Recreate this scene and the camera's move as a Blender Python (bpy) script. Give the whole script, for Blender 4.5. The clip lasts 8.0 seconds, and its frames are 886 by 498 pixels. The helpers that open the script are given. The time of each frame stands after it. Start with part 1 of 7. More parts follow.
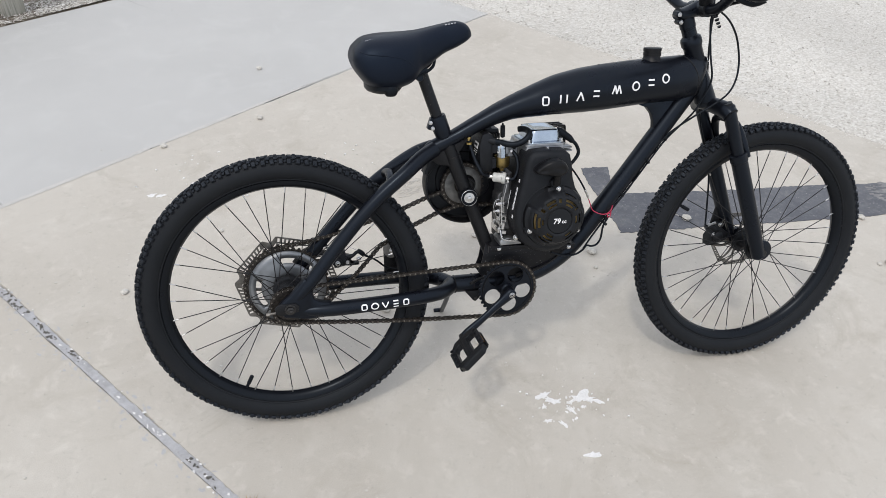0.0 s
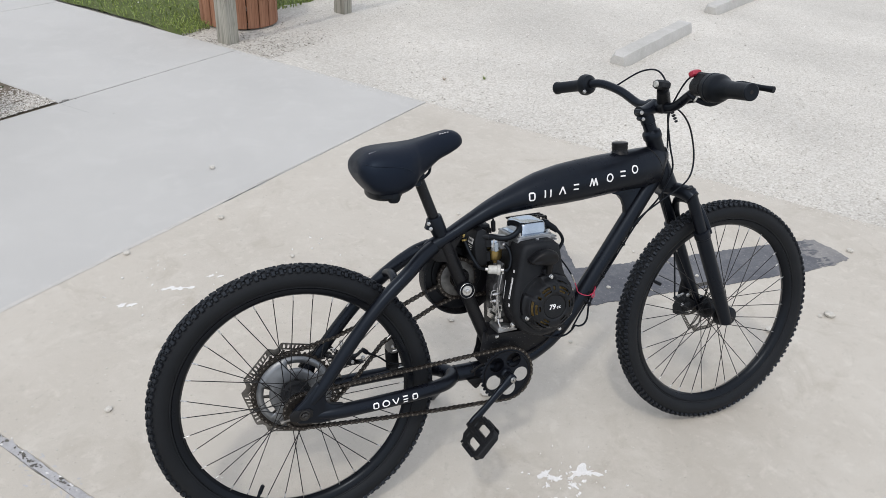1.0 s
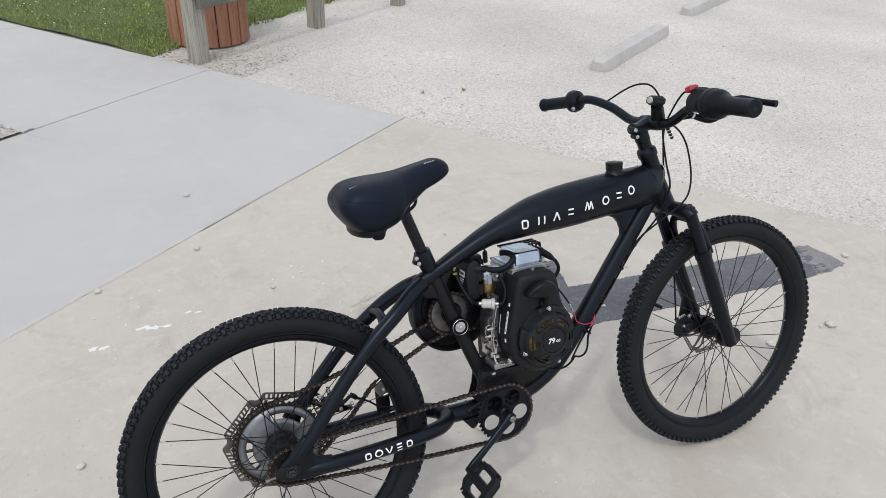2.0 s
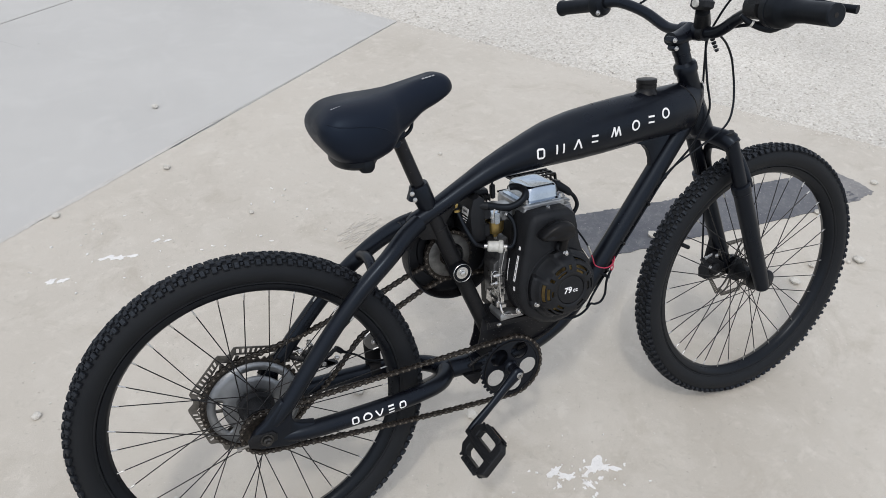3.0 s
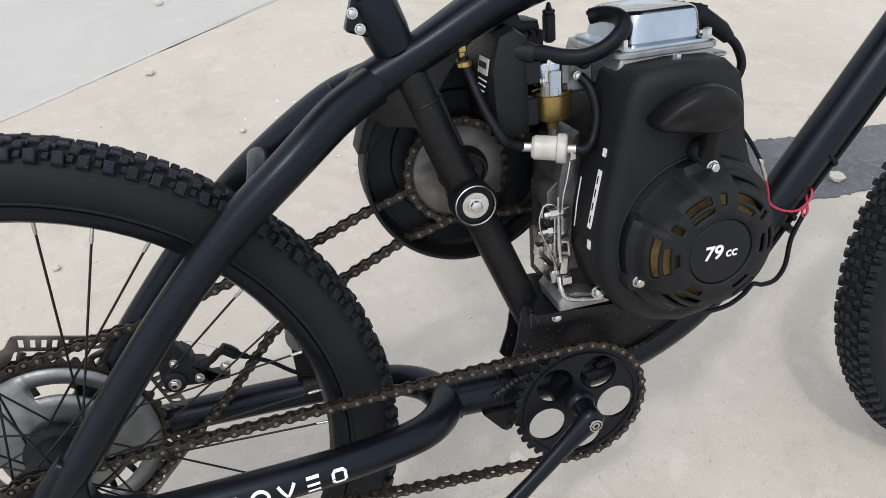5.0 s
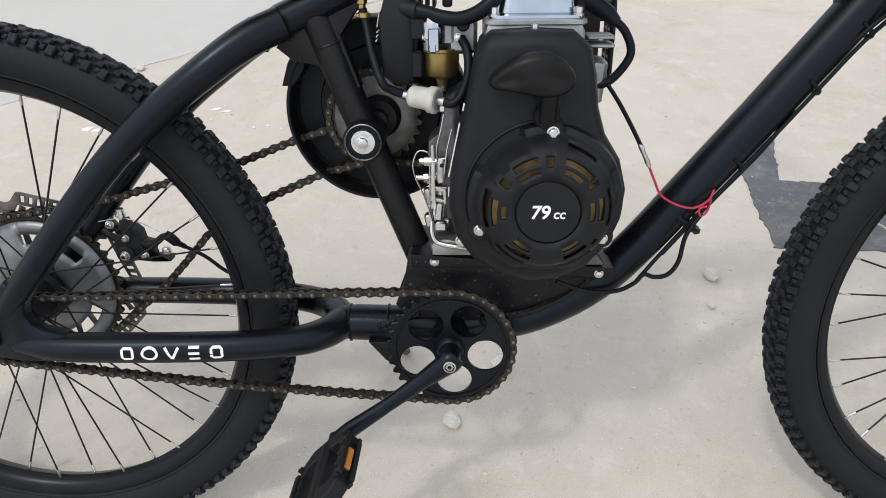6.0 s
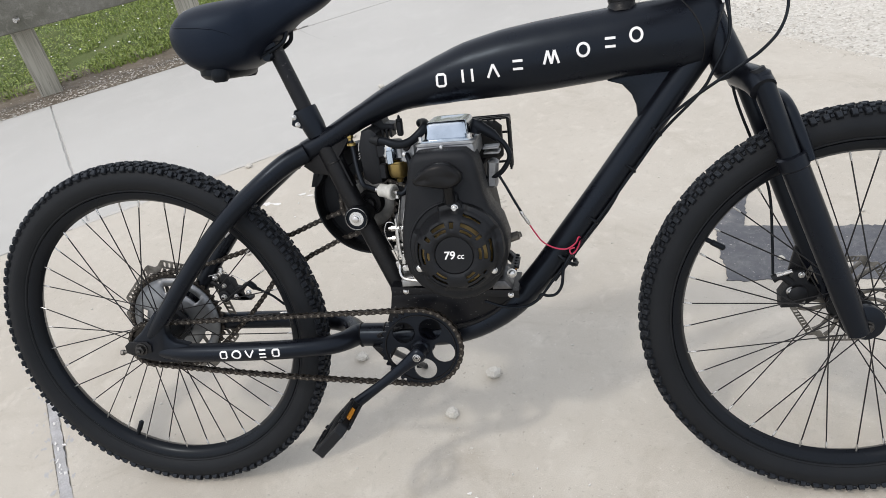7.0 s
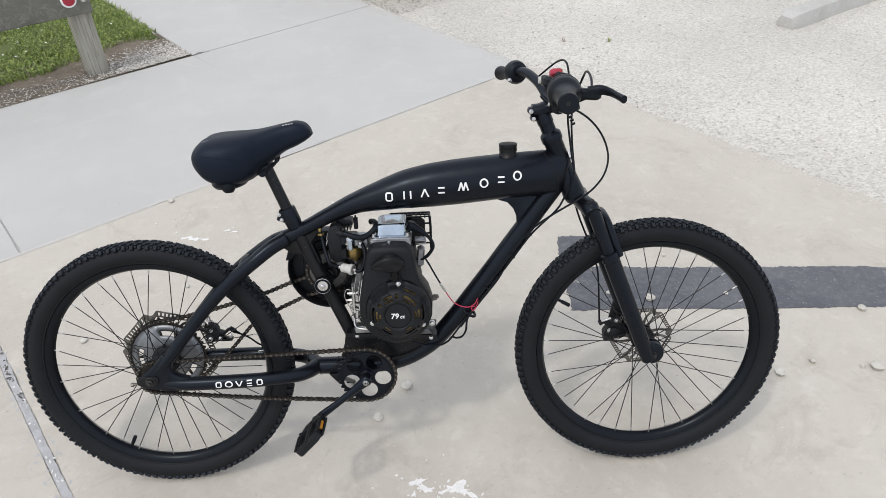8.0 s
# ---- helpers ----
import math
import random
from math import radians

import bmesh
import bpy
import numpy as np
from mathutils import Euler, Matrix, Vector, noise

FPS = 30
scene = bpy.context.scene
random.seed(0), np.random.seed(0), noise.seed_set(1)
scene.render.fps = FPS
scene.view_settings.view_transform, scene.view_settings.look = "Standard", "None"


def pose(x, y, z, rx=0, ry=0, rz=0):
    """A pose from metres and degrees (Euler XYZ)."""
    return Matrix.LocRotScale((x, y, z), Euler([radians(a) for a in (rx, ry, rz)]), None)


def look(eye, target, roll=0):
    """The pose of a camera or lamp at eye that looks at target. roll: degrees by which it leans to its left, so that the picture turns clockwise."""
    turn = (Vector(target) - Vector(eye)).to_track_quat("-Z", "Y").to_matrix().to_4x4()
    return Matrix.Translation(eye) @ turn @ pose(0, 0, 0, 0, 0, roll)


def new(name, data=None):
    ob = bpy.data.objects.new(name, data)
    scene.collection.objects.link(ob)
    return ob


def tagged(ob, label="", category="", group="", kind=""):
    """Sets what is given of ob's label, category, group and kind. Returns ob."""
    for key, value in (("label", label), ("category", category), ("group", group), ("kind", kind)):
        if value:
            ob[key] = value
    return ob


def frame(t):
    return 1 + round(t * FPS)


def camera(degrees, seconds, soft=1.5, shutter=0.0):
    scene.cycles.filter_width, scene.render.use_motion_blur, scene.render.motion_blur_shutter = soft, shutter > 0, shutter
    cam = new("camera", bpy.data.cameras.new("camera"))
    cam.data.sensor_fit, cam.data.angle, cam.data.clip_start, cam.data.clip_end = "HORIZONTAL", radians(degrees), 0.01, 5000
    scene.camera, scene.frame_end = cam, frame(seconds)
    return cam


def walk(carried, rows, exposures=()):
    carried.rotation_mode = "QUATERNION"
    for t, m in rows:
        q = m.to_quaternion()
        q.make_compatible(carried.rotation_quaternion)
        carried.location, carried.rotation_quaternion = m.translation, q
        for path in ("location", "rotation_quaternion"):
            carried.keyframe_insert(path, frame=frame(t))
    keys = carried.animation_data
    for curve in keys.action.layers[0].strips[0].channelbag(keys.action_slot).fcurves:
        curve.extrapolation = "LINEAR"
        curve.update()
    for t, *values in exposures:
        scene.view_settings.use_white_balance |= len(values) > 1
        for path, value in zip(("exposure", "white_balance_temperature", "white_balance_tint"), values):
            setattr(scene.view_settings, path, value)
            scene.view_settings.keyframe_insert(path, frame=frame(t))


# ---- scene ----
cam = camera(64.75, 8.0, soft=0.45)
# seconds, eye in metres, turn in degrees
PATH = [
    (0, 0.0032, -1.1670, 1.4488, 51.562, -3.491, -13.398),
    (0.1, -0.0318, -1.1637, 1.4582, 52.518, -3.621, -16.022),
    (0.2, -0.0574, -1.1632, 1.4591, 53.111, -3.612, -18.149),
    (0.3, -0.1070, -1.1473, 1.4642, 53.889, -4.018, -21.113),
    (0.4, -0.1338, -1.1487, 1.4705, 54.417, -3.465, -22.303),
    (0.5, -0.1563, -1.1398, 1.4835, 53.963, -3.556, -22.909),
    (0.6, -0.1712, -1.1299, 1.4898, 55.040, -3.852, -23.833),
    (0.7, -0.1750, -1.1614, 1.5084, 55.726, -3.668, -22.393),
    (0.8, -0.1791, -1.1323, 1.5183, 56.004, -3.575, -21.366),
    (0.9, -0.1857, -1.1479, 1.5290, 57.114, -3.470, -20.906),
    (1, -0.1885, -1.1396, 1.5294, 57.813, -3.688, -21.086),
    (1.1, -0.1837, -1.1291, 1.5366, 58.005, -3.867, -22.086),
    (1.2, -0.1783, -1.1418, 1.5487, 59.667, -3.547, -22.873),
    (2.3, -0.1251, -0.9794, 1.5156, 56.732, -1.521, -22.846),
    (2.4, -0.1096, -0.9724, 1.5105, 55.688, -1.212, -21.447),
    (2.5, -0.1015, -0.9572, 1.5021, 54.934, -1.113, -20.339),
    (2.6, -0.0891, -0.9364, 1.4962, 54.215, -1.564, -19.924),
    (2.7, -0.0822, -0.9212, 1.4794, 53.249, -2.342, -19.999),
    (2.8, -0.0777, -0.8863, 1.4740, 52.247, -2.444, -20.626),
    (2.9, -0.0776, -0.8470, 1.4576, 52.360, -2.478, -21.955),
    (3, -0.0770, -0.8050, 1.4367, 51.210, -3.345, -23.760),
    (3.1, -0.0848, -0.7778, 1.4179, 52.202, -2.550, -25.567),
    (3.2, -0.0839, -0.7462, 1.4039, 51.099, -2.186, -26.478),
    (3.3, -0.0778, -0.7014, 1.3888, 50.471, -2.130, -28.183),
    (3.4, -0.0725, -0.6746, 1.3659, 48.851, -1.396, -28.636),
    (3.5, -0.0687, -0.6407, 1.3429, 48.018, -1.356, -28.569),
    (3.6, -0.0606, -0.6165, 1.3228, 47.657, -1.899, -28.401),
    (3.7, -0.0387, -0.6028, 1.2983, 47.738, -0.828, -27.260),
    (3.8, -0.0251, -0.5729, 1.2748, 47.871, -1.219, -26.313),
    (3.9, 0.0024, -0.5442, 1.2511, 47.651, -0.984, -25.455),
    (4, 0.0296, -0.5260, 1.2252, 48.256, -1.114, -24.849),
    (4.1, 0.0693, -0.5038, 1.1968, 48.563, -0.277, -23.740),
    (4.2, 0.1050, -0.4736, 1.1657, 47.179, -0.298, -22.945),
    (5.3, 0.3587, -0.3519, 0.8954, 48.039, 1.023, -9.604),
    (5.4, 0.3945, -0.3696, 0.8933, 47.667, 1.549, -7.352),
    (5.5, 0.4153, -0.3900, 0.8921, 48.400, 3.044, -6.163),
    (5.6, 0.4349, -0.4058, 0.8864, 48.662, 2.366, -4.392),
    (5.7, 0.4613, -0.4266, 0.8931, 48.390, 2.329, -3.242),
    (5.8, 0.4922, -0.4508, 0.9066, 48.285, 3.295, -1.140),
    (5.9, 0.5100, -0.4882, 0.9096, 49.933, 1.769, 0.743),
    (6, 0.5392, -0.5021, 0.9190, 49.569, 1.072, 1.539),
    (6.1, 0.5654, -0.5216, 0.9334, 50.207, 2.321, 1.586),
    (6.2, 0.5792, -0.5461, 0.9513, 50.246, 2.652, 1.593),
    (6.3, 0.6083, -0.5655, 0.9595, 50.347, 4.338, 2.777),
    (6.4, 0.6244, -0.5983, 0.9730, 51.044, 5.604, 3.231),
    (6.5, 0.6489, -0.6325, 0.9927, 51.342, 5.943, 4.582),
    (6.6, 0.6754, -0.6691, 1.0187, 52.159, 7.166, 4.811),
    (6.7, 0.7117, -0.7066, 1.0404, 53.239, 8.106, 6.698),
    (6.8, 0.7396, -0.7551, 1.0650, 54.644, 7.313, 7.520),
    (6.9, 0.7654, -0.8052, 1.0940, 54.347, 7.004, 5.984),
    (7, 0.8039, -0.8485, 1.1429, 55.205, 8.654, 7.467),
    (7.1, 0.8191, -0.9018, 1.1882, 55.589, 7.904, 8.635),
    (7.2, 0.8188, -0.9606, 1.2354, 55.994, 5.754, 8.745),
    (7.3, 0.8372, -1.0094, 1.2834, 55.509, 4.792, 7.966),
    (7.4, 0.8393, -1.0453, 1.3364, 53.401, 4.280, 7.811),
    (7.5, 0.8349, -1.0820, 1.3884, 52.099, 3.049, 7.657),
    (7.6, 0.8338, -1.1064, 1.4129, 52.884, 3.741, 8.018),
    (7.7, 0.7927, -1.1386, 1.4593, 54.056, 3.815, 7.110),
    (7.8, 0.7616, -1.1488, 1.5037, 52.987, 1.970, 3.865),
    (7.9, 0.7327, -1.1608, 1.5509, 51.994, 1.858, 0.128),
    (8, 0.7097, -1.1793, 1.6013, 53.191, 1.726, -1.919),
]
walk(cam, [(t, pose(x, y, z, rx, ry, rz)) for t, x, y, z, rx, ry, rz in PATH],
     [(0.0, 0.70, 6250, 10), (0.5, 0.69, 6250, 10), (1.2, 0.65, 6250, 10), (3.0, 0.60, 6250, 10), (5.5, 0.87, 6450, 10), (6.5, 0.80, 6450, 10), (7.0, 0.79, 6450, 10), (8.0, 0.74, 6300, 10)])

# ---- light: thin bright cloud with a soft sun, high and behind the camera's left ----
SUN_FROM = Vector((-0.40, -0.42, 1.0)).normalized()
world = bpy.data.worlds.new("sky")
scene.world = world
world.use_nodes = True
wn, wl = world.node_tree.nodes, world.node_tree.links
wn.clear()
sky = wn.new("ShaderNodeTexSky")
sky.sky_type, sky.sun_disc = "NISHITA", False
sky.sun_elevation = math.asin(SUN_FROM.z)
sky.sun_rotation = math.atan2(SUN_FROM.x, SUN_FROM.y)
sky.dust_density, sky.air_density, sky.ozone_density = 4.0, 1.0, 1.0
cloud = wn.new("ShaderNodeMix")
cloud.data_type = "RGBA"
cloud.inputs[0].default_value = 0.60
cloud.inputs[7].default_value = (8.6, 8.7, 8.9, 1)
back = wn.new("ShaderNodeBackground")
back.inputs["Strength"].default_value = 0.1
wout = wn.new("ShaderNodeOutputWorld")
wl.new(sky.outputs["Color"], cloud.inputs[6])
wl.new(cloud.outputs[2], back.inputs["Color"])
wl.new(back.outputs["Background"], wout.inputs["Surface"])
sun = new("sun", bpy.data.lights.new("sun", "SUN"))
sun.data.energy, sun.data.angle, sun.data.color = 0.48, radians(4.2), (1.0, 0.94, 0.85)
sun.matrix_world = look((0, 0, 0), -SUN_FROM) @ Matrix.Identity(4)
sun.location = SUN_FROM * 30


# ---- materials ----
def material(name, colour, rough=0.6, metal=0.0, dark=None, scale=40.0, bump=0.0, bump_scale=200.0, fine=None, spec=0.5, rough_var=0.12, coat=0.0, tint=None, low=0.6, high=0.75):
    """A surface whose colour drifts between two tones at two scales, with grain in its relief."""
    m = bpy.data.materials.new(name)
    m.use_nodes = True
    n, l = m.node_tree.nodes, m.node_tree.links
    p = n["Principled BSDF"]
    p.inputs["Metallic"].default_value = metal
    p.inputs["Specular IOR Level"].default_value = spec
    p.inputs["Coat Weight"].default_value = coat
    if tint:
        p.inputs["Specular Tint"].default_value = (*tint, 1)
    tex = n.new("ShaderNodeTexCoord")
    big = n.new("ShaderNodeTexNoise")
    big.inputs["Scale"].default_value, big.inputs["Detail"].default_value = scale, 6
    l.new(tex.outputs["Object"], big.inputs["Vector"])
    small = n.new("ShaderNodeTexNoise")
    small.inputs["Scale"].default_value, small.inputs["Detail"].default_value = bump_scale, 3
    l.new(tex.outputs["Object"], small.inputs["Vector"])
    mix = n.new("ShaderNodeMix")
    mix.data_type = "RGBA"
    mix.inputs[6].default_value = (*colour, 1)
    mix.inputs[7].default_value = (*(dark or [c * 0.7 for c in colour]), 1)
    ramp = n.new("ShaderNodeMapRange")
    ramp.inputs[1].default_value, ramp.inputs[2].default_value = 0.35, 0.7
    l.new(big.outputs["Fac"], ramp.inputs[0])
    l.new(ramp.outputs[0], mix.inputs[0])
    out = mix.outputs[2]
    if fine:
        mix2 = n.new("ShaderNodeMix")
        mix2.data_type = "RGBA"
        mix2.inputs[7].default_value = (*fine, 1)
        r2 = n.new("ShaderNodeMapRange")
        r2.inputs[1].default_value, r2.inputs[2].default_value = low, high
        l.new(small.outputs["Fac"], r2.inputs[0])
        l.new(r2.outputs[0], mix2.inputs[0])
        l.new(out, mix2.inputs[6])
        out = mix2.outputs[2]
    l.new(out, p.inputs["Base Color"])
    rr = n.new("ShaderNodeMapRange")
    rr.inputs[3].default_value, rr.inputs[4].default_value = max(rough - rough_var, 0.05), min(rough + rough_var, 1)
    l.new(big.outputs["Fac"], rr.inputs[0])
    l.new(rr.outputs[0], p.inputs["Roughness"])
    if bump:
        b = n.new("ShaderNodeBump")
        b.inputs["Strength"].default_value, b.inputs["Distance"].default_value = bump, 0.002
        l.new(small.outputs["Fac"], b.inputs["Height"])
        l.new(b.outputs["Normal"], p.inputs["Normal"])
    return m


# blue of the reflected sky, put into the specular tint of black surfaces
SKY_SHEEN = (0.68, 0.82, 1.0)
PAINT = material("matte black paint", (0.0036, 0.0041, 0.0066), 0.30, dark=(0.0050, 0.0054, 0.0072), spec=0.25, scale=25, bump=0.05, bump_scale=900, tint=SKY_SHEEN)
PAINT_ROUGH = material("dusty black paint", (0.0048, 0.0053, 0.0068), 0.42, dark=(0.008, 0.008, 0.0088), spec=0.23, scale=60, bump=0.15, bump_scale=420, fine=(0.024, 0.0235, 0.023))
SPATTER = material("black paint spattered with dust", (0.0040, 0.0046, 0.0070), 0.38, dark=(0.0065, 0.0068, 0.0080), spec=0.24, scale=30, bump=0.06, bump_scale=230, fine=(0.085, 0.083, 0.080), low=0.665, high=0.69)
RUBBER = material("tyre rubber", (0.0072, 0.0077, 0.0090), 0.60, dark=(0.0105, 0.0110, 0.0122), spec=0.21, scale=18, bump=0.2, bump_scale=500, tint=(0.84, 0.92, 1.0))
# the fine flecks are dust and also a blue-white sheen painted on the knobs
TREAD = material("dusty tread rubber with painted sheen", (0.0066, 0.0071, 0.0086), 0.52, dark=(0.0135, 0.0141, 0.0162), spec=0.28, scale=90, bump=0.4, bump_scale=600, fine=(0.052, 0.054, 0.060), tint=SKY_SHEEN)
PLASTIC = material("black plastic", (0.0070, 0.0072, 0.0082), 0.46, dark=(0.0095, 0.0096, 0.0106), spec=0.235, scale=50, bump=0.25, bump_scale=1600, tint=(0.85, 0.92, 1.0))
SATIN = material("satin black plastic", (0.0032, 0.0033, 0.004), 0.38, dark=(0.005, 0.005, 0.0055), spec=0.22, scale=50, bump=0.1, bump_scale=1200)
HOSE = material("black hose", (0.0050, 0.0052, 0.0062), 0.45, spec=0.22, bump=0.1, tint=SKY_SHEEN)
RIM = material("black anodised rim", (0.0036, 0.0042, 0.0060), 0.30, dark=(0.0050, 0.0055, 0.0072), spec=0.20, scale=14, tint=(0.80, 0.90, 1.0))
# blue base and tint carry the sky's sheen on the saddle top
VINYL = material("black seat vinyl", (0.0036, 0.0046, 0.0090), 0.47, dark=(0.0048, 0.0058, 0.0105), spec=0.25, scale=20, bump=0.12, bump_scale=700, tint=(0.55, 0.74, 1.0))
STEEL = material("zinc plated steel", (0.64, 0.64, 0.635), 0.28, metal=1.0, dark=(0.44, 0.435, 0.42), scale=120)
# the steel's blue cast is the sky's reflection, put into its colour
CHROME = material("bright pressed steel", (0.43, 0.485, 0.55), 0.20, metal=1.0, dark=(0.35, 0.40, 0.46), scale=30, rough_var=0.06)
DULL_CAST = material("oily cast aluminium", (0.17, 0.172, 0.175), 0.5, metal=0.8, dark=(0.07, 0.07, 0.072), scale=55, bump=0.15, bump_scale=600)
CAST = material("cast aluminium", (0.38, 0.39, 0.40), 0.44, metal=0.9, dark=(0.24, 0.245, 0.25), scale=45, bump=0.12, bump_scale=700)
PLATE = material("dull aluminium plate", (0.25, 0.263, 0.276), 0.40, metal=0.80, dark=(0.11, 0.118, 0.128), scale=16, bump=0.06, bump_scale=300, rough_var=0.2)
BRASS = material("yellow passivated brass", (0.38, 0.28, 0.10), 0.35, metal=0.9, dark=(0.22, 0.16, 0.065), scale=60)
GOLD = material("dull yellow fan metal", (0.34, 0.24, 0.085), 0.5, metal=0.4, dark=(0.15, 0.105, 0.045), scale=60)
CHAIN = material("oiled brown chain steel", (0.050, 0.043, 0.036), 0.42, metal=0.6, dark=(0.014, 0.012, 0.011), scale=160)
PIN = material("worn chain pins", (0.24, 0.22, 0.19), 0.40, metal=0.8, dark=(0.10, 0.09, 0.08), scale=200)
FILTER = material("milky white plastic", (0.50, 0.50, 0.47), 0.36, dark=(0.36, 0.36, 0.33), scale=90)
WHITE = material("white decal", (0.80, 0.80, 0.80), 0.5, dark=(0.74, 0.74, 0.74), scale=60)
RED = material("red plastic", (0.36, 0.02, 0.05), 0.4, dark=(0.28, 0.015, 0.02))
PINK = material("red wire", (0.46, 0.025, 0.075), 0.45, dark=(0.34, 0.02, 0.05))
AMBER = material("amber reflector", (0.58, 0.24, 0.025), 0.3, dark=(0.42, 0.16, 0.02), scale=300)
# also colours the flat discs that stand for the shade in small holes
DARK = material("sooty dark metal and shaded holes", (0.007, 0.007, 0.007), 0.6, dark=(0.012, 0.011, 0.010), spec=0.3, scale=60)
ROTOR = material("dulled rotor steel", (0.20, 0.19, 0.175), 0.42, metal=0.9, dark=(0.10, 0.095, 0.085), scale=70)
NUT = material("darkened zinc nut", (0.060, 0.058, 0.056), 0.42, metal=0.8, dark=(0.028, 0.027, 0.026), scale=200)
SPOKE = material("black spoke steel", (0.006, 0.006, 0.007), 0.4, spec=0.35)


def ground_material(name, a, b, c, scales, relief=0.3, speck=None, rough=0.85):
    """Concrete and earth: broad drifts, blotches, fine grain, dark and light specks."""
    m = bpy.data.materials.new(name)
    m.use_nodes = True
    n, l = m.node_tree.nodes, m.node_tree.links
    p = n["Principled BSDF"]
    p.inputs["Roughness"].default_value = rough
    p.inputs["Specular IOR Level"].default_value = 0.3
    geo = n.new("ShaderNodeNewGeometry")

    def noise_at(scale, detail=5, rough_=0.6, distort=0.0):
        t = n.new("ShaderNodeTexNoise")
        t.inputs["Scale"].default_value, t.inputs["Detail"].default_value = scale, detail
        t.inputs["Roughness"].default_value, t.inputs["Distortion"].default_value = rough_, distort
        l.new(geo.outputs["Position"], t.inputs["Vector"])
        return t.outputs["Fac"]

    def span(x, lo, hi, to=1.0):
        r = n.new("ShaderNodeMapRange")
        r.inputs[1].default_value, r.inputs[2].default_value, r.inputs[4].default_value = lo, hi, to
        l.new(x, r.inputs[0])
        return r.outputs[0]

    def blend(f, x, col):
        k = n.new("ShaderNodeMix")
        k.data_type = "RGBA"
        l.new(f, k.inputs[0])
        if x is None:
            k.inputs[6].default_value = (*a, 1)
        else:
            l.new(x, k.inputs[6])
        k.inputs[7].default_value = (*col, 1)
        return k.outputs[2]
    x = blend(span(noise_at(scales[0], 6), 0.4, 0.65), None, b)
    x = blend(span(noise_at(scales[1], 7, 0.7, 0.6), 0.5, 0.72, 0.75), x, c)
    grain = noise_at(scales[2], 4, 0.7)
    x = blend(span(grain, 0.42, 0.75, 0.55), x, [v * 0.70 for v in b])
    if speck:
        x = blend(span(noise_at(scales[2] * 0.21, 3, 0.6), 0.66, 0.72, 0.45), x, [v * 0.55 for v in b])
        x = blend(span(noise_at(scales[1] * 0.45, 8, 0.75, 1.2), 0.54, 0.68, 0.50), x, [b[0] * 0.78, b[1] * 0.755, b[2] * 0.72])
        x = blend(span(noise_at(17, 6, 0.7, 0.4), 0.55, 0.68, 0.45), x, [min(1.0, v * 1.05) for v in c])
        x = blend(span(noise_at(33, 7, 0.75, 0.8), 0.56, 0.66, 0.40), x, [v * 0.80 for v in b])
        x = blend(span(noise_at(95, 3, 0.5), 0.685, 0.72, 0.55), x, [v * 0.62 for v in b])
        x = blend(span(noise_at(scales[2] * 0.45, 2), 0.68, 0.72, 0.8), x, speck)
    l.new(x, p.inputs["Base Color"])
    bp = n.new("ShaderNodeBump")
    bp.inputs["Strength"].default_value, bp.inputs["Distance"].default_value = relief, 0.003
    l.new(grain, bp.inputs["Height"])
    l.new(bp.outputs["Normal"], p.inputs["Normal"])
    return m


CONCRETE = ground_material("beige broom-finished concrete", (0.512, 0.479, 0.421), (0.461, 0.428, 0.372), (0.553, 0.523, 0.465), (1.3, 7, 420), 0.3, (0.66, 0.635, 0.585))
CONCRETE_GREY = ground_material("pale grey concrete", (0.484, 0.478, 0.456), (0.446, 0.440, 0.420), (0.515, 0.512, 0.488), (0.9, 5, 340), 0.25)
DIRT = ground_material("sandy joint dirt", (0.50, 0.495, 0.485), (0.42, 0.415, 0.40), (0.24, 0.235, 0.225), (9, 22, 160), 0.8)
MULCH = ground_material("brown earth with dead leaves", (0.17, 0.14, 0.105), (0.11, 0.09, 0.065), (0.26, 0.23, 0.19), (5, 30, 140), 1.0, (0.45, 0.42, 0.38))
KERB = ground_material("weathered kerb concrete", (0.50, 0.49, 0.465), (0.42, 0.41, 0.38), (0.56, 0.55, 0.52), (3, 18, 200), 0.4)
TAR = ground_material("dark grey painted-out mark", (0.098, 0.102, 0.116), (0.135, 0.139, 0.150), (0.20, 0.20, 0.20), (5, 45, 300), 0.6, (0.36, 0.35, 0.34))
TAR_WORN = ground_material("thin worn grey paint", (0.165, 0.165, 0.172), (0.24, 0.235, 0.23), (0.34, 0.325, 0.30), (9, 70, 300), 0.5, (0.45, 0.43, 0.40))
FLAKE = ground_material("flaking white paint", (0.76, 0.75, 0.73), (0.70, 0.69, 0.67), (0.80, 0.79, 0.77), (20, 90, 300), 0.4)
STONE = ground_material("white limestone chips", (0.58, 0.56, 0.51), (0.45, 0.43, 0.38), (0.68, 0.66, 0.62), (8, 60, 300), 0.4)
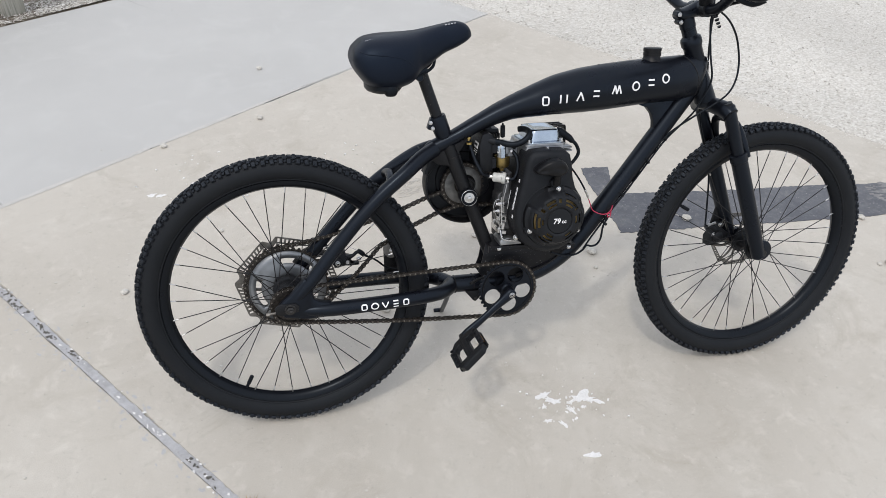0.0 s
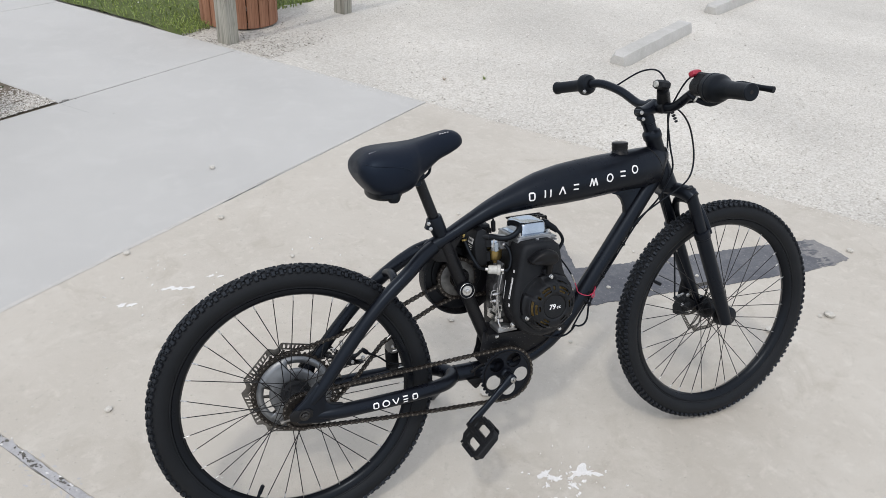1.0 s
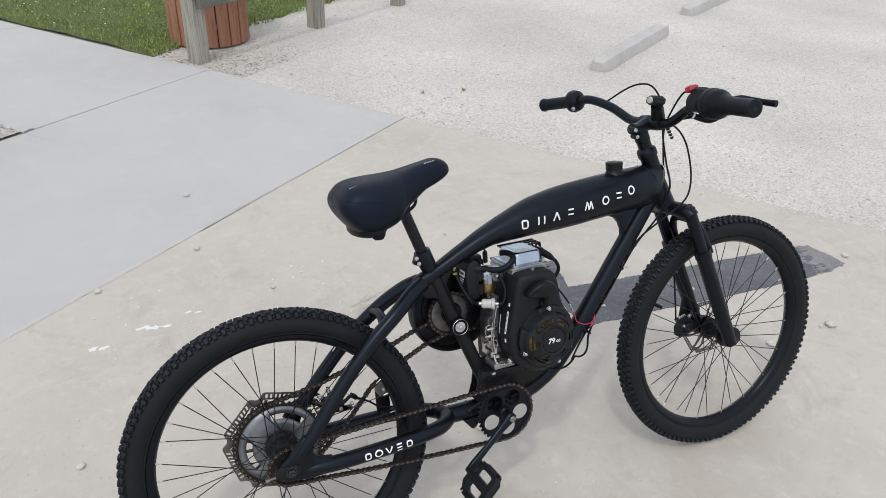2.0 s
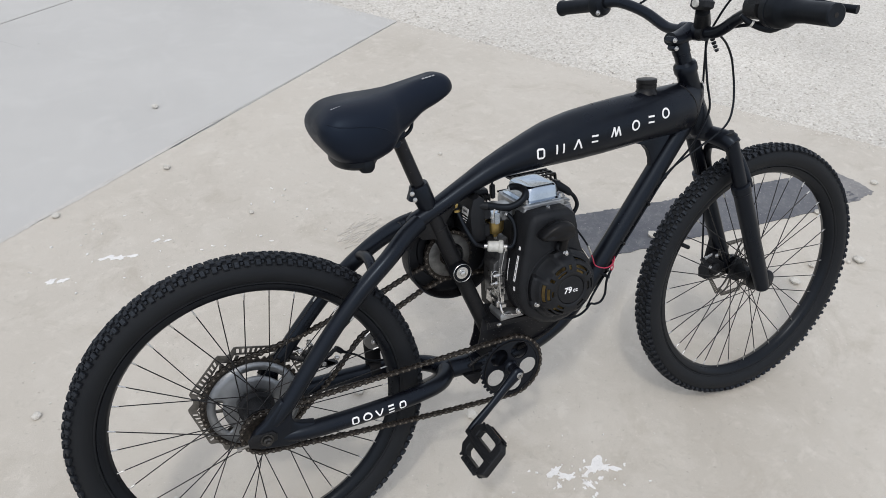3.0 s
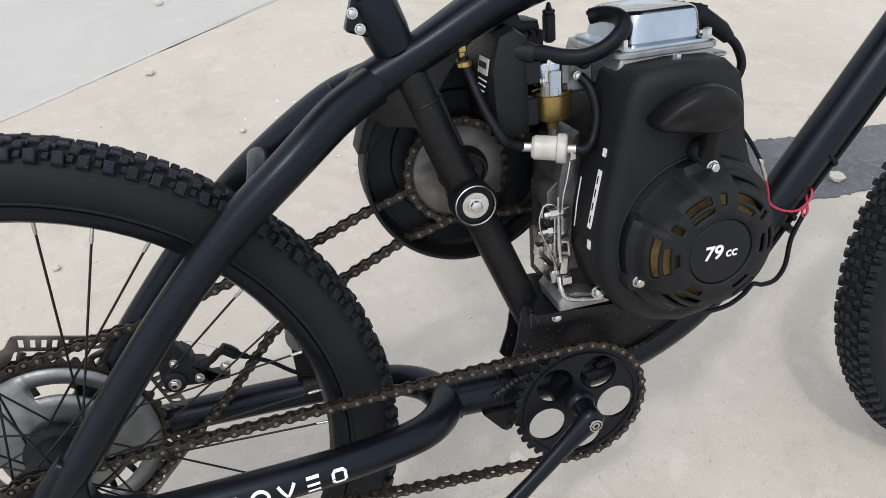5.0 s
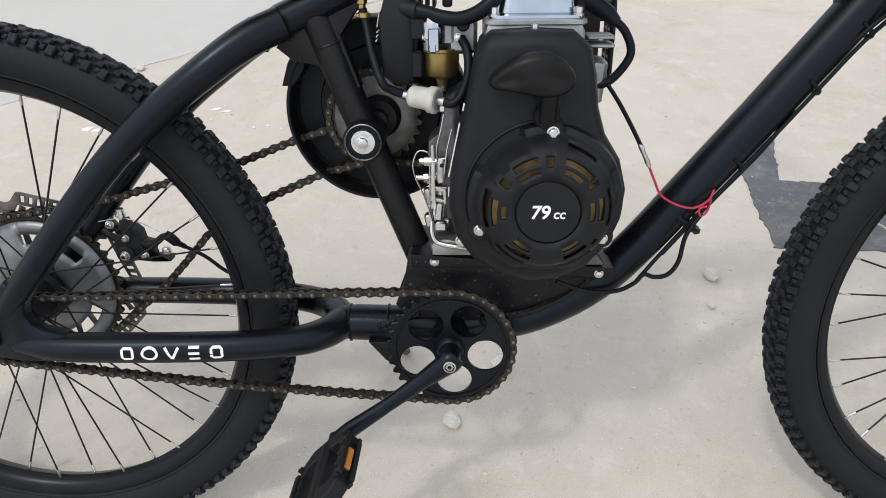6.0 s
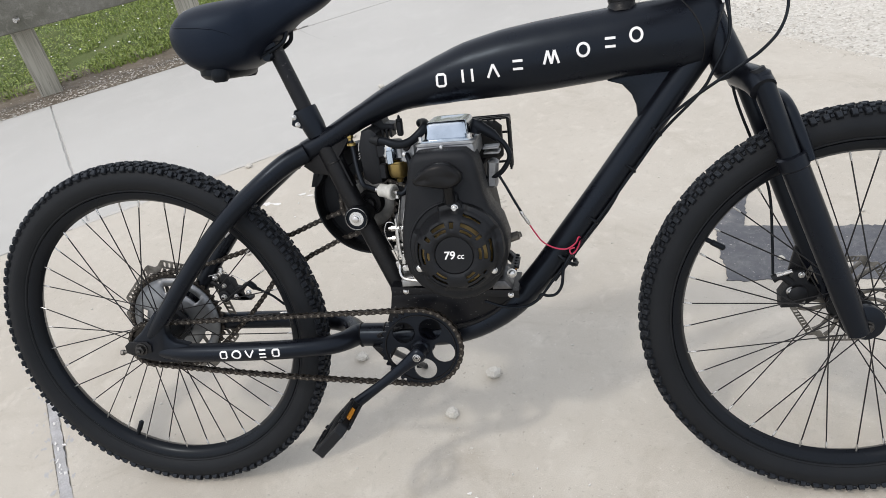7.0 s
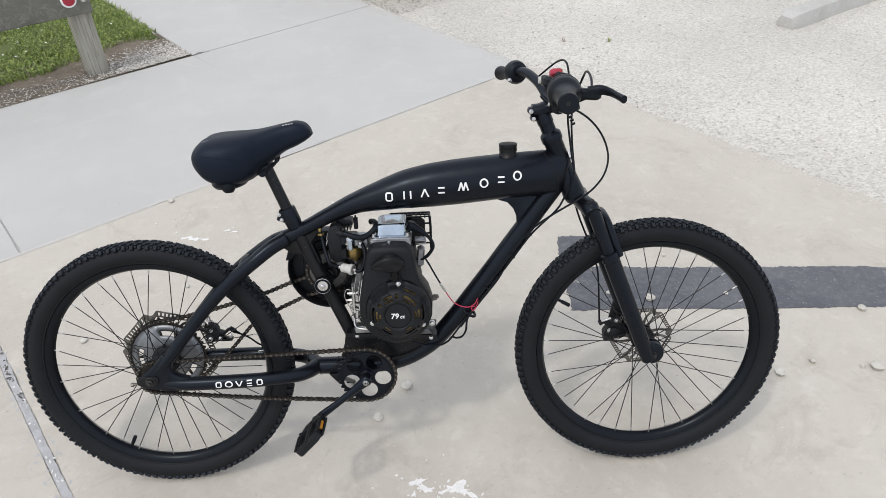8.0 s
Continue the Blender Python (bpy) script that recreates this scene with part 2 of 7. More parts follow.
def timber(name, a, b, c):
    """Upright weathered wood: long grain, dark checks and broad drifts of tone."""
    m = bpy.data.materials.new(name)
    m.use_nodes = True
    n, l = m.node_tree.nodes, m.node_tree.links
    p = n["Principled BSDF"]
    p.inputs["Roughness"].default_value, p.inputs["Specular IOR Level"].default_value = 0.8, 0.25
    tex = n.new("ShaderNodeTexCoord")
    col = None
    for stretch, lo, hi, far, tone in (((7, 7, 1.2), 0.35, 0.65, 1.0, c), ((70, 70, 3), 0.45, 0.70, 0.9, b), ((160, 160, 5), 0.60, 0.68, 0.75, [v * 0.45 for v in b])):
        mp_ = n.new("ShaderNodeMapping")
        mp_.inputs["Scale"].default_value = stretch
        nz = n.new("ShaderNodeTexNoise")
        nz.inputs["Scale"].default_value, nz.inputs["Detail"].default_value, nz.inputs["Distortion"].default_value = 1.0, 6, 0.4
        rg = n.new("ShaderNodeMapRange")
        rg.inputs[1].default_value, rg.inputs[2].default_value, rg.inputs[4].default_value = lo, hi, far
        mx = n.new("ShaderNodeMix")
        mx.data_type = "RGBA"
        l.new(tex.outputs["Object"], mp_.inputs["Vector"])
        l.new(mp_.outputs["Vector"], nz.inputs["Vector"])
        l.new(nz.outputs["Fac"], rg.inputs[0])
        l.new(rg.outputs[0], mx.inputs[0])
        if col is None:
            mx.inputs[6].default_value = (*a, 1)
        else:
            l.new(col, mx.inputs[6])
        mx.inputs[7].default_value = (*tone, 1)
        col = mx.outputs[2]
    bp = n.new("ShaderNodeBump")
    bp.inputs["Strength"].default_value, bp.inputs["Distance"].default_value = 0.6, 0.003
    l.new(nz.outputs["Fac"], bp.inputs["Height"])
    l.new(bp.outputs["Normal"], p.inputs["Normal"])
    l.new(col, p.inputs["Base Color"])
    return m


POST = timber("sun-bleached fence post", (0.31, 0.298, 0.252), (0.17, 0.164, 0.134), (0.39, 0.376, 0.325))
WOOD = ground_material("weathered grey timber", (0.185, 0.18, 0.160), (0.115, 0.113, 0.092), (0.27, 0.262, 0.235), (3, 25, 160), 0.5)
SLAT = timber("red-brown stained planks", (0.30, 0.150, 0.090), (0.215, 0.098, 0.056), (0.36, 0.195, 0.125))


def gravel_material():
    """Crushed white shell and limestone: chips as cells of uneven tone and height."""
    m = bpy.data.materials.new("crushed shell gravel")
    m.use_nodes = True
    n, l = m.node_tree.nodes, m.node_tree.links
    p = n["Principled BSDF"]
    p.inputs["Roughness"].default_value = 0.9
    geo = n.new("ShaderNodeNewGeometry")
    v = n.new("ShaderNodeTexVoronoi")
    v.inputs["Scale"].default_value = 105
    l.new(geo.outputs["Position"], v.inputs["Vector"])
    nz = n.new("ShaderNodeTexNoise")
    nz.inputs["Scale"].default_value, nz.inputs["Detail"].default_value = 0.8, 5
    l.new(geo.outputs["Position"], nz.inputs["Vector"])
    sep = n.new("ShaderNodeSeparateColor")
    l.new(v.outputs["Color"], sep.inputs[0])
    ramp = n.new("ShaderNodeValToRGB")
    e = ramp.color_ramp.elements
    e[0].position, e[0].color = 0.0, (0.44, 0.415, 0.365, 1)
    e[1].position, e[1].color = 1.0, (0.615, 0.595, 0.547, 1)
    mid = e.new(0.35)
    mid.color = (0.51, 0.485, 0.435, 1)
    l.new(sep.outputs[0], ramp.inputs[0])
    mix = n.new("ShaderNodeMix")
    mix.data_type, mix.blend_type = "RGBA", "MULTIPLY"
    mix.inputs[0].default_value = 1.0
    r2 = n.new("ShaderNodeMapRange")
    r2.inputs[1].default_value, r2.inputs[2].default_value, r2.inputs[3].default_value, r2.inputs[4].default_value = 0.3, 0.7, 0.86, 1.08
    l.new(nz.outputs["Fac"], r2.inputs[0])
    l.new(ramp.outputs[0], mix.inputs[6])
    l.new(r2.outputs[0], mix.inputs[7])
    l.new(mix.outputs[2], p.inputs["Base Color"])
    b = n.new("ShaderNodeBump")
    b.invert = True
    b.inputs["Strength"].default_value, b.inputs["Distance"].default_value = 0.5, 0.005
    l.new(v.outputs["Distance"], b.inputs["Height"])
    l.new(b.outputs["Normal"], p.inputs["Normal"])
    return m


def leaf_material(name, a, b):
    m = bpy.data.materials.new(name)
    m.use_nodes = True
    n, l = m.node_tree.nodes, m.node_tree.links
    p = n["Principled BSDF"]
    p.inputs["Roughness"].default_value = 0.6
    g = n.new("ShaderNodeNewGeometry")
    mix = n.new("ShaderNodeMix")
    mix.data_type = "RGBA"
    mix.inputs[6].default_value, mix.inputs[7].default_value = (*a, 1), (*b, 1)
    l.new(g.outputs["Random Per Island"], mix.inputs[0])
    l.new(mix.outputs[2], p.inputs["Base Color"])
    return m


GRAVEL = gravel_material()
GRASS = leaf_material("grass blades", (0.095, 0.155, 0.024), (0.30, 0.365, 0.085))
LITTER = leaf_material("earth litter and pale chips", (0.075, 0.058, 0.040), (0.56, 0.53, 0.47))
DRY = leaf_material("dry grass", (0.36, 0.25, 0.12), (0.21, 0.145, 0.065))
TURF = ground_material("turf between the blades", (0.095, 0.125, 0.030), (0.065, 0.088, 0.022), (0.16, 0.155, 0.065), (2.5, 18, 120), 1.0)


# ---- builders ----
def mesh_of(name, verts, faces, mats, smooth=True, slots=None):
    me = bpy.data.meshes.new(name)
    me.from_pydata([tuple(v) for v in verts], [], faces)
    for m in (mats if isinstance(mats, (list, tuple)) else [mats]):
        me.materials.append(m)
    me.polygons.foreach_set("use_smooth", [smooth] * len(me.polygons))
    if slots:
        me.polygons.foreach_set("material_index", slots)
    me.update()
    return me


class Shape:
    """Gathers vertices and faces of one mesh."""

    def __init__(self):
        self.v, self.f, self.s, self.weld = [], [], [], False

    def add(self, verts, faces, slot=0):
        k = len(self.v)
        self.v += [Vector(p) for p in verts]
        self.f += [tuple(i + k for i in q) for q in faces]
        self.s += [slot] * len(faces)
        return self

    def mesh(self, name, mats, smooth=True, sharp=40):
        me = mesh_of(name, self.v, self.f, mats, smooth, self.s)
        if self.weld:
            bm = bmesh.new()
            bm.from_mesh(me)
            bmesh.ops.remove_doubles(bm, verts=bm.verts, dist=1e-5)
            bm.to_mesh(me)
            bm.free()
        if smooth and sharp:
            me.set_sharp_from_angle(angle=radians(sharp))
        return me

    def tube(self, path, radius, seg=16, smooth=0, flat=None, cap=True, slot=0):
        """A tube along path; radius a number or one per point; flat: half-widths across, in y, where they differ."""
        pts = [Vector(p) for p in path]
        rad = list(radius) if isinstance(radius, (list, tuple)) else [radius] * len(pts)
        wid = list(flat) if flat else None
        if smooth:
            tt = np.linspace(0, len(pts) - 1, (len(pts) - 1) * smooth + 1)
            pts, rad, wid = [spline(pts, t) for t in tt], [float(np.interp(t, range(len(rad)), rad)) for t in tt], ([float(np.interp(t, range(len(wid)), wid)) for t in tt] if wid else None)
        side = Vector((0, 1, 0))
        rings = []
        for i, p in enumerate(pts):
            d = (pts[min(i + 1, len(pts) - 1)] - pts[max(i - 1, 0)]).normalized()
            side = side - d * side.dot(d)
            if side.length < 1e-3:
                side = Vector((1, 0, 0)) - d * d.x
            side.normalize()
            up = d.cross(side)
            rings.append([p + side * math.cos(a) * (wid[i] if wid else rad[i]) + up * math.sin(a) * rad[i]
                          for a in (2 * math.pi * k / seg for k in range(seg))])
        return self.loft(rings, cap, slot)

    def loft(self, rings, cap=True, slot=0):
        seg = len(rings[0])
        v = [p for r in rings for p in r]
        f = [(i * seg + k, i * seg + (k + 1) % seg, (i + 1) * seg + (k + 1) % seg, (i + 1) * seg + k)
             for i in range(len(rings) - 1) for k in range(seg)]
        if cap:
            f += [tuple(range(seg))[::-1], tuple((len(rings) - 1) * seg + k for k in range(seg))]
        return self.add(v, f, slot)

    def lathe(self, c, profile, seg=48, axis="y", slot=0, closed=False, start=0.0):
        """Turns a profile of (radius, along) round an axis through c."""
        rings = []
        for k in range(seg):
            a = start + 2 * math.pi * k / seg
            ca, sa = math.cos(a), math.sin(a)
            if axis == "y":
                rings.append([Vector(c) + Vector((r * ca, h, r * sa)) for r, h in profile])
            elif axis == "z":
                rings.append([Vector(c) + Vector((r * ca, r * sa, h)) for r, h in profile])
            else:
                rings.append([Vector(c) + Vector((h, r * ca, r * sa)) for r, h in profile])
        n = len(profile)
        v = [p for r in rings for p in r]
        f = []
        for k in range(seg):
            for j in range(n if closed else n - 1):
                f.append((k * n + j, k * n + (j + 1) % n, ((k + 1) % seg) * n + (j + 1) % n, ((k + 1) % seg) * n + j))
        return self.add(v, f, slot)

    def prism(self, outline, y0, y1, bevel=0.0, slot=0):
        """An outline in x and z given depth from y0 (near face, chamfered) to y1."""
        o = [Vector((x, 0, z)) for x, z in outline]
        n = len(o)
        area = sum(o[i].x * o[(i + 1) % n].z - o[(i + 1) % n].x * o[i].z for i in range(n))
        sgn = 1 if area > 0 else -1
        inner = []
        for i in range(n):
            d = (o[(i + 1) % n] - o[i - 1]).normalized()
            inner.append(o[i] + Vector((-d.z, 0, d.x)) * sgn * bevel)
        step = bevel if y1 > y0 else -bevel
        rings = [[p + Vector((0, y1, 0)) for p in o]]
        if bevel:
            mid = [a.lerp(b, 0.3) for a, b in zip(o, inner)]
            rings += [[p + Vector((0, y0 + step, 0)) for p in o], [p + Vector((0, y0 + step * 0.3, 0)) for p in mid], [p + Vector((0, y0, 0)) for p in inner]]
        else:
            rings += [[p + Vector((0, y0, 0)) for p in o]]
        return self.loft(rings, True, slot)

    def box(self, c, size, m=None, bevel=0.0, slot=0):
        """A box with chamfered edges."""
        hx, hy, hz = (s / 2 for s in size)
        m = (m or Matrix.Identity(4))
        b = min(bevel, hx * 0.9, hy * 0.9, hz * 0.9)
        if not b:
            q = [(x, y, z) for z in (-hz, hz) for y in (-hy, hy) for x in (-hx, hx)]
            f = [(0, 2, 3, 1), (4, 5, 7, 6), (0, 1, 5, 4), (2, 6, 7, 3), (0, 4, 6, 2), (1, 3, 7, 5)]
            return self.add([Vector(c) + (m @ Vector(p)).xyz for p in q], f, slot)
        ring = lambda x, y, z: [(-x + b, -y, z), (x - b, -y, z), (x, -y + b, z), (x, y - b, z), (x - b, y, z), (-x + b, y, z), (-x, y - b, z), (-x, -y + b, z)]
        rings = [ring(hx - b, hy - b, -hz), ring(hx, hy, -hz + b), ring(hx, hy, hz - b), ring(hx - b, hy - b, hz)]
        return self.loft([[Vector(c) + (m @ Vector(p)).xyz for p in r] for r in rings], True, slot)


def spline(pts, t):
    i = min(int(t), len(pts) - 2)
    u = t - i
    a, b, c, d = pts[max(i - 1, 0)], pts[i], pts[i + 1], pts[min(i + 2, len(pts) - 1)]
    return 0.5 * (2 * b + (c - a) * u + (2 * a - 5 * b + 4 * c - d) * u * u + (3 * b - a - 3 * c + d) * u ** 3)


def part(name, shape, mats, parent, label="", smooth=True, sharp=40, kind=""):
    """One mesh under a thing or a part."""
    me = shape.mesh(name, mats, smooth, sharp) if isinstance(shape, Shape) else shape
    # thing, part, sub-part and no deeper
    while parent.parent and parent.parent.parent:
        parent = parent.parent
    ob = new(name, me)
    ob.parent = parent
    return tagged(ob, label=label, kind=kind)


def bolt(c, r, h, axis=-1):
    """A flanged hexagon bolt head along y."""
    s = Shape().lathe(c, [(0, 0), (r * 1.35, 0), (r * 1.35, axis * h * 0.25), (r, axis * h * 0.3)], 20)
    s.lathe(c, [(r, axis * h * 0.3), (r, axis * h * 0.9), (r * 0.8, axis * h), (0, axis * h)], 6)
    return s


# ---- the setting: concrete pad, gravel lot, verge ----
TURN = radians(38.5)
U, V = Vector((math.cos(TURN), math.sin(TURN), 0)), Vector((-math.sin(TURN), math.cos(TURN), 0))


def uv(u, v, z=0.0):
    return U * u + V * v + Vector((0, 0, z))


def cross_joint(u):
    """The long joint behind the bicycle runs a little askew."""
    return 1.317 + 0.0285 * min(2.7 - u, 2.76)


ground_shape = Shape()
ground_shape.add([(-400, -400, -0.014), (400, -400, -0.014), (400, 400, -0.014), (-400, 400, -0.014)], [(0, 1, 2, 3)])
ground = new("ground", ground_shape.mesh("ground", GRAVEL, False))
tagged(ground, "open lot of crushed white shell gravel", "ground", kind="structure")

pavement = new("pavement", Shape().add([uv(-7, -8, -0.007), uv(2.69, -8, -0.007), uv(2.69, 2.9, -0.007), uv(-7, 2.9, -0.007), uv(1.33, 2.9, -0.007), uv(2.69, 12, -0.007), uv(1.33, 12, -0.007)],
                                      [(0, 1, 2, 3), (4, 2, 5, 6)]).mesh("pavement", DIRT, False))
tagged(pavement, "cast concrete pad with dirt-filled joints", "pavement", kind="structure")


def slab(corners, mat, gap=0.003, wide=()):
    """One cast slab with a worn arris; wide: edges whose joint has opened."""
    n = len(corners)
    c = [uv(*p) for p in corners]
    mid = sum(c, Vector()) / n
    outer = []
    for i in range(n):
        inward = Vector()
        for j, e in ((i - 1, 0), (i, 1)):
            d = (c[(j + 1) % n] - c[j]).normalized()
            k = Vector((-d.y, d.x, 0))
            if k.dot(mid - c[i]) < 0:
                k = -k
            inward += k * (0.0085 if (j % n) in wide else gap)
        outer.append(c[i] + inward)
    s = Shape()
    rings = []
    # edges divided, with small chips
    rim, top = [], []
    for i in range(n):
        a, b = outer[i], outer[(i + 1) % n]
        steps = max(2, int((b - a).length / 0.05))
        for k in range(steps):
            p = a.lerp(b, k / steps)
            q = (mid - p).normalized()
            w = noise.noise(p * 9) * 0.5 + noise.noise(p * 31) * 0.5
            rim.append(p + q * max(0.0, w - 0.05) * 0.012)
            top.append(p + q * (0.0045 + max(0.0, w) * 0.012))
    rings = [[p + Vector((0, 0, -0.1)) for p in rim], [p + Vector((0, 0, -0.005)) for p in rim], [p for p in top]]
    s.loft(rings, False)
    s.add(top, [tuple(range(len(top)))])
    part("slab", s, mat, pavement, sharp=25)


J = cross_joint
slab([(-0.267, -1.30), (2.70, -1.29), (2.70, J(2.7)), (-0.06, J(-0.06)), (-0.267, 1.394)], CONCRETE, wide=(4,))
slab([(-3.4, -1.30), (-0.267, -1.30), (-0.267, 1.394), (-3.4, 1.40)], CONCRETE, wide=(1,))
slab([(-0.06, J(-0.06)), (2.70, J(2.7)), (2.70, 2.892), (1.33, 2.90), (-0.06, 2.93)], CONCRETE_GREY, gap=0.0015)
slab([(-3.4, 1.40), (-0.267, 1.394), (-0.06, J(-0.06)), (-0.06, 2.93), (-3.4, 3.0)], CONCRETE_GREY, gap=0.0012)
slab([(1.33, 2.90), (2.70, 2.892), (2.70, 4.85), (1.33, 4.85)], CONCRETE_GREY)
slab([(1.33, 4.85), (2.70, 4.85), (2.70, 7.6), (1.33, 7.6)], CONCRETE_GREY)
slab([(1.33, 7.6), (2.70, 7.6), (2.70, 11.8), (1.33, 11.8)], CONCRETE_GREY)
slab([(-3.4, -4.3), (-0.267, -4.3), (-0.267, -1.30), (-3.4, -1.30)], CONCRETE)
slab([(-0.267, -4.3), (2.70, -4.3), (2.70, -1.29), (-0.267, -1.30)], CONCRETE)
slab([(-6.6, -1.30), (-3.4, -1.30), (-3.4, 1.40), (-6.6, 1.40)], CONCRETE)
slab([(-6.6, 1.40), (-3.4, 1.40), (-3.4, 3.0), (-6.6, 3.05)], CONCRETE_GREY)
slab([(-6.6, -4.3), (-3.4, -4.3), (-3.4, -1.30), (-6.6, -1.30)], CONCRETE)
slab([(-6.6, -7.6), (2.70, -7.6), (2.70, -4.3), (-6.6, -4.3)], CONCRETE)


def patch(name, corners, z, mat, label, wobble, step, grow=0.0):
    """A thin layer on the ground with a ragged outline."""
    pts = []
    n = len(corners)
    for i in range(n):
        a, b = Vector((*corners[i], 0)), Vector((*corners[(i + 1) % n], 0))
        k = max(1, int((b - a).length / step))
        for j in range(k):
            p = a.lerp(b, j / k)
            pts.append(p + Vector((noise.noise(p * 14), noise.noise(p * 14 + Vector((7, 3, 1))), 0)) * wobble + Vector((noise.noise(p * 90), noise.noise(p * 90 + Vector((5, 2, 9))), 0)) * wobble * 0.8)
    s = Shape()
    s.loft([[p + Vector((0, 0, z - 0.003)) for p in pts], [p + Vector((0, 0, z)) for p in pts]], False)
    s.add([p + Vector((0, 0, z)) for p in pts], [tuple(range(len(pts)))])
    ob = new(name, s.mesh(name, mat, False))
    return tagged(ob, label, name.split("_")[-1], kind="structure")


patch("painted_mark", [(1.177, 1.008), (1.292, 1.002), (1.262, 0.90), (1.245, 0.818), (1.44, 0.797), (1.68, 0.777), (2.22, 0.748), (2.30, 0.738), (2.27, 0.66), (2.31, 0.60), (2.27, 0.54),
                       (2.2, 0.532), (1.815, 0.546), (1.5, 0.566), (1.16, 0.580), (1.165, 0.80)], 0.0025, TAR, "angled pavement marking painted out in worn dark grey", 0.008, 0.009)

rng = random.Random(4)
WEAR = random.Random(9)


def ragged_flake(c, r, stretch=1.0, turn=0.0, z=0.002, rng=rng, low=0.30):
    s = Shape()
    n = 14
    pts = []
    for k in range(n):
        a = 2 * math.pi * k / n
        q = r * rng.uniform(low, 1.0)
        x, y = q * math.cos(a) * stretch, q * math.sin(a)
        pts.append(Vector((c[0] + x * math.cos(turn) - y * math.sin(turn), c[1] + x * math.sin(turn) + y * math.cos(turn), z)))
    s.add(pts + [p - Vector((0, 0, z)) for p in pts], [tuple(range(n))] + [(k, k + n, (k + 1) % n + n, (k + 1) % n) for k in range(n)])
    return s


def flakes(name, spots, label, mat=FLAKE):
    s = Shape()
    for i, (x, y, r, st, tu) in enumerate(spots):
        q = ragged_flake((x, y), r * 0.92, st * 1.35, tu, 0.0012 + 0.00006 * i, low=0.26)
        s.add(q.v, q.f)
    return tagged(new(name, s.mesh(name, mat, False)), label, "paint flakes", kind="stuff")


spots = [(0.632, -0.064, 0.021, 1.2, 0.6), (0.645, -0.078, 0.012, 1.6, 2.2), (0.660, -0.090, 0.010, 1.5, 0.3), (0.722, -0.088, 0.020, 1.8, 0.5), (0.748, -0.094, 0.020, 1.3, -0.7),
         (0.765, -0.105, 0.012, 2.0, -0.6), (0.622, -0.100, 0.009, 1.2, 1.0), (0.688, -0.122, 0.010, 1.8, -1.0), (0.676, -0.128, 0.006, 1, 0), (0.725, -0.120, 0.006, 1.4, 0),
         (0.615, -0.146, 0.009, 1.5, 0.1), (0.652, -0.162, 0.011, 1.4, -0.8), (0.692, -0.152, 0.006, 1, 0.5), (0.689, -0.265, 0.012, 1.9, 0.0), (0.575, -0.040, 0.004, 1.3, 0), (0.80, -0.110, 0.005, 1, 0)]
for i in range(40):
    a, q = rng.uniform(0, 6.28), abs(rng.gauss(0, 0.07))
    spots.append((0.69 + q * math.cos(a) * 1.3, -0.10 + q * math.sin(a), rng.uniform(0.0012, 0.004), 1.3, a))
flakes("paint_flakes", spots, "small flakes of old white paint on the concrete")
spots = [(-0.29, 1.110, 0.014, 2.2, 0.1), (-0.25, 1.100, 0.016, 2.0, -0.2), (-0.205, 1.094, 0.010, 2.0, 0.0), (-0.44, 1.050, 0.014, 1.4, 0.5), (-0.405, 1.042, 0.012, 1.6, 0.2),
         (-0.13, 1.150, 0.012, 1.6, 0.4), (-0.10, 1.138, 0.008, 2.0, 0.1)]
for i in range(40):
    spots.append((rng.uniform(-0.5, 0.5), rng.uniform(0.95, 1.35), rng.uniform(0.001, 0.005), 1.4, rng.uniform(0, 3)))
flakes("paint_flakes", spots, "faint scraps of old white paint along the joint")

# the mark's far end, brushed thin
patch("worn_mark", [(2.16, 0.750), (2.30, 0.742), (2.425, 0.728), (2.455, 0.64), (2.46, 0.552), (2.30, 0.536), (2.16, 0.534)], 0.0016, TAR_WORN, "grey paint brushed thin at the end of the marking", 0.012, 0.010)
s = Shape()
for i in range(70):
    x, y = WEAR.uniform(2.2, 2.36), WEAR.uniform(0.545, 0.735)
    q = ragged_flake((x, y), WEAR.uniform(0.003, 0.010), WEAR.uniform(2, 5), -0.05 + WEAR.uniform(-0.15, 0.15), 0.0022 + 0.000006 * i, WEAR)
    s.add(q.v, q.f)
tagged(new("paint_streaks", s.mesh("paint_streaks", TAR, False)), "dark brush streaks at the worn end", "paint wear", kind="stuff")

# old white paint and black dirt along the open joint
s, d = Shape(), Shape()
MORTAR = ground_material("pale joint mortar", (0.47, 0.468, 0.475), (0.36, 0.355, 0.355), (0.58, 0.575, 0.575), (25, 110, 400), 0.8)
m = Shape()
sides = []
for i in range(426):
    v = -1.25 + 0.006 * i
    p = Vector((v * 22, 0.3, 0))
    a = -0.0125 + 0.0024 * noise.noise(p) + 0.0020 * noise.noise(p * 4)
    b = 0.0105 + 0.0042 * noise.noise(p + Vector((0, 5, 0))) + 0.0030 * noise.noise(p * 4 + Vector((0, 5, 0)))
    z = 0.0012 + 0.0006 * noise.noise(p * 2 + Vector((0, 9, 0)))
    sides.append((uv(-0.267 + a, v, -0.002), uv(-0.267 + a, v, z - 0.0004), uv(-0.267 + a * 0.3, v, z), uv(-0.267 + b, v, 0.0004)))
for p, q in zip(sides, sides[1:]):
    m.add([*p, *q], [(0, 4, 5, 1), (1, 5, 6, 2), (2, 6, 7, 3)])
tagged(new("joint_mortar", m.mesh("joint_mortar", MORTAR, False)), "crumbled pale mortar filling the open joint", "joint", kind="structure")
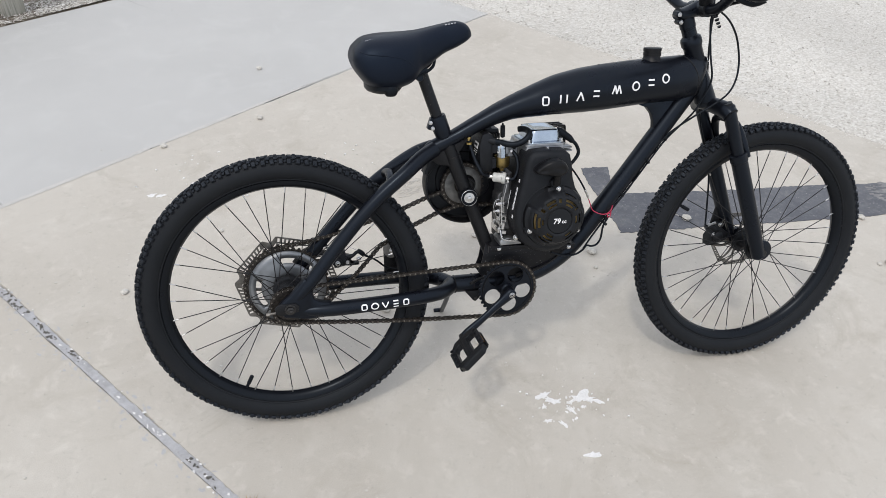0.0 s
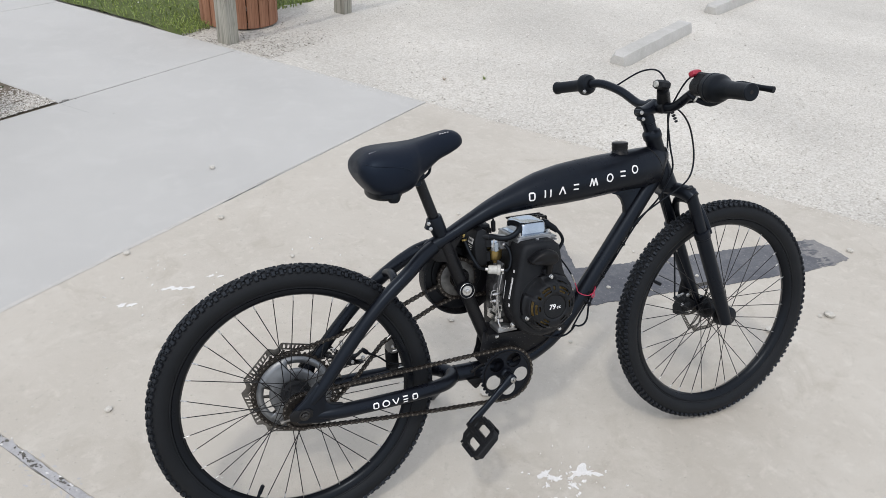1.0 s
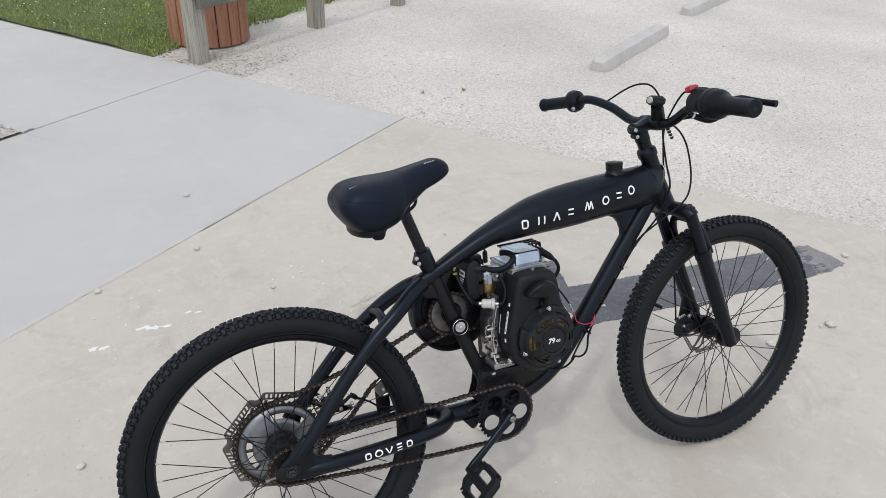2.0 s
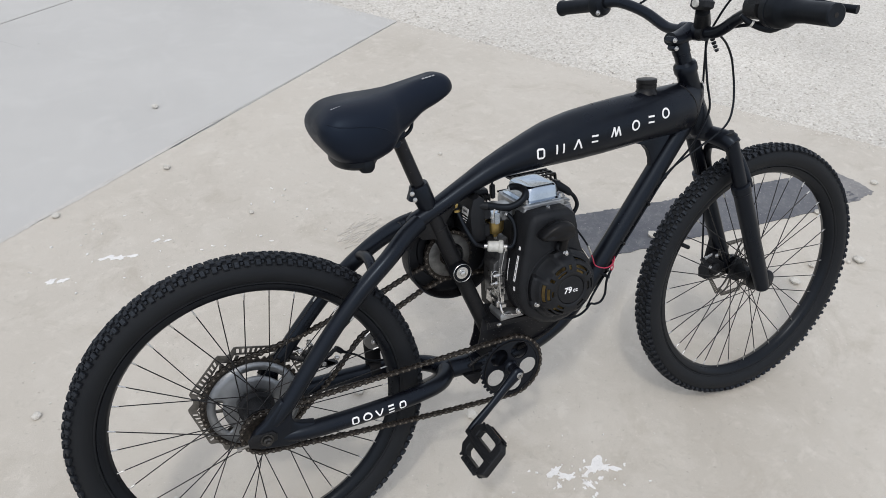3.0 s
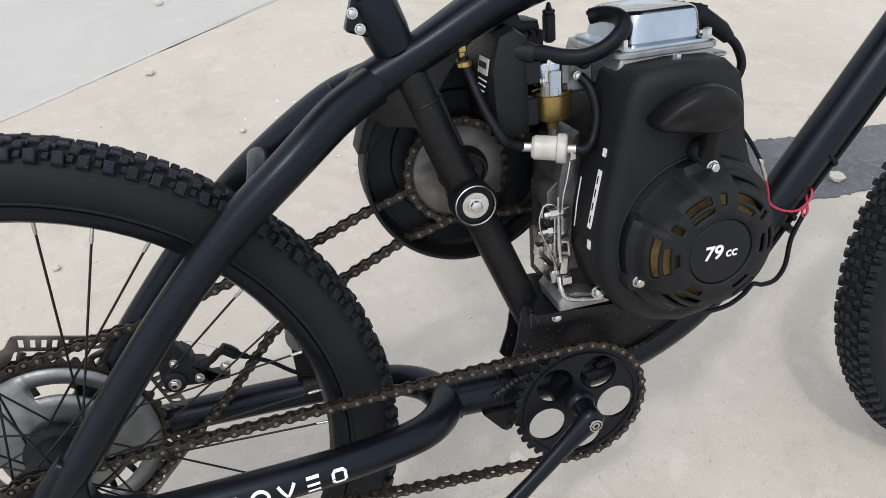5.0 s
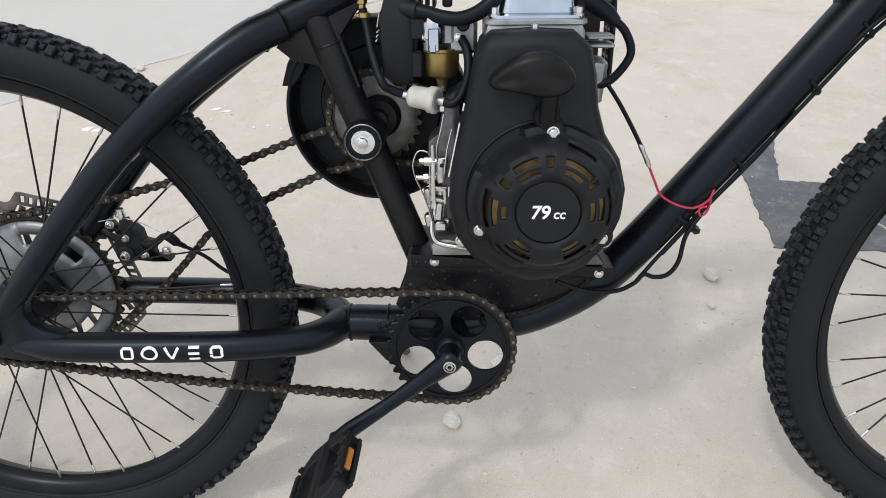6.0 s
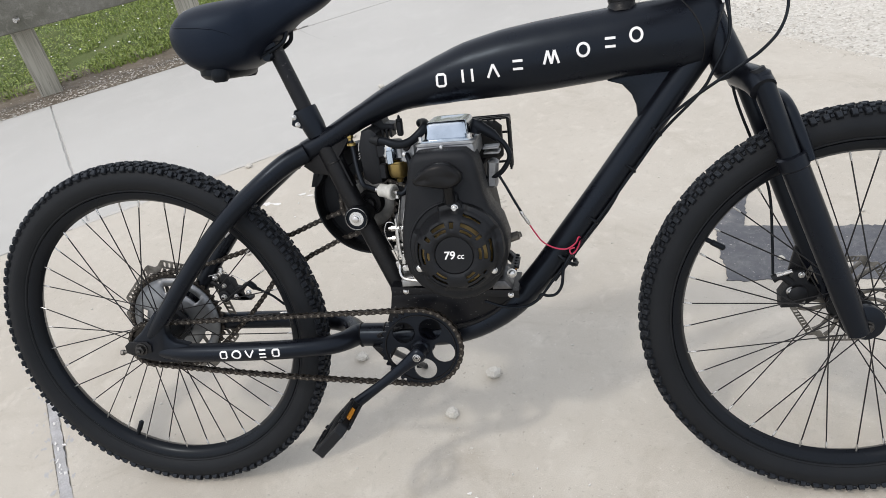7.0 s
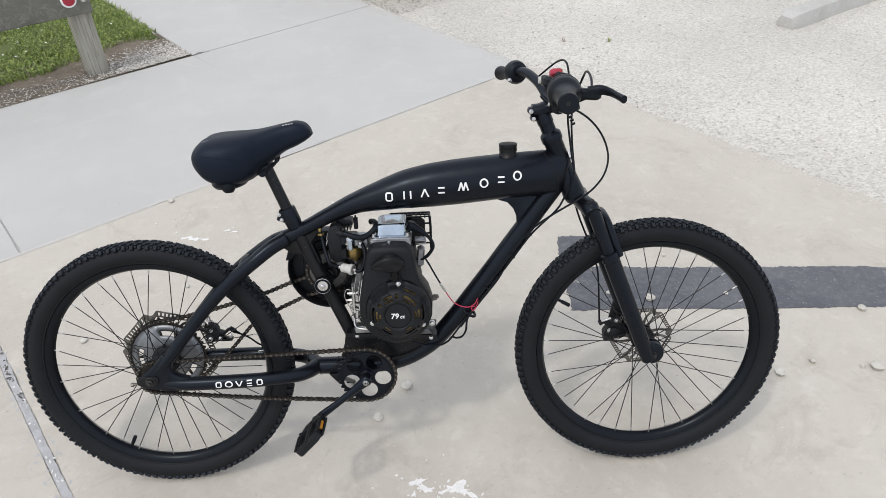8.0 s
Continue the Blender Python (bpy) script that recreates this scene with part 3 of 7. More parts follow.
for i in range(110):
    p = uv(-0.267 + WEAR.gauss(0, 0.010), WEAR.uniform(-1.25, 1.3))
    q = ragged_flake((p.x, p.y), WEAR.uniform(0.001, 0.0042), WEAR.uniform(1.0, 2.4), TURN + 1.57 + WEAR.uniform(-0.6, 0.6), 0.0022 + 0.00001 * i, WEAR)
    s.add(q.v, q.f)
# dark clots in clusters, and a thin open line along one lip
clusters = [WEAR.uniform(-1.2, 1.25) for k in range(26)]
for i in range(230):
    v = WEAR.choice(clusters) + WEAR.gauss(0, 0.022)
    p = uv(-0.268 + WEAR.gauss(0, 0.0055), v)
    q = ragged_flake((p.x, p.y), WEAR.uniform(0.0012, 0.0048), WEAR.uniform(1.0, 2.2), TURN + 1.57 + WEAR.uniform(-0.9, 0.9), 0.0024 + 0.000004 * i, WEAR)
    d.add(q.v, q.f)
for i in range(250):
    v = -1.25 + 0.0102 * i
    w = 0.0011 * noise.noise(Vector((v * 13, 4, 0))) + 0.0004
    if w > 0:
        d.add([uv(-0.2795 - w, v, 0.0013), uv(-0.2795 + w, v, 0.0013), uv(-0.2795 + w, v + 0.0102, 0.0013), uv(-0.2795 - w, v + 0.0102, 0.0013)], [(0, 1, 2, 3)])
STAIN = ground_material("grey bloom on concrete", (0.435, 0.430, 0.435), (0.40, 0.395, 0.40), (0.47, 0.465, 0.465), (12, 60, 300), 0.3)
g = Shape()
for i in range(420):
    p = uv(-0.267 - 0.010 + WEAR.gauss(0, 0.022), WEAR.uniform(-1.25, 1.3))
    q = ragged_flake((p.x, p.y), WEAR.uniform(0.001, 0.0062), WEAR.uniform(1.0, 2.6), TURN + 1.57 + WEAR.uniform(-0.7, 0.7), 0.0003 + 0.0000006 * i, WEAR)
    g.add(q.v, q.f)
tagged(new("joint_stain", g.mesh("joint_stain", STAIN, False)), "grey bloom staining the concrete along the joint", "stain", kind="stuff")
tagged(new("joint_paint", s.mesh("joint_paint", FLAKE, False)), "scraps of white paint along the open joint", "paint flakes", kind="stuff")
tagged(new("joint_dirt", d.mesh("joint_dirt", ground_material("black joint dirt", (0.10, 0.095, 0.085), (0.16, 0.15, 0.13), (0.24, 0.225, 0.20), (20, 80, 300), 0.6), False)), "clots of dark dirt along the open joint", "dirt", kind="stuff")

# dark earth in the joint behind, and a hairline crack that carries on from the grass corner
s = Shape()
for i in range(92):
    u = 1.335 + 0.0148 * i
    w = 0.0042 * (0.75 + 0.5 * noise.noise(Vector((u * 9, 2, 0))))
    v = 2.9003 - 0.0058 * (u - 1.33)
    s.add([uv(u, v - w, -0.0018), uv(u + 0.0148, v - w, -0.0018), uv(u + 0.0148, v + w, -0.0018), uv(u, v + w, -0.0018)], [(0, 1, 2, 3)])
old = None
for i in range(46):
    v = 2.89 - 0.0075 * i
    u = 1.333 + 0.018 * (i / 45) + 0.004 * noise.noise(Vector((v * 7, 0, 3)))
    w = 0.0008 * (1 - i / 46) ** 0.7 * (1 + 0.6 * noise.noise(Vector((v * 30, 1, 1))))
    if old:
        s.add([uv(old[0] - old[2], old[1], 0.0009), uv(old[0] + old[2], old[1], 0.0009), uv(u + w, v, 0.0009), uv(u - w, v, 0.0009)], [(0, 1, 2, 3)])
    old = (u, v, w)
for c, r in ((uv(1.385, 2.912), 0.013), (uv(1.355, 2.905), 0.011), (uv(1.43, 2.885), 0.006), (uv(1.42, 2.55), 0.003)):
    q = ragged_flake((c.x, c.y), r, 2.0, TURN + 0.1, 0.0011)
    s.add(q.v, q.f)
tagged(new("joint_earth", s.mesh("joint_earth", ground_material("dark joint earth", (0.17, 0.165, 0.155), (0.22, 0.215, 0.20), (0.28, 0.27, 0.25), (20, 80, 300), 0.6), False)), "dark earth in the joint and a hairline crack", "dirt", kind="stuff")

# the joint behind the bicycle, filled and worn over part of its length
FILL = ground_material("worn joint filler", (0.515, 0.500, 0.468), (0.460, 0.448, 0.420), (0.575, 0.565, 0.540), (14, 70, 300), 0.5)
g = Shape()
sides = []
for i in range(400):
    u = -0.26 + 0.0042 * i
    p = Vector((u * 17, 2.3, 0))
    thin = min(1.0, max(0.0, (1.42 - u) / 0.5))
    a = (0.0110 + 0.0045 * noise.noise(p) + 0.0022 * noise.noise(p * 5)) * thin
    b = (0.0085 + 0.0050 * noise.noise(p + Vector((0, 7, 0))) + 0.0025 * noise.noise(p * 5 + Vector((0, 7, 0)))) * thin
    sides.append((uv(u, cross_joint(u) - max(a, 0.0), 0.0009), uv(u, cross_joint(u) + max(b, 0.0), 0.0009)))
for p, q in zip(sides, sides[1:]):
    g.add([p[0], q[0], q[1], p[1]], [(0, 1, 2, 3)])
tagged(new("joint_filler", g.mesh("joint_filler", FILL, False)), "pale worn filler in the joint between the slabs", "joint", kind="structure")

# where the filler is lost the joint stays open and dark
d = Shape()
for i in range(260):
    u = 0.55 + 0.0082 * i
    w = 0.0008 * min(1.0, max(0.0, (u - 0.9) / 1.2)) + 0.0011 * noise.noise(Vector((u * 11, 8, 0))) - 0.0003
    if w > 0 and u < 2.69:
        d.add([uv(u, cross_joint(u) - w, 0.0012), uv(u + 0.0082, cross_joint(u + 0.0082) - w, 0.0012), uv(u + 0.0082, cross_joint(u + 0.0082) + w, 0.0012), uv(u, cross_joint(u) + w, 0.0012)], [(0, 1, 2, 3)])
tagged(new("joint_line", d.mesh("joint_line", ground_material("dark open joint", (0.16, 0.15, 0.135), (0.22, 0.21, 0.19), (0.28, 0.27, 0.24), (20, 80, 300), 0.6), False)), "dark open line of the joint between the slabs", "joint", kind="structure")

# rubbed tyre smudge
s = Shape()
for i in range(150):
    a = rng.random()
    cx, cy = 0.43 + 0.14 * a + rng.uniform(-0.02, 0.02), 0.945 + 0.075 * a + rng.uniform(-0.045, 0.045)
    q = ragged_flake((cx, cy), rng.uniform(0.0010, 0.0030), rng.uniform(4, 9), 0.42 + rng.uniform(-0.12, 0.12), 0.0005 + 0.000006 * i)
    s.add(q.v, q.f)
tagged(new("scuff_mark", s.mesh("scuff_mark", ground_material("grey scuff", (0.450, 0.425, 0.385), (0.466, 0.440, 0.395), (0.485, 0.458, 0.408), (9, 60, 300)), False)), "grey rubbed scuff mark on the concrete", "scuff", kind="stuff")


def pebble_shape(r, flat=0.6):
    s = Shape()
    ring = 7
    rings = []
    for j, (h, w) in enumerate(((-0.9, 0.45), (-0.35, 0.95), (0.3, 1.0), (0.85, 0.55))):
        rings.append([Vector((r * w * math.cos(6.283 * k / ring) * rng.uniform(0.8, 1.15), r * w * math.sin(6.283 * k / ring) * rng.uniform(0.7, 1.05), r * flat * (h + 0.9) + rng.uniform(-0.05, 0.05) * r)) for k in range(ring)])
    return s.loft(rings, True)


stones = [(0.600, 0.272, 0.019), (0.518, 0.155, 0.016), (1.731, 0.257, 0.017), (2.118, 0.524, 0.015), (2.029, 0.262, 0.020), (1.99, 0.27, 0.009), (1.435, 0.620, 0.018), (0.276, 0.332, 0.016),
          (1.009, 0.493, 0.017), (0.989, 0.414, 0.008), (-0.036, 2.066, 0.015), (-0.421, 1.386, 0.014), (2.508, 0.602, 0.015), (-0.474, 0.536, 0.012), (-0.05, 1.575, 0.014), (1.85, 0.30, 0.011),
          (1.70, 0.63, 0.009), (0.637, 0.643, 0.012), (1.30, 0.66, 0.010), (2.3, -0.2, 0.015), (0.18, 1.2, 0.010), (-0.2, 0.8, 0.009), (1.55, 0.86, 0.008), (0.95, 1.35, 0.009)]
for x, y, r in stones:
    ob = new("loose_stone", pebble_shape(r).mesh("loose_stone", STONE, True, 25))
    ob.location, ob.rotation_euler = (x, y, -r * 0.06), (0, 0, rng.uniform(0, 6))
    tagged(ob, "loose white limestone chip lying on the concrete", "stone", "loose stones")

s = Shape()
for i in range(2700):
    if i < 600:
        x, y, r = rng.uniform(-0.9, 2.9), rng.uniform(-0.7, 2.4), rng.uniform(0.0012, 0.0042)
    elif i < 1150:
        x, y, r = rng.gauss(0.75, 0.6), rng.gauss(0.1, 0.45), rng.uniform(0.0007, 0.0018)
    elif i < 1430:
        x, y, r = rng.uniform(1.1, 2.5), rng.uniform(0.5, 1.0), rng.uniform(0.0008, 0.0026)
    elif i < 1500:
        p = uv(2.7 - abs(rng.gauss(0, 0.06)), rng.uniform(-1.6, 2.9))
        x, y, r = p.x, p.y, rng.uniform(0.002, 0.005)
    else:
        # swept together in loose drifts
        k = i % 9
        x, y, r = 0.35 + 0.19 * k + rng.gauss(0, 0.13), 0.22 + 0.11 * ((k * 4) % 7) + rng.gauss(0, 0.10), rng.uniform(0.0006, 0.0019)
    if Vector((x, y, 0)).dot(V) > 1.3 and rng.random() < 0.85:
        continue
    q = pebble_shape(r, 0.35)
    s.add([p + Vector((x, y, -0.0003)) for p in q.v], q.f)
tagged(new("grit", s.mesh("grit", STONE, False)), "fine white grit strewn over the concrete", "grit", kind="stuff")

# gravel chips that stand out of the lot
s = Shape()
for i in range(18000):
    u = 2.705 + (rng.random() ** 1.6) * 4.2
    v = rng.uniform(-1.9, 3.35)
    r = rng.uniform(0.003, 0.0075) * (1.5 if rng.random() < 0.12 else 1)
    p = uv(u, v, -0.0155 + rng.uniform(0, 0.002))
    a, b, c = rng.uniform(0.6, 1.2), rng.uniform(0.5, 1.0), rng.uniform(0.5, 0.9)
    t = rng.uniform(0, 6.28)
    ca, sa = math.cos(t) * r, math.sin(t) * r
    w = [(a, 0, 0.3), (0.1, b, 0.1), (-a, 0.1, 0.3), (-0.1, -b, 0.2), (rng.uniform(-0.4, 0.4), rng.uniform(-0.3, 0.3), c), (0.3, 0.2, c * 0.95)]
    s.add([p + Vector((x * ca - y * sa, x * sa + y * ca, z * r * 1.0)) for x, y, z in w], [(0, 1, 5), (1, 2, 4), (1, 4, 5), (2, 3, 4), (3, 0, 5), (3, 5, 4)])
for i in range(2600):
    # chips and dust trodden from the lot over the pad's edge
    u, v = 2.700 - abs(rng.gauss(0, 0.055)), rng.uniform(-1.7, 2.9)
    r, t = rng.uniform(0.0010, 0.0042) * (1.0 if u > 2.62 else 0.7), rng.uniform(0, 6.28)
    p = uv(u, v, -0.0002)
    ca, sa = math.cos(t) * r, math.sin(t) * r
    w = [(1.0, 0, 0), (0.1, 0.8, 0), (-1.0, 0.1, 0), (-0.1, -0.8, 0), (0.0, 0.1, 0.7), (0.3, 0.2, 0.66)]
    s.add([p + Vector((x * ca - y * sa, x * sa + y * ca, z * r)) for x, y, z in w], [(0, 1, 5), (1, 2, 4), (1, 4, 5), (2, 3, 4), (3, 0, 5), (3, 5, 4)])
CHIP = leaf_material("shell and limestone chips", (0.36, 0.338, 0.296), (0.71, 0.69, 0.65))
tagged(new("gravel_chips", s.mesh("gravel_chips", CHIP, False)), "crushed white shell and limestone chips", "gravel", kind="stuff")


# ---- verge: turf, earth, blades ----
def turf(name, u0, u1, v0, v1, mat, z, ragged, label):
    nu, nv = max(2, int((u1 - u0) / 0.12)), max(2, int((v1 - v0) / 0.12))
    verts, faces = [], []
    for i in range(nu + 1):
        for j in range(nv + 1):
            u, v = u0 + (u1 - u0) * i / nu, v0 + (v1 - v0) * j / nv
            if j == 0:
                v += noise.noise(Vector((u * 3, 5, 1))) * ragged + (max(0.0, u - 0.55) * 0.30 if u < 1.4 else 0)
            if ragged == 0 and j == 0:
                v = 2.899 + 0.0213 * (1.33 - u)
            p = uv(u, v)
            edge = min(1.0, max(0.72 if ragged == 0 else -0.3, (v - v0) / 0.3 - (0.3 if ragged else 0)), max(0.6, (u1 - u) / 0.25) if ragged == 0 else 1)
            rough = 0.2 if ragged == 0 and (j == 0 or i == nu) else 1.0
            verts.append(p + Vector((0, 0, z + (0.006 if rough < 1 else 0.02 * edge) + 0.012 * rough * noise.noise(p * 4))))
    for i in range(nu):
        for j in range(nv):
            k = i * (nv + 1) + j
            faces.append((k, k + nv + 1, k + nv + 2, k + 1))
    ob = new(name, mesh_of(name, verts, faces, mat))
    return tagged(ob, label, "verge", kind="structure")


turf("verge_earth", -8, 1.332, 2.925, 3.45, MULCH, -0.008, 0.0, "strip of bare brown earth with dead leaves and chips")
turf("verge_turf", -8, 1.30, 3.22, 14, TURF, -0.002, 0.12, "rough green turf with small white flowers")
turf("lot_turf", 2.72, 16, 3.45, 16, TURF, -0.012, 0.14, "rough green turf behind the rail fence")

for name, u0, u1, v0, v1, count in (("grass_blades", -3.2, 1.30, 3.16, 5.6, 17000), ("grass_blades", 2.72, 7.5, 3.36, 6.4, 15000), ("grass_blades", 0.2, 1.33, 3.14, 5.2, 9000)):
    s = Shape()
    for i in range(count):
        u, v = rng.uniform(u0, u1), v0 + (v1 - v0) * rng.random() ** 1.4
        p = uv(u, v)
        if noise.noise(p * 2.2) < -0.6 or v - v0 < 0.06 * (1 + noise.noise(p * 5)) + (max(0.0, u - 0.55) * 0.30 if u < 1.4 else 0):
            continue
        h, w, t = rng.uniform(0.018, 0.052), rng.uniform(0.0018, 0.0040), rng.uniform(0, 6.28)
        d, lean = Vector((math.cos(t), math.sin(t), 0)), Vector((rng.gauss(0, 0.5), rng.gauss(0, 0.5), 0)) * h
        k = Vector((0, 0, 1))
        s.add([p - d * w, p + d * w, p + d * w * 0.8 + lean * 0.4 + k * h * 0.6, p - d * w * 0.8 + lean * 0.4 + k * h * 0.6, p + lean + k * h], [(0, 1, 2, 3), (3, 2, 4)])
    tagged(new(name, s.mesh(name, GRASS, False)), "short green grass and clover", "grass", kind="stuff")

# clover: small leaves lying at all angles over the turf
for u0, u1, v0, v1, count in ((-3.2, 1.32, 3.24, 5.6, 38000), (2.72, 7.5, 3.45, 6.0, 12000)):
    s = Shape()
    for i in range(count):
        u, v = rng.uniform(u0, u1), v0 + (v1 - v0) * rng.random() ** 1.5
        p = uv(u, v)
        if noise.noise(p * 2.2) < -0.6 or (u < 1.4 and v - v0 < max(0.0, u - 0.55) * 0.30 + 0.05 * noise.noise(p * 6)):
            continue
        t, r = rng.uniform(0, 6.28), rng.uniform(0.003, 0.0078)
        d = Vector((math.cos(t), math.sin(t), rng.uniform(-0.5, 0.5))) * r
        e = Vector((-math.sin(t), math.cos(t), rng.uniform(-0.5, 0.5))) * r * 0.8
        k = p + Vector((0, 0, rng.uniform(0.012, 0.040) + 0.012 * max(0, noise.noise(p * 7))))
        s.add([k - d, k - d * 0.3 + e, k + d * 0.7 + e * 0.6, k + d * 0.9, k + d * 0.7 - e * 0.6, k - d * 0.3 - e], [(0, 1, 2, 3, 4, 5)])
    tagged(new("clover_leaves", s.mesh("clover_leaves", GRASS, False)), "low clover leaves over the turf", "clover", kind="stuff")

s = Shape()
for i in range(260):
    p = uv(rng.uniform(-3, 1.2), rng.uniform(3.5, 5.4), rng.uniform(0.035, 0.05)) if i < 170 else uv(rng.uniform(2.8, 6.5), rng.uniform(3.6, 5.5), rng.uniform(0.035, 0.05))
    q = pebble_shape(rng.uniform(0.004, 0.008), 0.5)
    s.add([p + k for k in q.v], q.f)
tagged(new("clover_flowers", s.mesh("clover_flowers", WHITE, False)), "tiny white clover flowers in the turf", "flowers", kind="stuff")

s, pale = Shape(), Shape()
for i in range(13000):
    k = i % 13
    if k < 6:
        p = uv(rng.uniform(-2.6, 1.3), 2.906 + abs(rng.gauss(0, 0.16)), 0.006)
    elif k < 11:
        p = uv(1.326 - abs(rng.gauss(0, 0.26)), 2.908 + abs(rng.gauss(0, 0.15)), 0.008)
    else:
        p = uv(2.72 + abs(rng.gauss(0, 0.4)), rng.uniform(2.6, 3.5), -0.01)
    r, t = rng.uniform(0.002, 0.0075), rng.uniform(0, 6.28)
    a, b, c = rng.uniform(0.6, 1.7), rng.uniform(0.4, 0.9), rng.uniform(0.25, 0.7)
    ca, sa = math.cos(t) * r, math.sin(t) * r
    w = [(a, 0, 0.2), (0.1, b, 0.0), (-a, 0.1, 0.3), (-0.1, -b, 0.1), (rng.uniform(-0.4, 0.4), rng.uniform(-0.3, 0.3), c), (0.3, 0.2, c * 0.9)]
    (pale if 6 <= k < 11 and rng.random() < 0.55 else s).add([p + Vector((x * ca - y * sa, x * sa + y * ca, z * r * 1.2)) for x, y, z in w], [(0, 1, 5), (1, 2, 4), (1, 4, 5), (2, 3, 4), (3, 0, 5), (3, 5, 4)])
tagged(new("corner_chips", pale.mesh("corner_chips", CHIP, False)), "broken white chips heaped at the corner of the verge", "gravel", kind="stuff")
tagged(new("edge_chips", s.mesh("edge_chips", LITTER, False)), "broken pale chips and brown litter on the earth strip", "litter", kind="stuff")


def tuft(name, x, y, n, h, spread, mat, label, z=0.0):
    s = Shape()
    for i in range(n):
        t, q = rng.uniform(0, 6.28), rng.uniform(0.2, 1.0)
        d = Vector((math.cos(t), math.sin(t), 0))
        k = Vector((-d.y, d.x, 0)) * 0.0012
        a = Vector((x, y, z)) + d * rng.uniform(0, 0.008)
        tip = a + d * spread * q + Vector((0, 0, h * rng.uniform(0.4, 1.1) * (1.15 - q * 0.6)))
        m = a.lerp(tip, 0.5) + Vector((0, 0, h * 0.2))
        s.add([a - k, a + k, m + k, m - k, tip], [(0, 1, 2, 3), (3, 2, 4)])
    return tagged(new(name, s.mesh(name, mat, False)), label, "weed")


tuft("dry_grass_tuft", -0.131, -0.262, 170, 0.035, 0.045, DRY, "tuft of dry brown grass growing from a pavement joint", -0.006)
tuft("weed", 1.566, 3.11, 20, 0.03, 0.028, DRY, "small green weed in the gravel", -0.014)
tuft("weed", 1.846, 3.072, 22, 0.034, 0.03, GRASS, "small green weed in the gravel", -0.014)
s = Shape()
for i in range(520):
    v = rng.uniform(-1.25, 1.39)
    p = uv(-0.267 + rng.gauss(0, 0.006), v, -0.006)
    q = pebble_shape(rng.uniform(0.0015, 0.006), 0.5)
    s.add([p + k for k in q.v], q.f, rng.choice((0, 1, 1)))
tagged(new("joint_debris", s.mesh("joint_debris", [STONE, DIRT], False)), "grit and black dirt packed in the open joint", "debris", kind="stuff")


# ---- rail fence, bin, wheel stops ----
def fence(posts, ends, label):
    base = new("rail_fence")
    base.location = uv(posts[0][0], posts[0][1], 0)
    inv = Matrix.Translation(-base.location)
    lean = {}
    for u, v in posts:
        s = Shape()
        m = Matrix.Rotation(TURN, 4, "Z")
        s.box(uv(u, v, 0.24) + inv.translation, (0.112, 0.112, 0.60), m, 0.006)
        s.box(uv(u, v, 0.55) + inv.translation, (0.100, 0.100, 0.02), m, 0.006)
        part("post", s, POST, base, sharp=30)
    (ua, va), (ub, vb) = ends
    d = uv(ub, vb) - uv(ua, va)
    m = Matrix.Rotation(math.atan2(d.y, d.x), 4, "Z")
    c = (uv(ua, va) + uv(ub, vb)) / 2 + Vector((0, 0, 0.49)) + inv.translation
    part("rail", Shape().box(c, (d.length, 0.04, 0.24), m, 0.004), WOOD, base, sharp=30)
    return tagged(base, label, "fence"), inv


def reflector(base, inv, u, v, z):
    s = Shape()
    m = Matrix.Translation(uv(u, v, z) + inv.translation) @ Matrix.Rotation(TURN, 4, "Z")
    ring = Shape().lathe((0, 0, 0), [(0.0, -0.008), (0.032, -0.008), (0.034, -0.004), (0.034, 0.0)], 32)
    back_ = Shape().lathe((0, 0, 0), [(0.032, -0.0075), (0.040, -0.006), (0.043, 0.0)], 32)
    s.add([m @ p for p in ring.v], ring.f, 0)
    s.add([m @ p for p in back_.v], back_.f, 1)
    part("reflector", s, [RED, WHITE], base, "round red reflector in a white ring")


f1, inv1 = fence([(2.83, 3.10), (4.12, 3.04), (5.26, 2.92), (6.5, 2.90)], ((2.80, 3.01), (6.6, 2.82)), "weathered grey timber post and rail fence at the gravel")
reflector(f1, inv1, 2.93, 2.982, 0.50)
f2, inv2 = fence([(0.80, 3.06), (-0.03, 3.16), (-1.3, 3.2), (-2.6, 3.25)], ((0.86, 2.972), (-2.7, 3.16)), "weathered grey timber post and rail fence in the turf")
reflector(f2, inv2, 0.75, 2.955, 0.46)
for k, (u, z) in enumerate(((0.83, 0.45), (0.83, 0.53), (-0.02, 0.43), (-0.05, 0.55))):
    part("bolt", Shape().lathe(uv(u, 2.985 - u * 0.05, z) + inv2.translation, [(0, -0.02), (0.012, -0.02), (0.014, 0.0)], 12), STEEL, f2, "rusty bolt head")

bin_ = new("trash_bin")
bin_.location = (0.44, 4.76, -0.012)
tagged(bin_, "round trash bin clad in upright red-brown planks", "bin")
slat_mesh = Shape().box((0, 0, 0.44), (0.088, 0.022, 0.86), None, 0.005).mesh("slat", SLAT, True, 30)
for k in range(19):
    a = 2 * math.pi * k / 19
    ob = part("slat", slat_mesh, None, bin_)
    ob.matrix_basis = Matrix.Translation((0.285 * math.cos(a), 0.285 * math.sin(a), 0)) @ Matrix.Rotation(a + math.pi / 2, 4, "Z")
part("liner", Shape().lathe((0, 0, 0), [(0, 0.05), (0.265, 0.05), (0.265, 0.87), (0.24, 0.87), (0.24, 0.2), (0, 0.2)], 40, "z"), PLASTIC, bin_, "black inner drum")
for z in (0.16, 0.72):
    part("hoop", Shape().lathe((0, 0, z), [(0.266, -0.02), (0.2735, -0.02), (0.2735, 0.02), (0.266, 0.02)], 40, "z", closed=True), STEEL, bin_, "steel hoop")


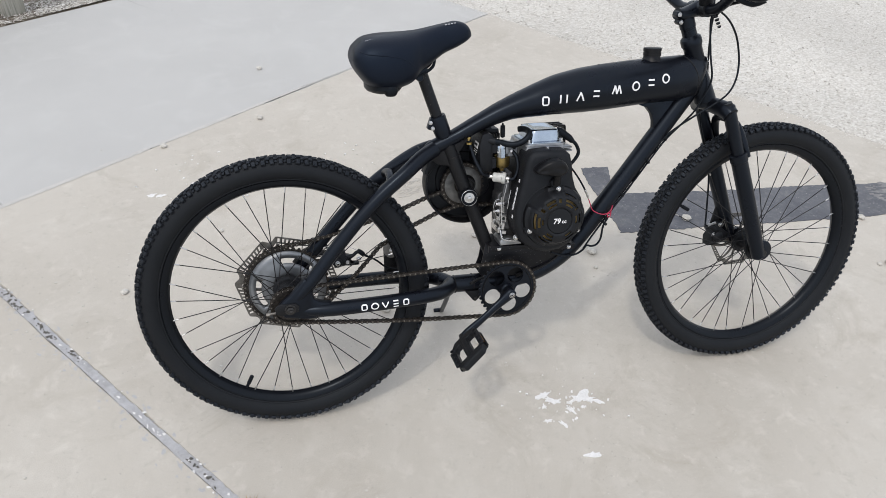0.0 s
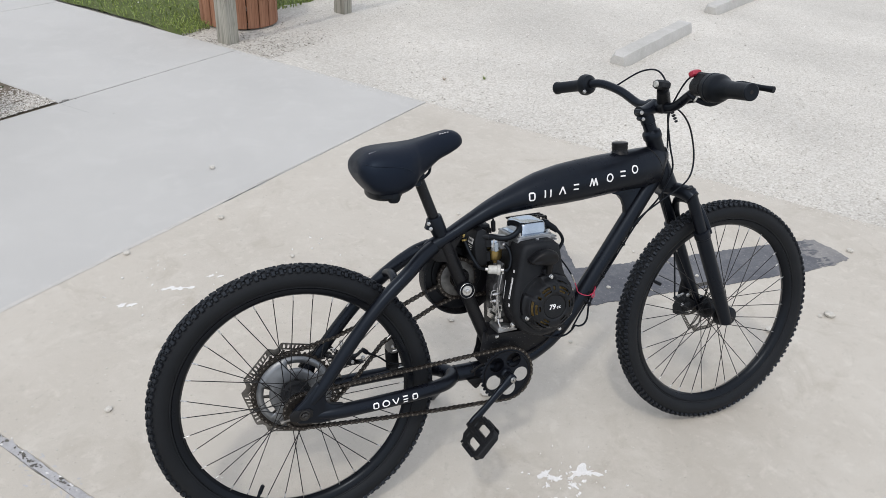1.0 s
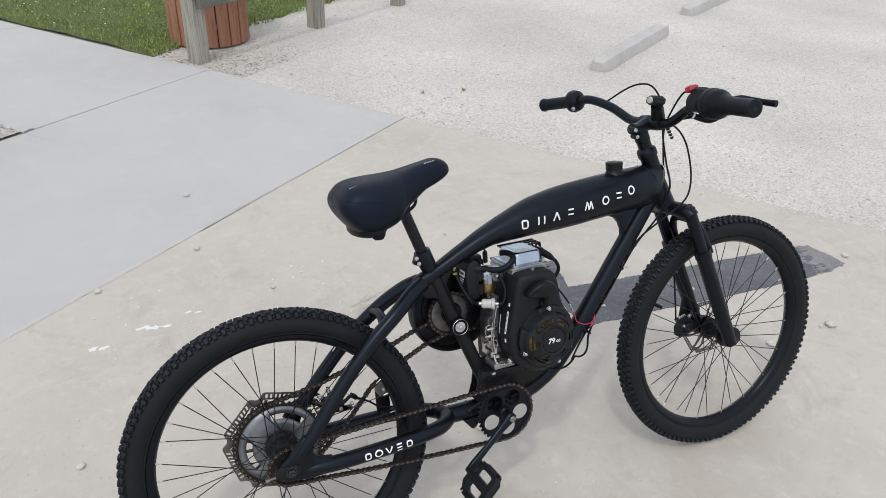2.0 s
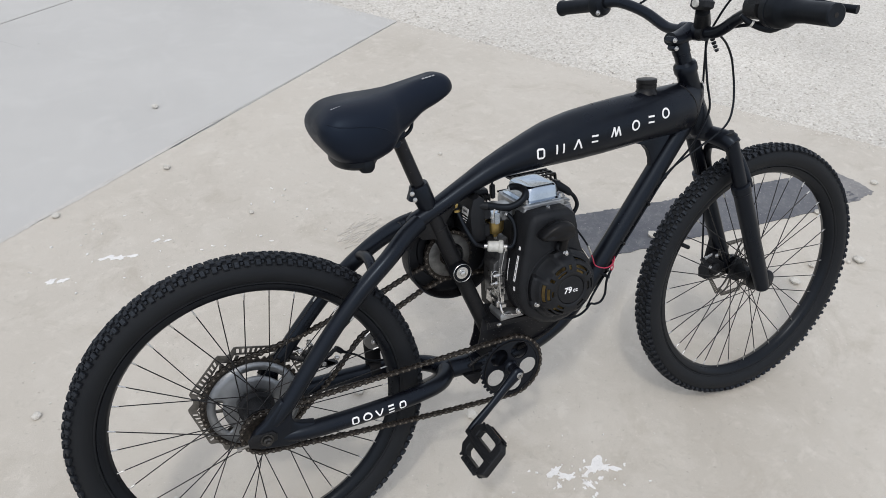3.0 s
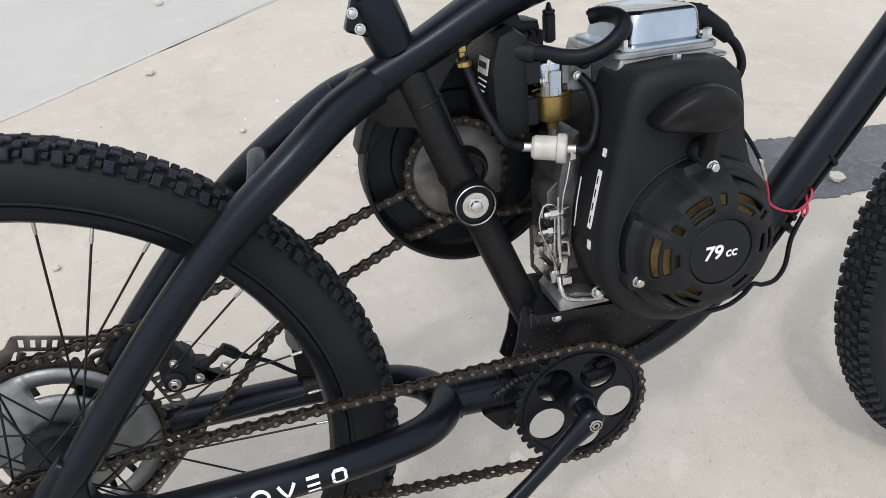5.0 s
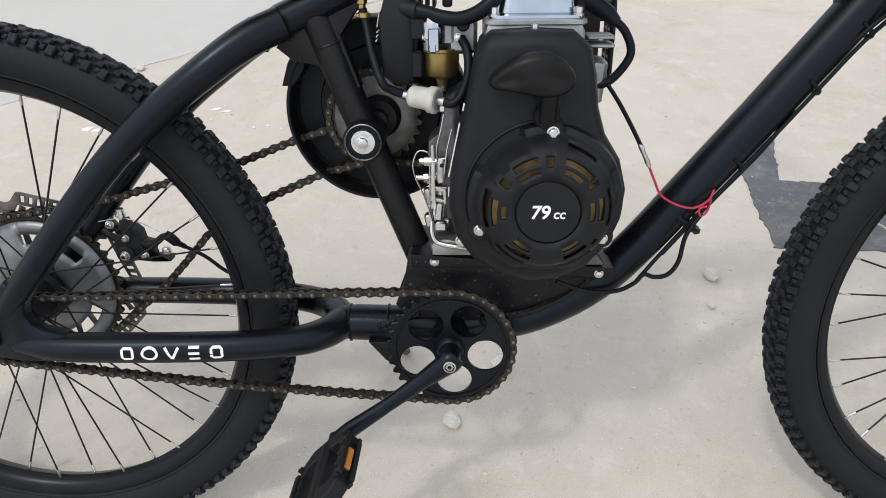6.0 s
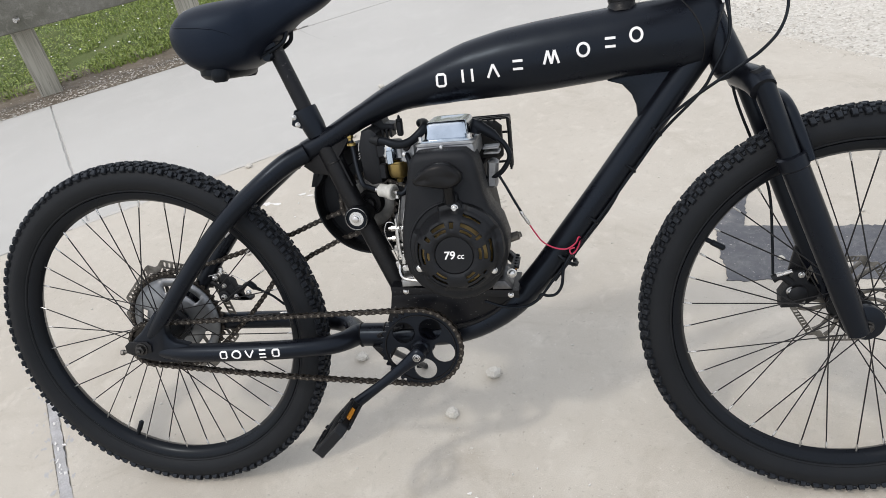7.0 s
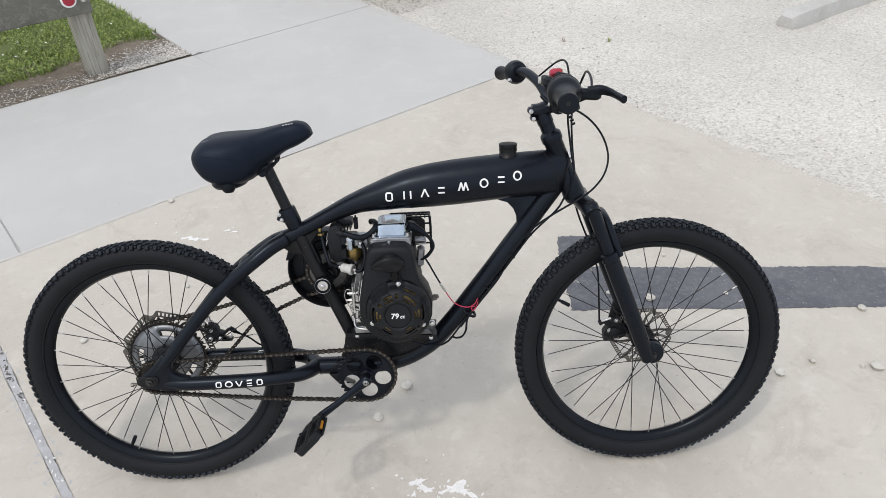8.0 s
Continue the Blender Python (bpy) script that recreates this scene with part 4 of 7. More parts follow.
def wheel_stop(a, b):
    d = Vector((*b, 0)) - Vector((*a, 0))
    s = Shape()
    n = 24
    rings = []
    for i in range(n + 1):
        x = d.length * i / n
        e = 0.02 if i in (0, n) else 0
        ring = [(-0.080 + e, 0), (-0.072 + e, 0.04), (-0.055 + e, 0.085 - e), (0.055 - e, 0.085 - e), (0.072 - e, 0.04), (0.080 - e, 0)]
        rings.append([Vector((x, y + noise.noise(Vector((x * 6, y * 9, z * 9))) * 0.006, z - 0.014 + noise.noise(Vector((x * 7, y * 5, 3))) * 0.005)) for y, z in ring])
    s.loft(rings, True)
    ob = new("wheel_stop", s.mesh("wheel_stop", KERB, True, 35))
    ob.matrix_basis = Matrix.Translation((*a, 0)) @ Matrix.Rotation(math.atan2(d.y, d.x), 4, "Z")
    tagged(ob, "weathered concrete wheel stop lying on the gravel", "wheel stop", "wheel stops of the lot")


wheel_stop((3.00, 3.20), (4.26, 4.01))
wheel_stop((4.93, 4.50), (6.10, 5.16))
wheel_stop((6.44, 5.44), (7.65, 6.10))


# ---- the motor bicycle: x ahead, y to its left, z up in its own leaning plane ----
LEAN = radians(16.75)
REAR, FRONT = Vector((0, 0, 0.336)), Vector((1.2326, 0, 0.336))
bike = new("motor_bicycle")
bike.matrix_basis = Matrix.Translation((0, -0.0084, 0.0012)) @ Matrix.Rotation(-LEAN, 4, "X")
tagged(bike, "matte black motorised bicycle with small petrol engine, leaning on its stand", "bicycle")


def tyre_profile():
    pr = []
    for k in range(15):
        a = radians(-118 + 236 * k / 14)
        pr.append((0.3045 + 0.0280 * math.cos(a), 0.0272 * math.sin(a)))
    # a rib just above the rim's lip
    bead_rib = [(0.2790, 0.0120), (0.2824, 0.0136), (0.2832, 0.0168), (0.2846, 0.0188), (0.2858, 0.0190), (0.2868, 0.0186), (0.2885, 0.0206)]
    return [(r, -y) for r, y in bead_rib] + pr[1:-1] + bead_rib[::-1]


def tread_blocks(c):
    """Knobs in staggered rows over the crown and shoulders."""
    s = Shape()
    jit = random.Random(11)
    n = 110
    # turn along the rim, angle round the section, length, half-width, height of the knob's top
    rows = [(0.0, 0.15, 0.0092, 0.0034, 0.0322), (0.5, 0.44, 0.0074, 0.0034, 0.0330), (0.0, 0.78, 0.0088, 0.0048, 0.0348), (0.5, 0.70, 0.0056, 0.0030, 0.0312), (0.25, 0.30, 0.0040, 0.0020, 0.0308)]
    rows += [(a, -b, c, d, e) for a, b, c, d, e in rows]
    for k in range(n):
        for shift, side, lng, wid, top in rows:
            a = 2 * math.pi * (k + shift) / n
            skew = 0.0003 * (1 if side > 0 else -1) * (1 if shift else -1) + jit.uniform(-0.0004, 0.0004)
            r0, r1 = 0.0262, top - jit.uniform(0, 0.0012)
            a += jit.uniform(-0.0016, 0.0016) / 0.33
            v = []
            for r, g in ((r0, 1.16), (r1 - 0.0010, 0.96), (r1, 0.74)):
                for da, db in ((-1, -1), (1, -1), (1, 1), (-1, 1)):
                    b = side + db * wid * g / 0.0285
                    al = a + (da * lng * g / 2 + db * skew) / 0.33
                    q = 0.3045 + r * math.cos(b)
                    v.append(Vector(c) + Vector((q * math.cos(al), r * math.sin(b), q * math.sin(al))))
            s.add(v, [(8, 9, 10, 11)] + [(k + i, k + (i + 1) % 4, k + 4 + (i + 1) % 4, k + 4 + i) for k in (0, 4) for i in range(4)])
    return s


def spoke_mesh(length):
    s = Shape().tube([(0, 0, 0), (0, 0, length - 0.012)], 0.00115, 6)
    s.tube([(0, 0, length - 0.013), (0, 0, length - 0.011), (0, 0, length + 0.002)], [0.0013, 0.0017, 0.0017], 6, slot=1)
    return s.mesh("spoke", [SPOKE, STEEL], True, 60)


def wheel(name, c, flange, halves, label, turn):
    rim = Shape().lathe(c, [(0.2655, -0.006), (0.2625, 0.0), (0.2655, 0.006), (0.2700, 0.0140), (0.2795, 0.0160), (0.2815, 0.0164), (0.2824, 0.0156), (0.2820, 0.0130), (0.2760, 0.0115), (0.2760, -0.0115), (0.2820, -0.0130), (0.2824, -0.0156), (0.2815, -0.0164), (0.2795, -0.0160), (0.2700, -0.0140)], 96, closed=True)
    w = part(name, rim, RIM, bike, label, sharp=50)
    part("tyre", Shape().lathe(c, tyre_profile(), 128), RUBBER, w, "black rubber knobbly tyre", sharp=60)
    part("tread", tread_blocks(c), TREAD, w, "dusty rubber tread knobs with painted sheen specks", smooth=False, kind="stuff")
    mesh = None
    for k in range(36):
        side = 1 if k % 2 else -1
        lead = -1 if (k // 2) % 2 else 1
        a = turn + 2 * math.pi * k / 36
        ah = a + lead * radians(62)
        p = Vector(c) + Vector((flange * math.cos(ah), halves[0] if side > 0 else -halves[1], flange * math.sin(ah)))
        q = Vector(c) + Vector((0.2635 * math.cos(a), 0.003 * side, 0.2635 * math.sin(a)))
        d = q - p
        if mesh is None or side > 0 and k == 1:
            mesh = spoke_mesh(d.length)
        ob = part("spoke", mesh, None, w)
        ob.matrix_basis = Matrix.Translation(p) @ d.to_track_quat("Z", "Y").to_matrix().to_4x4()
    return w


rear = wheel("rear_wheel", REAR, 0.028, (0.030, 0.030), "spoked wheel with a deep black rim", radians(6.9))
front = wheel("front_wheel", FRONT, 0.028, (0.026, 0.030), "spoked wheel with a deep black rim", radians(34.9))


def valve(w, c, at):
    d = (Vector(c) - Vector(at)).normalized()
    a = Vector(c) - d * 0.266
    part("valve", Shape().tube([a, a + d * 0.012, a + d * 0.013, a + d * 0.034, a + d * 0.036], [0.0042, 0.0038, 0.0050, 0.0050, 0.003], 12), HOSE, w, "black rubber valve with cap")


valve(rear, REAR, (-0.117, 0, 0.110))
valve(front, FRONT, (1.019, 0, 0.462))


def hub(w, c, half, body, flange):
    s = Shape().lathe(c, [(0.008, -half), (0.012, -half + 0.004), (0.014, -0.034), (flange, -0.033), (flange, -0.028), (body, -0.025), (body, 0.025), (flange, 0.028), (flange, 0.033), (0.016, 0.034), (0.012, half - 0.004), (0.008, half)], 32)
    part("hub", s, PLASTIC, w, "black hub")


hub(rear, REAR, 0.066, 0.028, 0.036)
hub(front, FRONT, 0.050, 0.018, 0.031)


def disc(w, c, y, outer, lobes, inner, mat, turn=0.0, name="brake_disc"):
    """A ventilated wave rotor cut from sheet steel, its slots open."""
    s = Shape()
    n = lobes * 24
    half = math.pi / lobes * 0.73

    def edge(k):
        # a straight side, then a short notch at each corner
        off = ((k % 24) / 24 - 0.5) * 2 * math.pi / lobes
        if abs(off) < half:
            return outer * math.cos(half) / math.cos(off)
        deep = (abs(off) - half) / (math.pi / lobes - half)
        return outer * (1.0 - 0.085 * min(1.0, deep * 1.3))
    t = 0.001
    cell = lambda r, k, side: Vector(c) + Vector((r * math.cos(2 * math.pi * k / n + turn), y + side * t, r * math.sin(2 * math.pi * k / n + turn)))
    # slots lean: the outer end of each lags the inner
    lean = lambda r, e, k: k + 0.9 * (e - r) / (outer * 0.13)
    bands = [(0, 0.24), (0.24, 0.80), (0.80, 1.0)]
    for k in range(n):
        ph = k % 24
        e0, e1 = edge(k), edge(k + 1)
        w0 = outer * 0.130
        for b0, b1 in bands:
            if b0 == 0.24 and ph % 2 == 1 and 3 < ph < 21:
                continue
            ra, rb, rc, rd = e0 - w0 * b0, e0 - w0 * b1, e1 - w0 * b0, e1 - w0 * b1
            for sd in (-1, 1):
                q = [cell(ra, lean(ra, e0, k), sd), cell(rc, lean(rc, e1, k + 1), sd), cell(rd, lean(rd, e1, k + 1), sd), cell(rb, lean(rb, e0, k), sd)]
                s.add(q if sd < 0 else q[::-1], [(0, 1, 2, 3)])
        s.add([cell(e0, k, -1), cell(e1, k + 1, -1), cell(e1, k + 1, 1), cell(e0, k, 1)], [(0, 1, 2, 3)])
    for a in range(lobes):
        an = 2 * math.pi * a / lobes + turn
        for g0, g1 in ((0.42, 0.17), (0.05, -0.15)):
            q = [Vector(c) + Vector((r * math.cos(an + g), y, r * math.sin(an + g))) for r, g in ((inner, g0), ((inner + outer) / 2, (g0 + g1) / 2), (outer * 0.84, g1))]
            part("rotor_arm", Shape().tube(q, [0.005, 0.0032, 0.0042], 8, flat=[0.001] * 3, smooth=4), mat, w)
    return part(name, s, mat, w, "slotted wave-edged steel brake disc", smooth=False)


disc(rear, REAR, 0.066, 0.1255, 6, 0.055, ROTOR, radians(-14))
disc(front, FRONT, 0.047, 0.083, 6, 0.026, ROTOR)


def toothed_plate(c, y, r, teeth, holes, hole_r, hole_at, thick, face, bore):
    """A flat toothed plate with round holes cut clean through."""
    bm = bmesh.new()
    loops = []
    outer = []
    for k in range(teeth * 6):
        q = r + (-0.0026, -0.0010, 0.0026, 0.0034, 0.0026, -0.0010)[k % 6]
        a = 2 * math.pi * k / (teeth * 6)
        outer.append((q * math.cos(a), q * math.sin(a)))
    loops.append(outer)
    rounds = [(hole_at * math.cos(face + 2 * math.pi * h / holes), hole_at * math.sin(face + 2 * math.pi * h / holes), hole_r) for h in range(holes)]
    if bore:
        rounds.append((0, 0, bore))
    for x, z, q in rounds:
        loops.append([(x + q * math.cos(2 * math.pi * k / 36), z + q * math.sin(2 * math.pi * k / 36)) for k in range(36)])
    edges = []
    for lp in loops:
        vs = [bm.verts.new((c[0] + x, c[1] + y - thick, c[2] + z)) for x, z in lp]
        edges += [bm.edges.new((vs[i], vs[(i + 1) % len(vs)])) for i in range(len(vs))]
    bmesh.ops.triangle_fill(bm, use_beauty=True, use_dissolve=False, edges=edges)
    got = bmesh.ops.extrude_face_region(bm, geom=bm.faces[:])
    bmesh.ops.translate(bm, vec=(0, thick * 2, 0), verts=[g for g in got["geom"] if isinstance(g, bmesh.types.BMVert)])
    bmesh.ops.recalc_face_normals(bm, faces=bm.faces)
    return bm


def sprocket(name, c, y, r, teeth, holes, hole_r, hole_at, mat, parent, label, thick=0.0022, face=0.0, ring_in=0.0):
    bm = toothed_plate(c, y, r, teeth, holes, hole_r, hole_at, thick, face, ring_in)
    me = bpy.data.meshes.new(name)
    bm.to_mesh(me)
    bm.free()
    me.materials.append(mat)
    return part(name, me, None, parent, label)


# engine-side sprocket on the rear wheel with its pressed alloy carrier
sprocket("drive_sprocket", REAR, 0.052, 0.097, 44, 0, 0, 0, CHAIN, rear, "oily steel sprocket", ring_in=0.090)
carrier = Shape()
n = 90
radii = [0.026, 0.040, 0.052, 0.0625, 0.069, 0.0755, 0.092]
for k in range(n):
    for j in range(6):
        ph = ((k - 6) % 30) / 30
        if j in (3, 4) and 0.07 < ph < 0.62:
            continue
        a0, a1 = 2 * math.pi * k / n, 2 * math.pi * (k + 1) / n
        h = lambda r, a: 0.047 - 0.007 * max(0.0, 1 - max(0.0, r - 0.030) / 0.052) ** 0.8
        carrier.add([REAR + Vector((r * math.cos(a), h(r, a), r * math.sin(a))) for r, a in ((radii[j], a0), (radii[j + 1], a0), (radii[j + 1], a1), (radii[j], a1))], [(0, 3, 2, 1)])
carrier.weld = True
cb = part("sprocket_carrier", carrier, PLATE, rear, "bare aluminium sprocket carrier with curved slots", sharp=30)
sol = cb.modifiers.new("thick", "SOLIDIFY")
sol.thickness, sol.offset = 0.004, 0.0
sprocket("freewheel", (0, 0, 0.331), -0.047, 0.040, 18, 0, 0, 0, CHAIN, rear, "small oily freewheel sprocket", ring_in=0.014)

# ---- frame ----
tank_x = [0.336, 0.352, 0.404, 0.467, 0.530, 0.600, 0.647, 0.704, 0.760, 0.820, 0.875, 0.930, 0.980, 1.004, 1.018]
tank_z = [0.657, 0.6645, 0.688, 0.719, 0.744, 0.761, 0.7705, 0.7775, 0.7825, 0.7875, 0.7915, 0.794, 0.796, 0.7965, 0.794]
tank_h = [0.0120, 0.0178, 0.0170, 0.0190, 0.0255, 0.0380, 0.0455, 0.0510, 0.0530, 0.0530, 0.0525, 0.0530, 0.0530, 0.0530, 0.0480]
tank_w = [0.0120, 0.0188, 0.0200, 0.0235, 0.0300, 0.0395, 0.0435, 0.0460, 0.0475, 0.0480, 0.0475, 0.0450, 0.0385, 0.0300, 0.0180]
frame_ob = part("frame", Shape().tube([(x, 0, z) for x, z in zip(tank_x, tank_z)], tank_h, 32, smooth=5, flat=tank_w), PAINT, bike, "matte black frame whose swollen top tube holds the fuel", sharp=60)


def tank_side(x, z):
    """The right flank of the top tube at x, z."""
    c, h, w = np.interp(x, tank_x, tank_z), np.interp(x, tank_x, tank_h), np.interp(x, tank_x, tank_w)
    return -w * math.sqrt(max(0.02, 1 - min(abs(z - c) / h, 0.99) ** 2))


part("down_tube", Shape().tube([(0.520, 0, 0.314), (0.580, 0, 0.319), (0.635, 0, 0.337), (0.690, 0, 0.372), (0.739, 0, 0.426), (0.785, 0, 0.486), (0.838, 0, 0.555), (0.878, 0, 0.609), (0.919, 0, 0.664), (0.995, 0, 0.768)], 0.0224, 20, smooth=4), PAINT, frame_ob)
part("bottom_tube", Shape().tube([(0.384, 0, 0.3168), (0.392, 0, 0.3166), (0.408, 0, 0.3162), (0.47, 0, 0.3145), (0.53, 0, 0.313)], [0.0190, 0.0202, 0.0216, 0.0220, 0.0220], 24), PAINT, frame_ob)
part("seat_tube", Shape().tube([(0.386, 0, 0.672), (0.412, 0, 0.600), (0.444, 0, 0.517), (0.487, 0, 0.405), (0.512, 0, 0.335)], 0.0165, 20), PAINT_ROUGH, frame_ob)
part("bottom_bracket", Shape().lathe((0.522, 0, 0.312), [(0, -0.036), (0.021, -0.036), (0.0225, -0.033), (0.0225, 0.033), (0.021, 0.036), (0, 0.036)], 28), PAINT, frame_ob)
for sd in (-1, 1):
    part("seat_stay", Shape().tube([(0.354, 0.010 * sd, 0.6640), (0.320, 0.025 * sd, 0.6490), (0.275, 0.043 * sd, 0.6185), (0.219, 0.052 * sd, 0.576), (0.164, 0.058 * sd, 0.524), (0.105, 0.064 * sd, 0.458), (0.050, 0.0685 * sd, 0.392), (0.018, 0.0690 * sd, 0.357)], [0.0175, 0.0175, 0.0165, 0.016, 0.0155, 0.0155, 0.0150, 0.0095], 20, smooth=5), PAINT, frame_ob)
    part("chain_stay", Shape().tube([(0.006, 0.0630 * sd, 0.3270), (0.034, 0.0662 * sd, 0.3235), (0.064, 0.0692 * sd, 0.3220), (0.095, 0.0710 * sd, 0.3215), (0.16, 0.0710 * sd, 0.3215), (0.235, 0.0685 * sd, 0.3215), (0.285, 0.0640 * sd, 0.3210), (0.330, 0.0550 * sd, 0.3200), (0.357, 0.0445 * sd, 0.3190), (0.375, 0.0295 * sd, 0.3182), (0.385, 0.0135 * sd, 0.3174), (0.392, 0.0010 * sd, 0.3168), (0.398, 0.0, 0.3164)], [0.0080, 0.0125, 0.0160, 0.0172, 0.0174, 0.0174, 0.0172, 0.0172, 0.0176, 0.0182, 0.0192, 0.0196, 0.0196], 20, smooth=5), PAINT, frame_ob)
    web = [(-0.027, 0.330), (-0.028, 0.338), (-0.023, 0.346), (-0.012, 0.357), (0.002, 0.367), (0.028, 0.395), (0.038, 0.405), (0.060, 0.387), (0.054, 0.374), (0.052, 0.362), (0.056, 0.352), (0.067, 0.345), (0.092, 0.339), (0.092, 0.305), (0.037, 0.304), (-0.014, 0.314)]
    part("dropout", Shape().prism(web, 0.0775 * sd, 0.061 * sd, 0.005), PAINT, frame_ob, "forged black axle plate merging into the stays", sharp=60)
    part("axle_tab", Shape().prism([(-0.033, 0.328), (-0.034, 0.342), (-0.024, 0.350), (0.012, 0.350), (0.020, 0.342), (0.018, 0.328), (-0.020, 0.322)], 0.0805 * sd, 0.0765 * sd, 0.0015), PAINT_ROUGH, frame_ob, "black chain adjuster tab")
    nut = bolt((0, 0.0800 * sd, 0.336), 0.0092, 0.010, sd)
    part("axle_nut", nut, NUT, frame_ob, "dull hexagon axle nut")
    part("axle_end", Shape().lathe((0, 0.080 * sd, 0.336), [(0.0048, 0), (0.0048, 0.0145 * sd), (0, 0.0155 * sd)], 12), NUT, frame_ob, "threaded axle end")
part("stay_bridge", Shape().tube([(0.243, -0.046, 0.597), (0.247, -0.030, 0.606), (0.249, 0.0, 0.612), (0.247, 0.030, 0.606), (0.243, 0.046, 0.597)], 0.0105, 14, smooth=4), PAINT, frame_ob)
part("chain_adjuster", Shape().tube([(-0.030, -0.068, 0.326), (-0.050, -0.068, 0.324)], 0.0032, 10).tube([(-0.047, -0.068, 0.324), (-0.054, -0.068, 0.3235)], 0.0052, 6), ROTOR, frame_ob, "zinc chain adjuster screw")


def weld(c, axis, r, n=46, w=0.0024):
    """A ripple weld bead round a tube."""
    axis = Vector(axis).normalized()
    a = axis.orthogonal().normalized()
    b = axis.cross(a)
    pts = [Vector(c) + (a * math.cos(t) + b * math.sin(t)) * r for t in (2 * math.pi * k / n for k in range(n))]
    s = Shape()
    s.tube(pts + [pts[0]], [w * (0.75 + 0.35 * (k % 2)) for k in range(n + 1)], 6, cap=False)
    return s


def bead(path, w, n=40):
    """A fish-scale weld along a path."""
    pts = [Vector(p) for p in path]
    line_ = [spline(pts, (len(pts) - 1) * k / n) for k in range(n + 1)]
    return Shape().tube(line_, [w * (0.62 if k in (0, n) else (0.80, 1.0, 1.06)[k % 3]) for k in range(n + 1)], 7)


part("weld", weld((0.326, 0, 0.652), (0.9, 0, 0.44), 0.0182, 46, 0.0012), PAINT_ROUGH, frame_ob, "ripple weld bead")
part("weld", weld((0.401, 0, 0.3158), (1, 0, 0.02), 0.0218, 46, 0.0013), PAINT_ROUGH, frame_ob, "ripple weld bead")
part("weld", weld((0.398, 0, 0.642), (0.33, 0, -0.94), 0.0162, 46, 0.0013), PAINT_ROUGH, frame_ob, "ripple weld bead")
part("weld", bead([(0.555, -0.0215, 0.330), (0.575, -0.0205, 0.335), (0.61, -0.0195, 0.342), (0.65, -0.0175, 0.360), (0.684, -0.014, 0.386)], 0.0046, 54), PAINT_ROUGH, frame_ob, "ripple weld bead")
tank_end = []
for k in range(64):
    t = 2 * math.pi * k / 64
    z = 0.796 + 0.050 * math.sin(t)
    x = 0.978 + (0.796 - z) * 0.30 + 0.014 * math.cos(t) ** 2
    tank_end.append(Vector((x, math.copysign(-tank_side(x, z), math.cos(t)) if abs(math.cos(t)) > 0.01 else 0, z)))
part("weld", Shape().tube(tank_end + [tank_end[0]], [0.0015 * (0.7 + 0.5 * (k % 2)) for k in range(65)], 6, cap=False), PAINT_ROUGH, frame_ob, "ripple weld bead")
# head tube, reinforced below; gusset behind it
head_top, head_low = Vector((0.979, 0, 0.887)), Vector((1.038, 0, 0.740))
hd = (head_low - head_top).normalized()
part("head_tube", Shape().tube([head_top, head_top + hd * 0.004, head_top + hd * 0.016, head_top + hd * 0.022, head_top + hd * 0.09, head_top + hd * 0.135, head_low], [0.0225, 0.0245, 0.0245, 0.0215, 0.0215, 0.0250, 0.0265], 28), PAINT, frame_ob, sharp=30)
part("gusset", Shape().prism([(0.858, 0.738), (0.880, 0.729), (0.894, 0.713), (0.901, 0.695), (0.903, 0.668), (0.935, 0.680), (0.985, 0.745), (0.96, 0.76)], -0.007, 0.007, 0.0015), PAINT, frame_ob, sharp=30)
part("gusset", Shape().prism([(0.405, 0.690), (0.385, 0.668), (0.355, 0.650), (0.345, 0.640), (0.362, 0.626), (0.385, 0.622), (0.42, 0.60), (0.430, 0.60), (0.412, 0.652), (0.440, 0.690)], -0.009, 0.009, 0.002), PAINT_ROUGH, frame_ob, sharp=30)
part("weld", bead([(0.436, -0.0235, 0.3225), (0.452, -0.0205, 0.3285), (0.468, -0.0175, 0.333), (0.486, -0.0165, 0.337)], 0.0040, 27), PAINT_ROUGH, frame_ob, "ripple weld bead")
part("weld", weld((0.447, 0, 0.3153), (1, 0, 0.0), 0.0216, 60, 0.0017), PAINT_ROUGH, frame_ob, "ripple weld bead")
part("weld", Shape().tube([(0.898, -0.010, 0.664), (0.915, -0.012, 0.682), (0.940, -0.012, 0.716), (0.962, -0.012, 0.746)], 0.0030, 8, smooth=6), PAINT_ROUGH, frame_ob, "ripple weld bead")
cap_at = Vector((0.883, 0, 0.838))
part("filler_neck", Shape().lathe(cap_at, [(0.0245, 0.0), (0.0215, 0.005), (0.0195, 0.009), (0.0195, 0.018)], 28, "z"), PAINT_ROUGH, frame_ob)
capm = Shape()
capm.lathe(cap_at, [(0, 0.0300), (0.0196, 0.0300), (0.0210, 0.0290), (0.0210, 0.0225), (0.0198, 0.0218), (0.0198, 0.0202), (0.0206, 0.0196), (0.0206, 0.0125), (0.0190, 0.0120)], 40, "z")
part("fuel_cap", capm, SATIN, frame_ob, "black plastic filler cap with a groove")

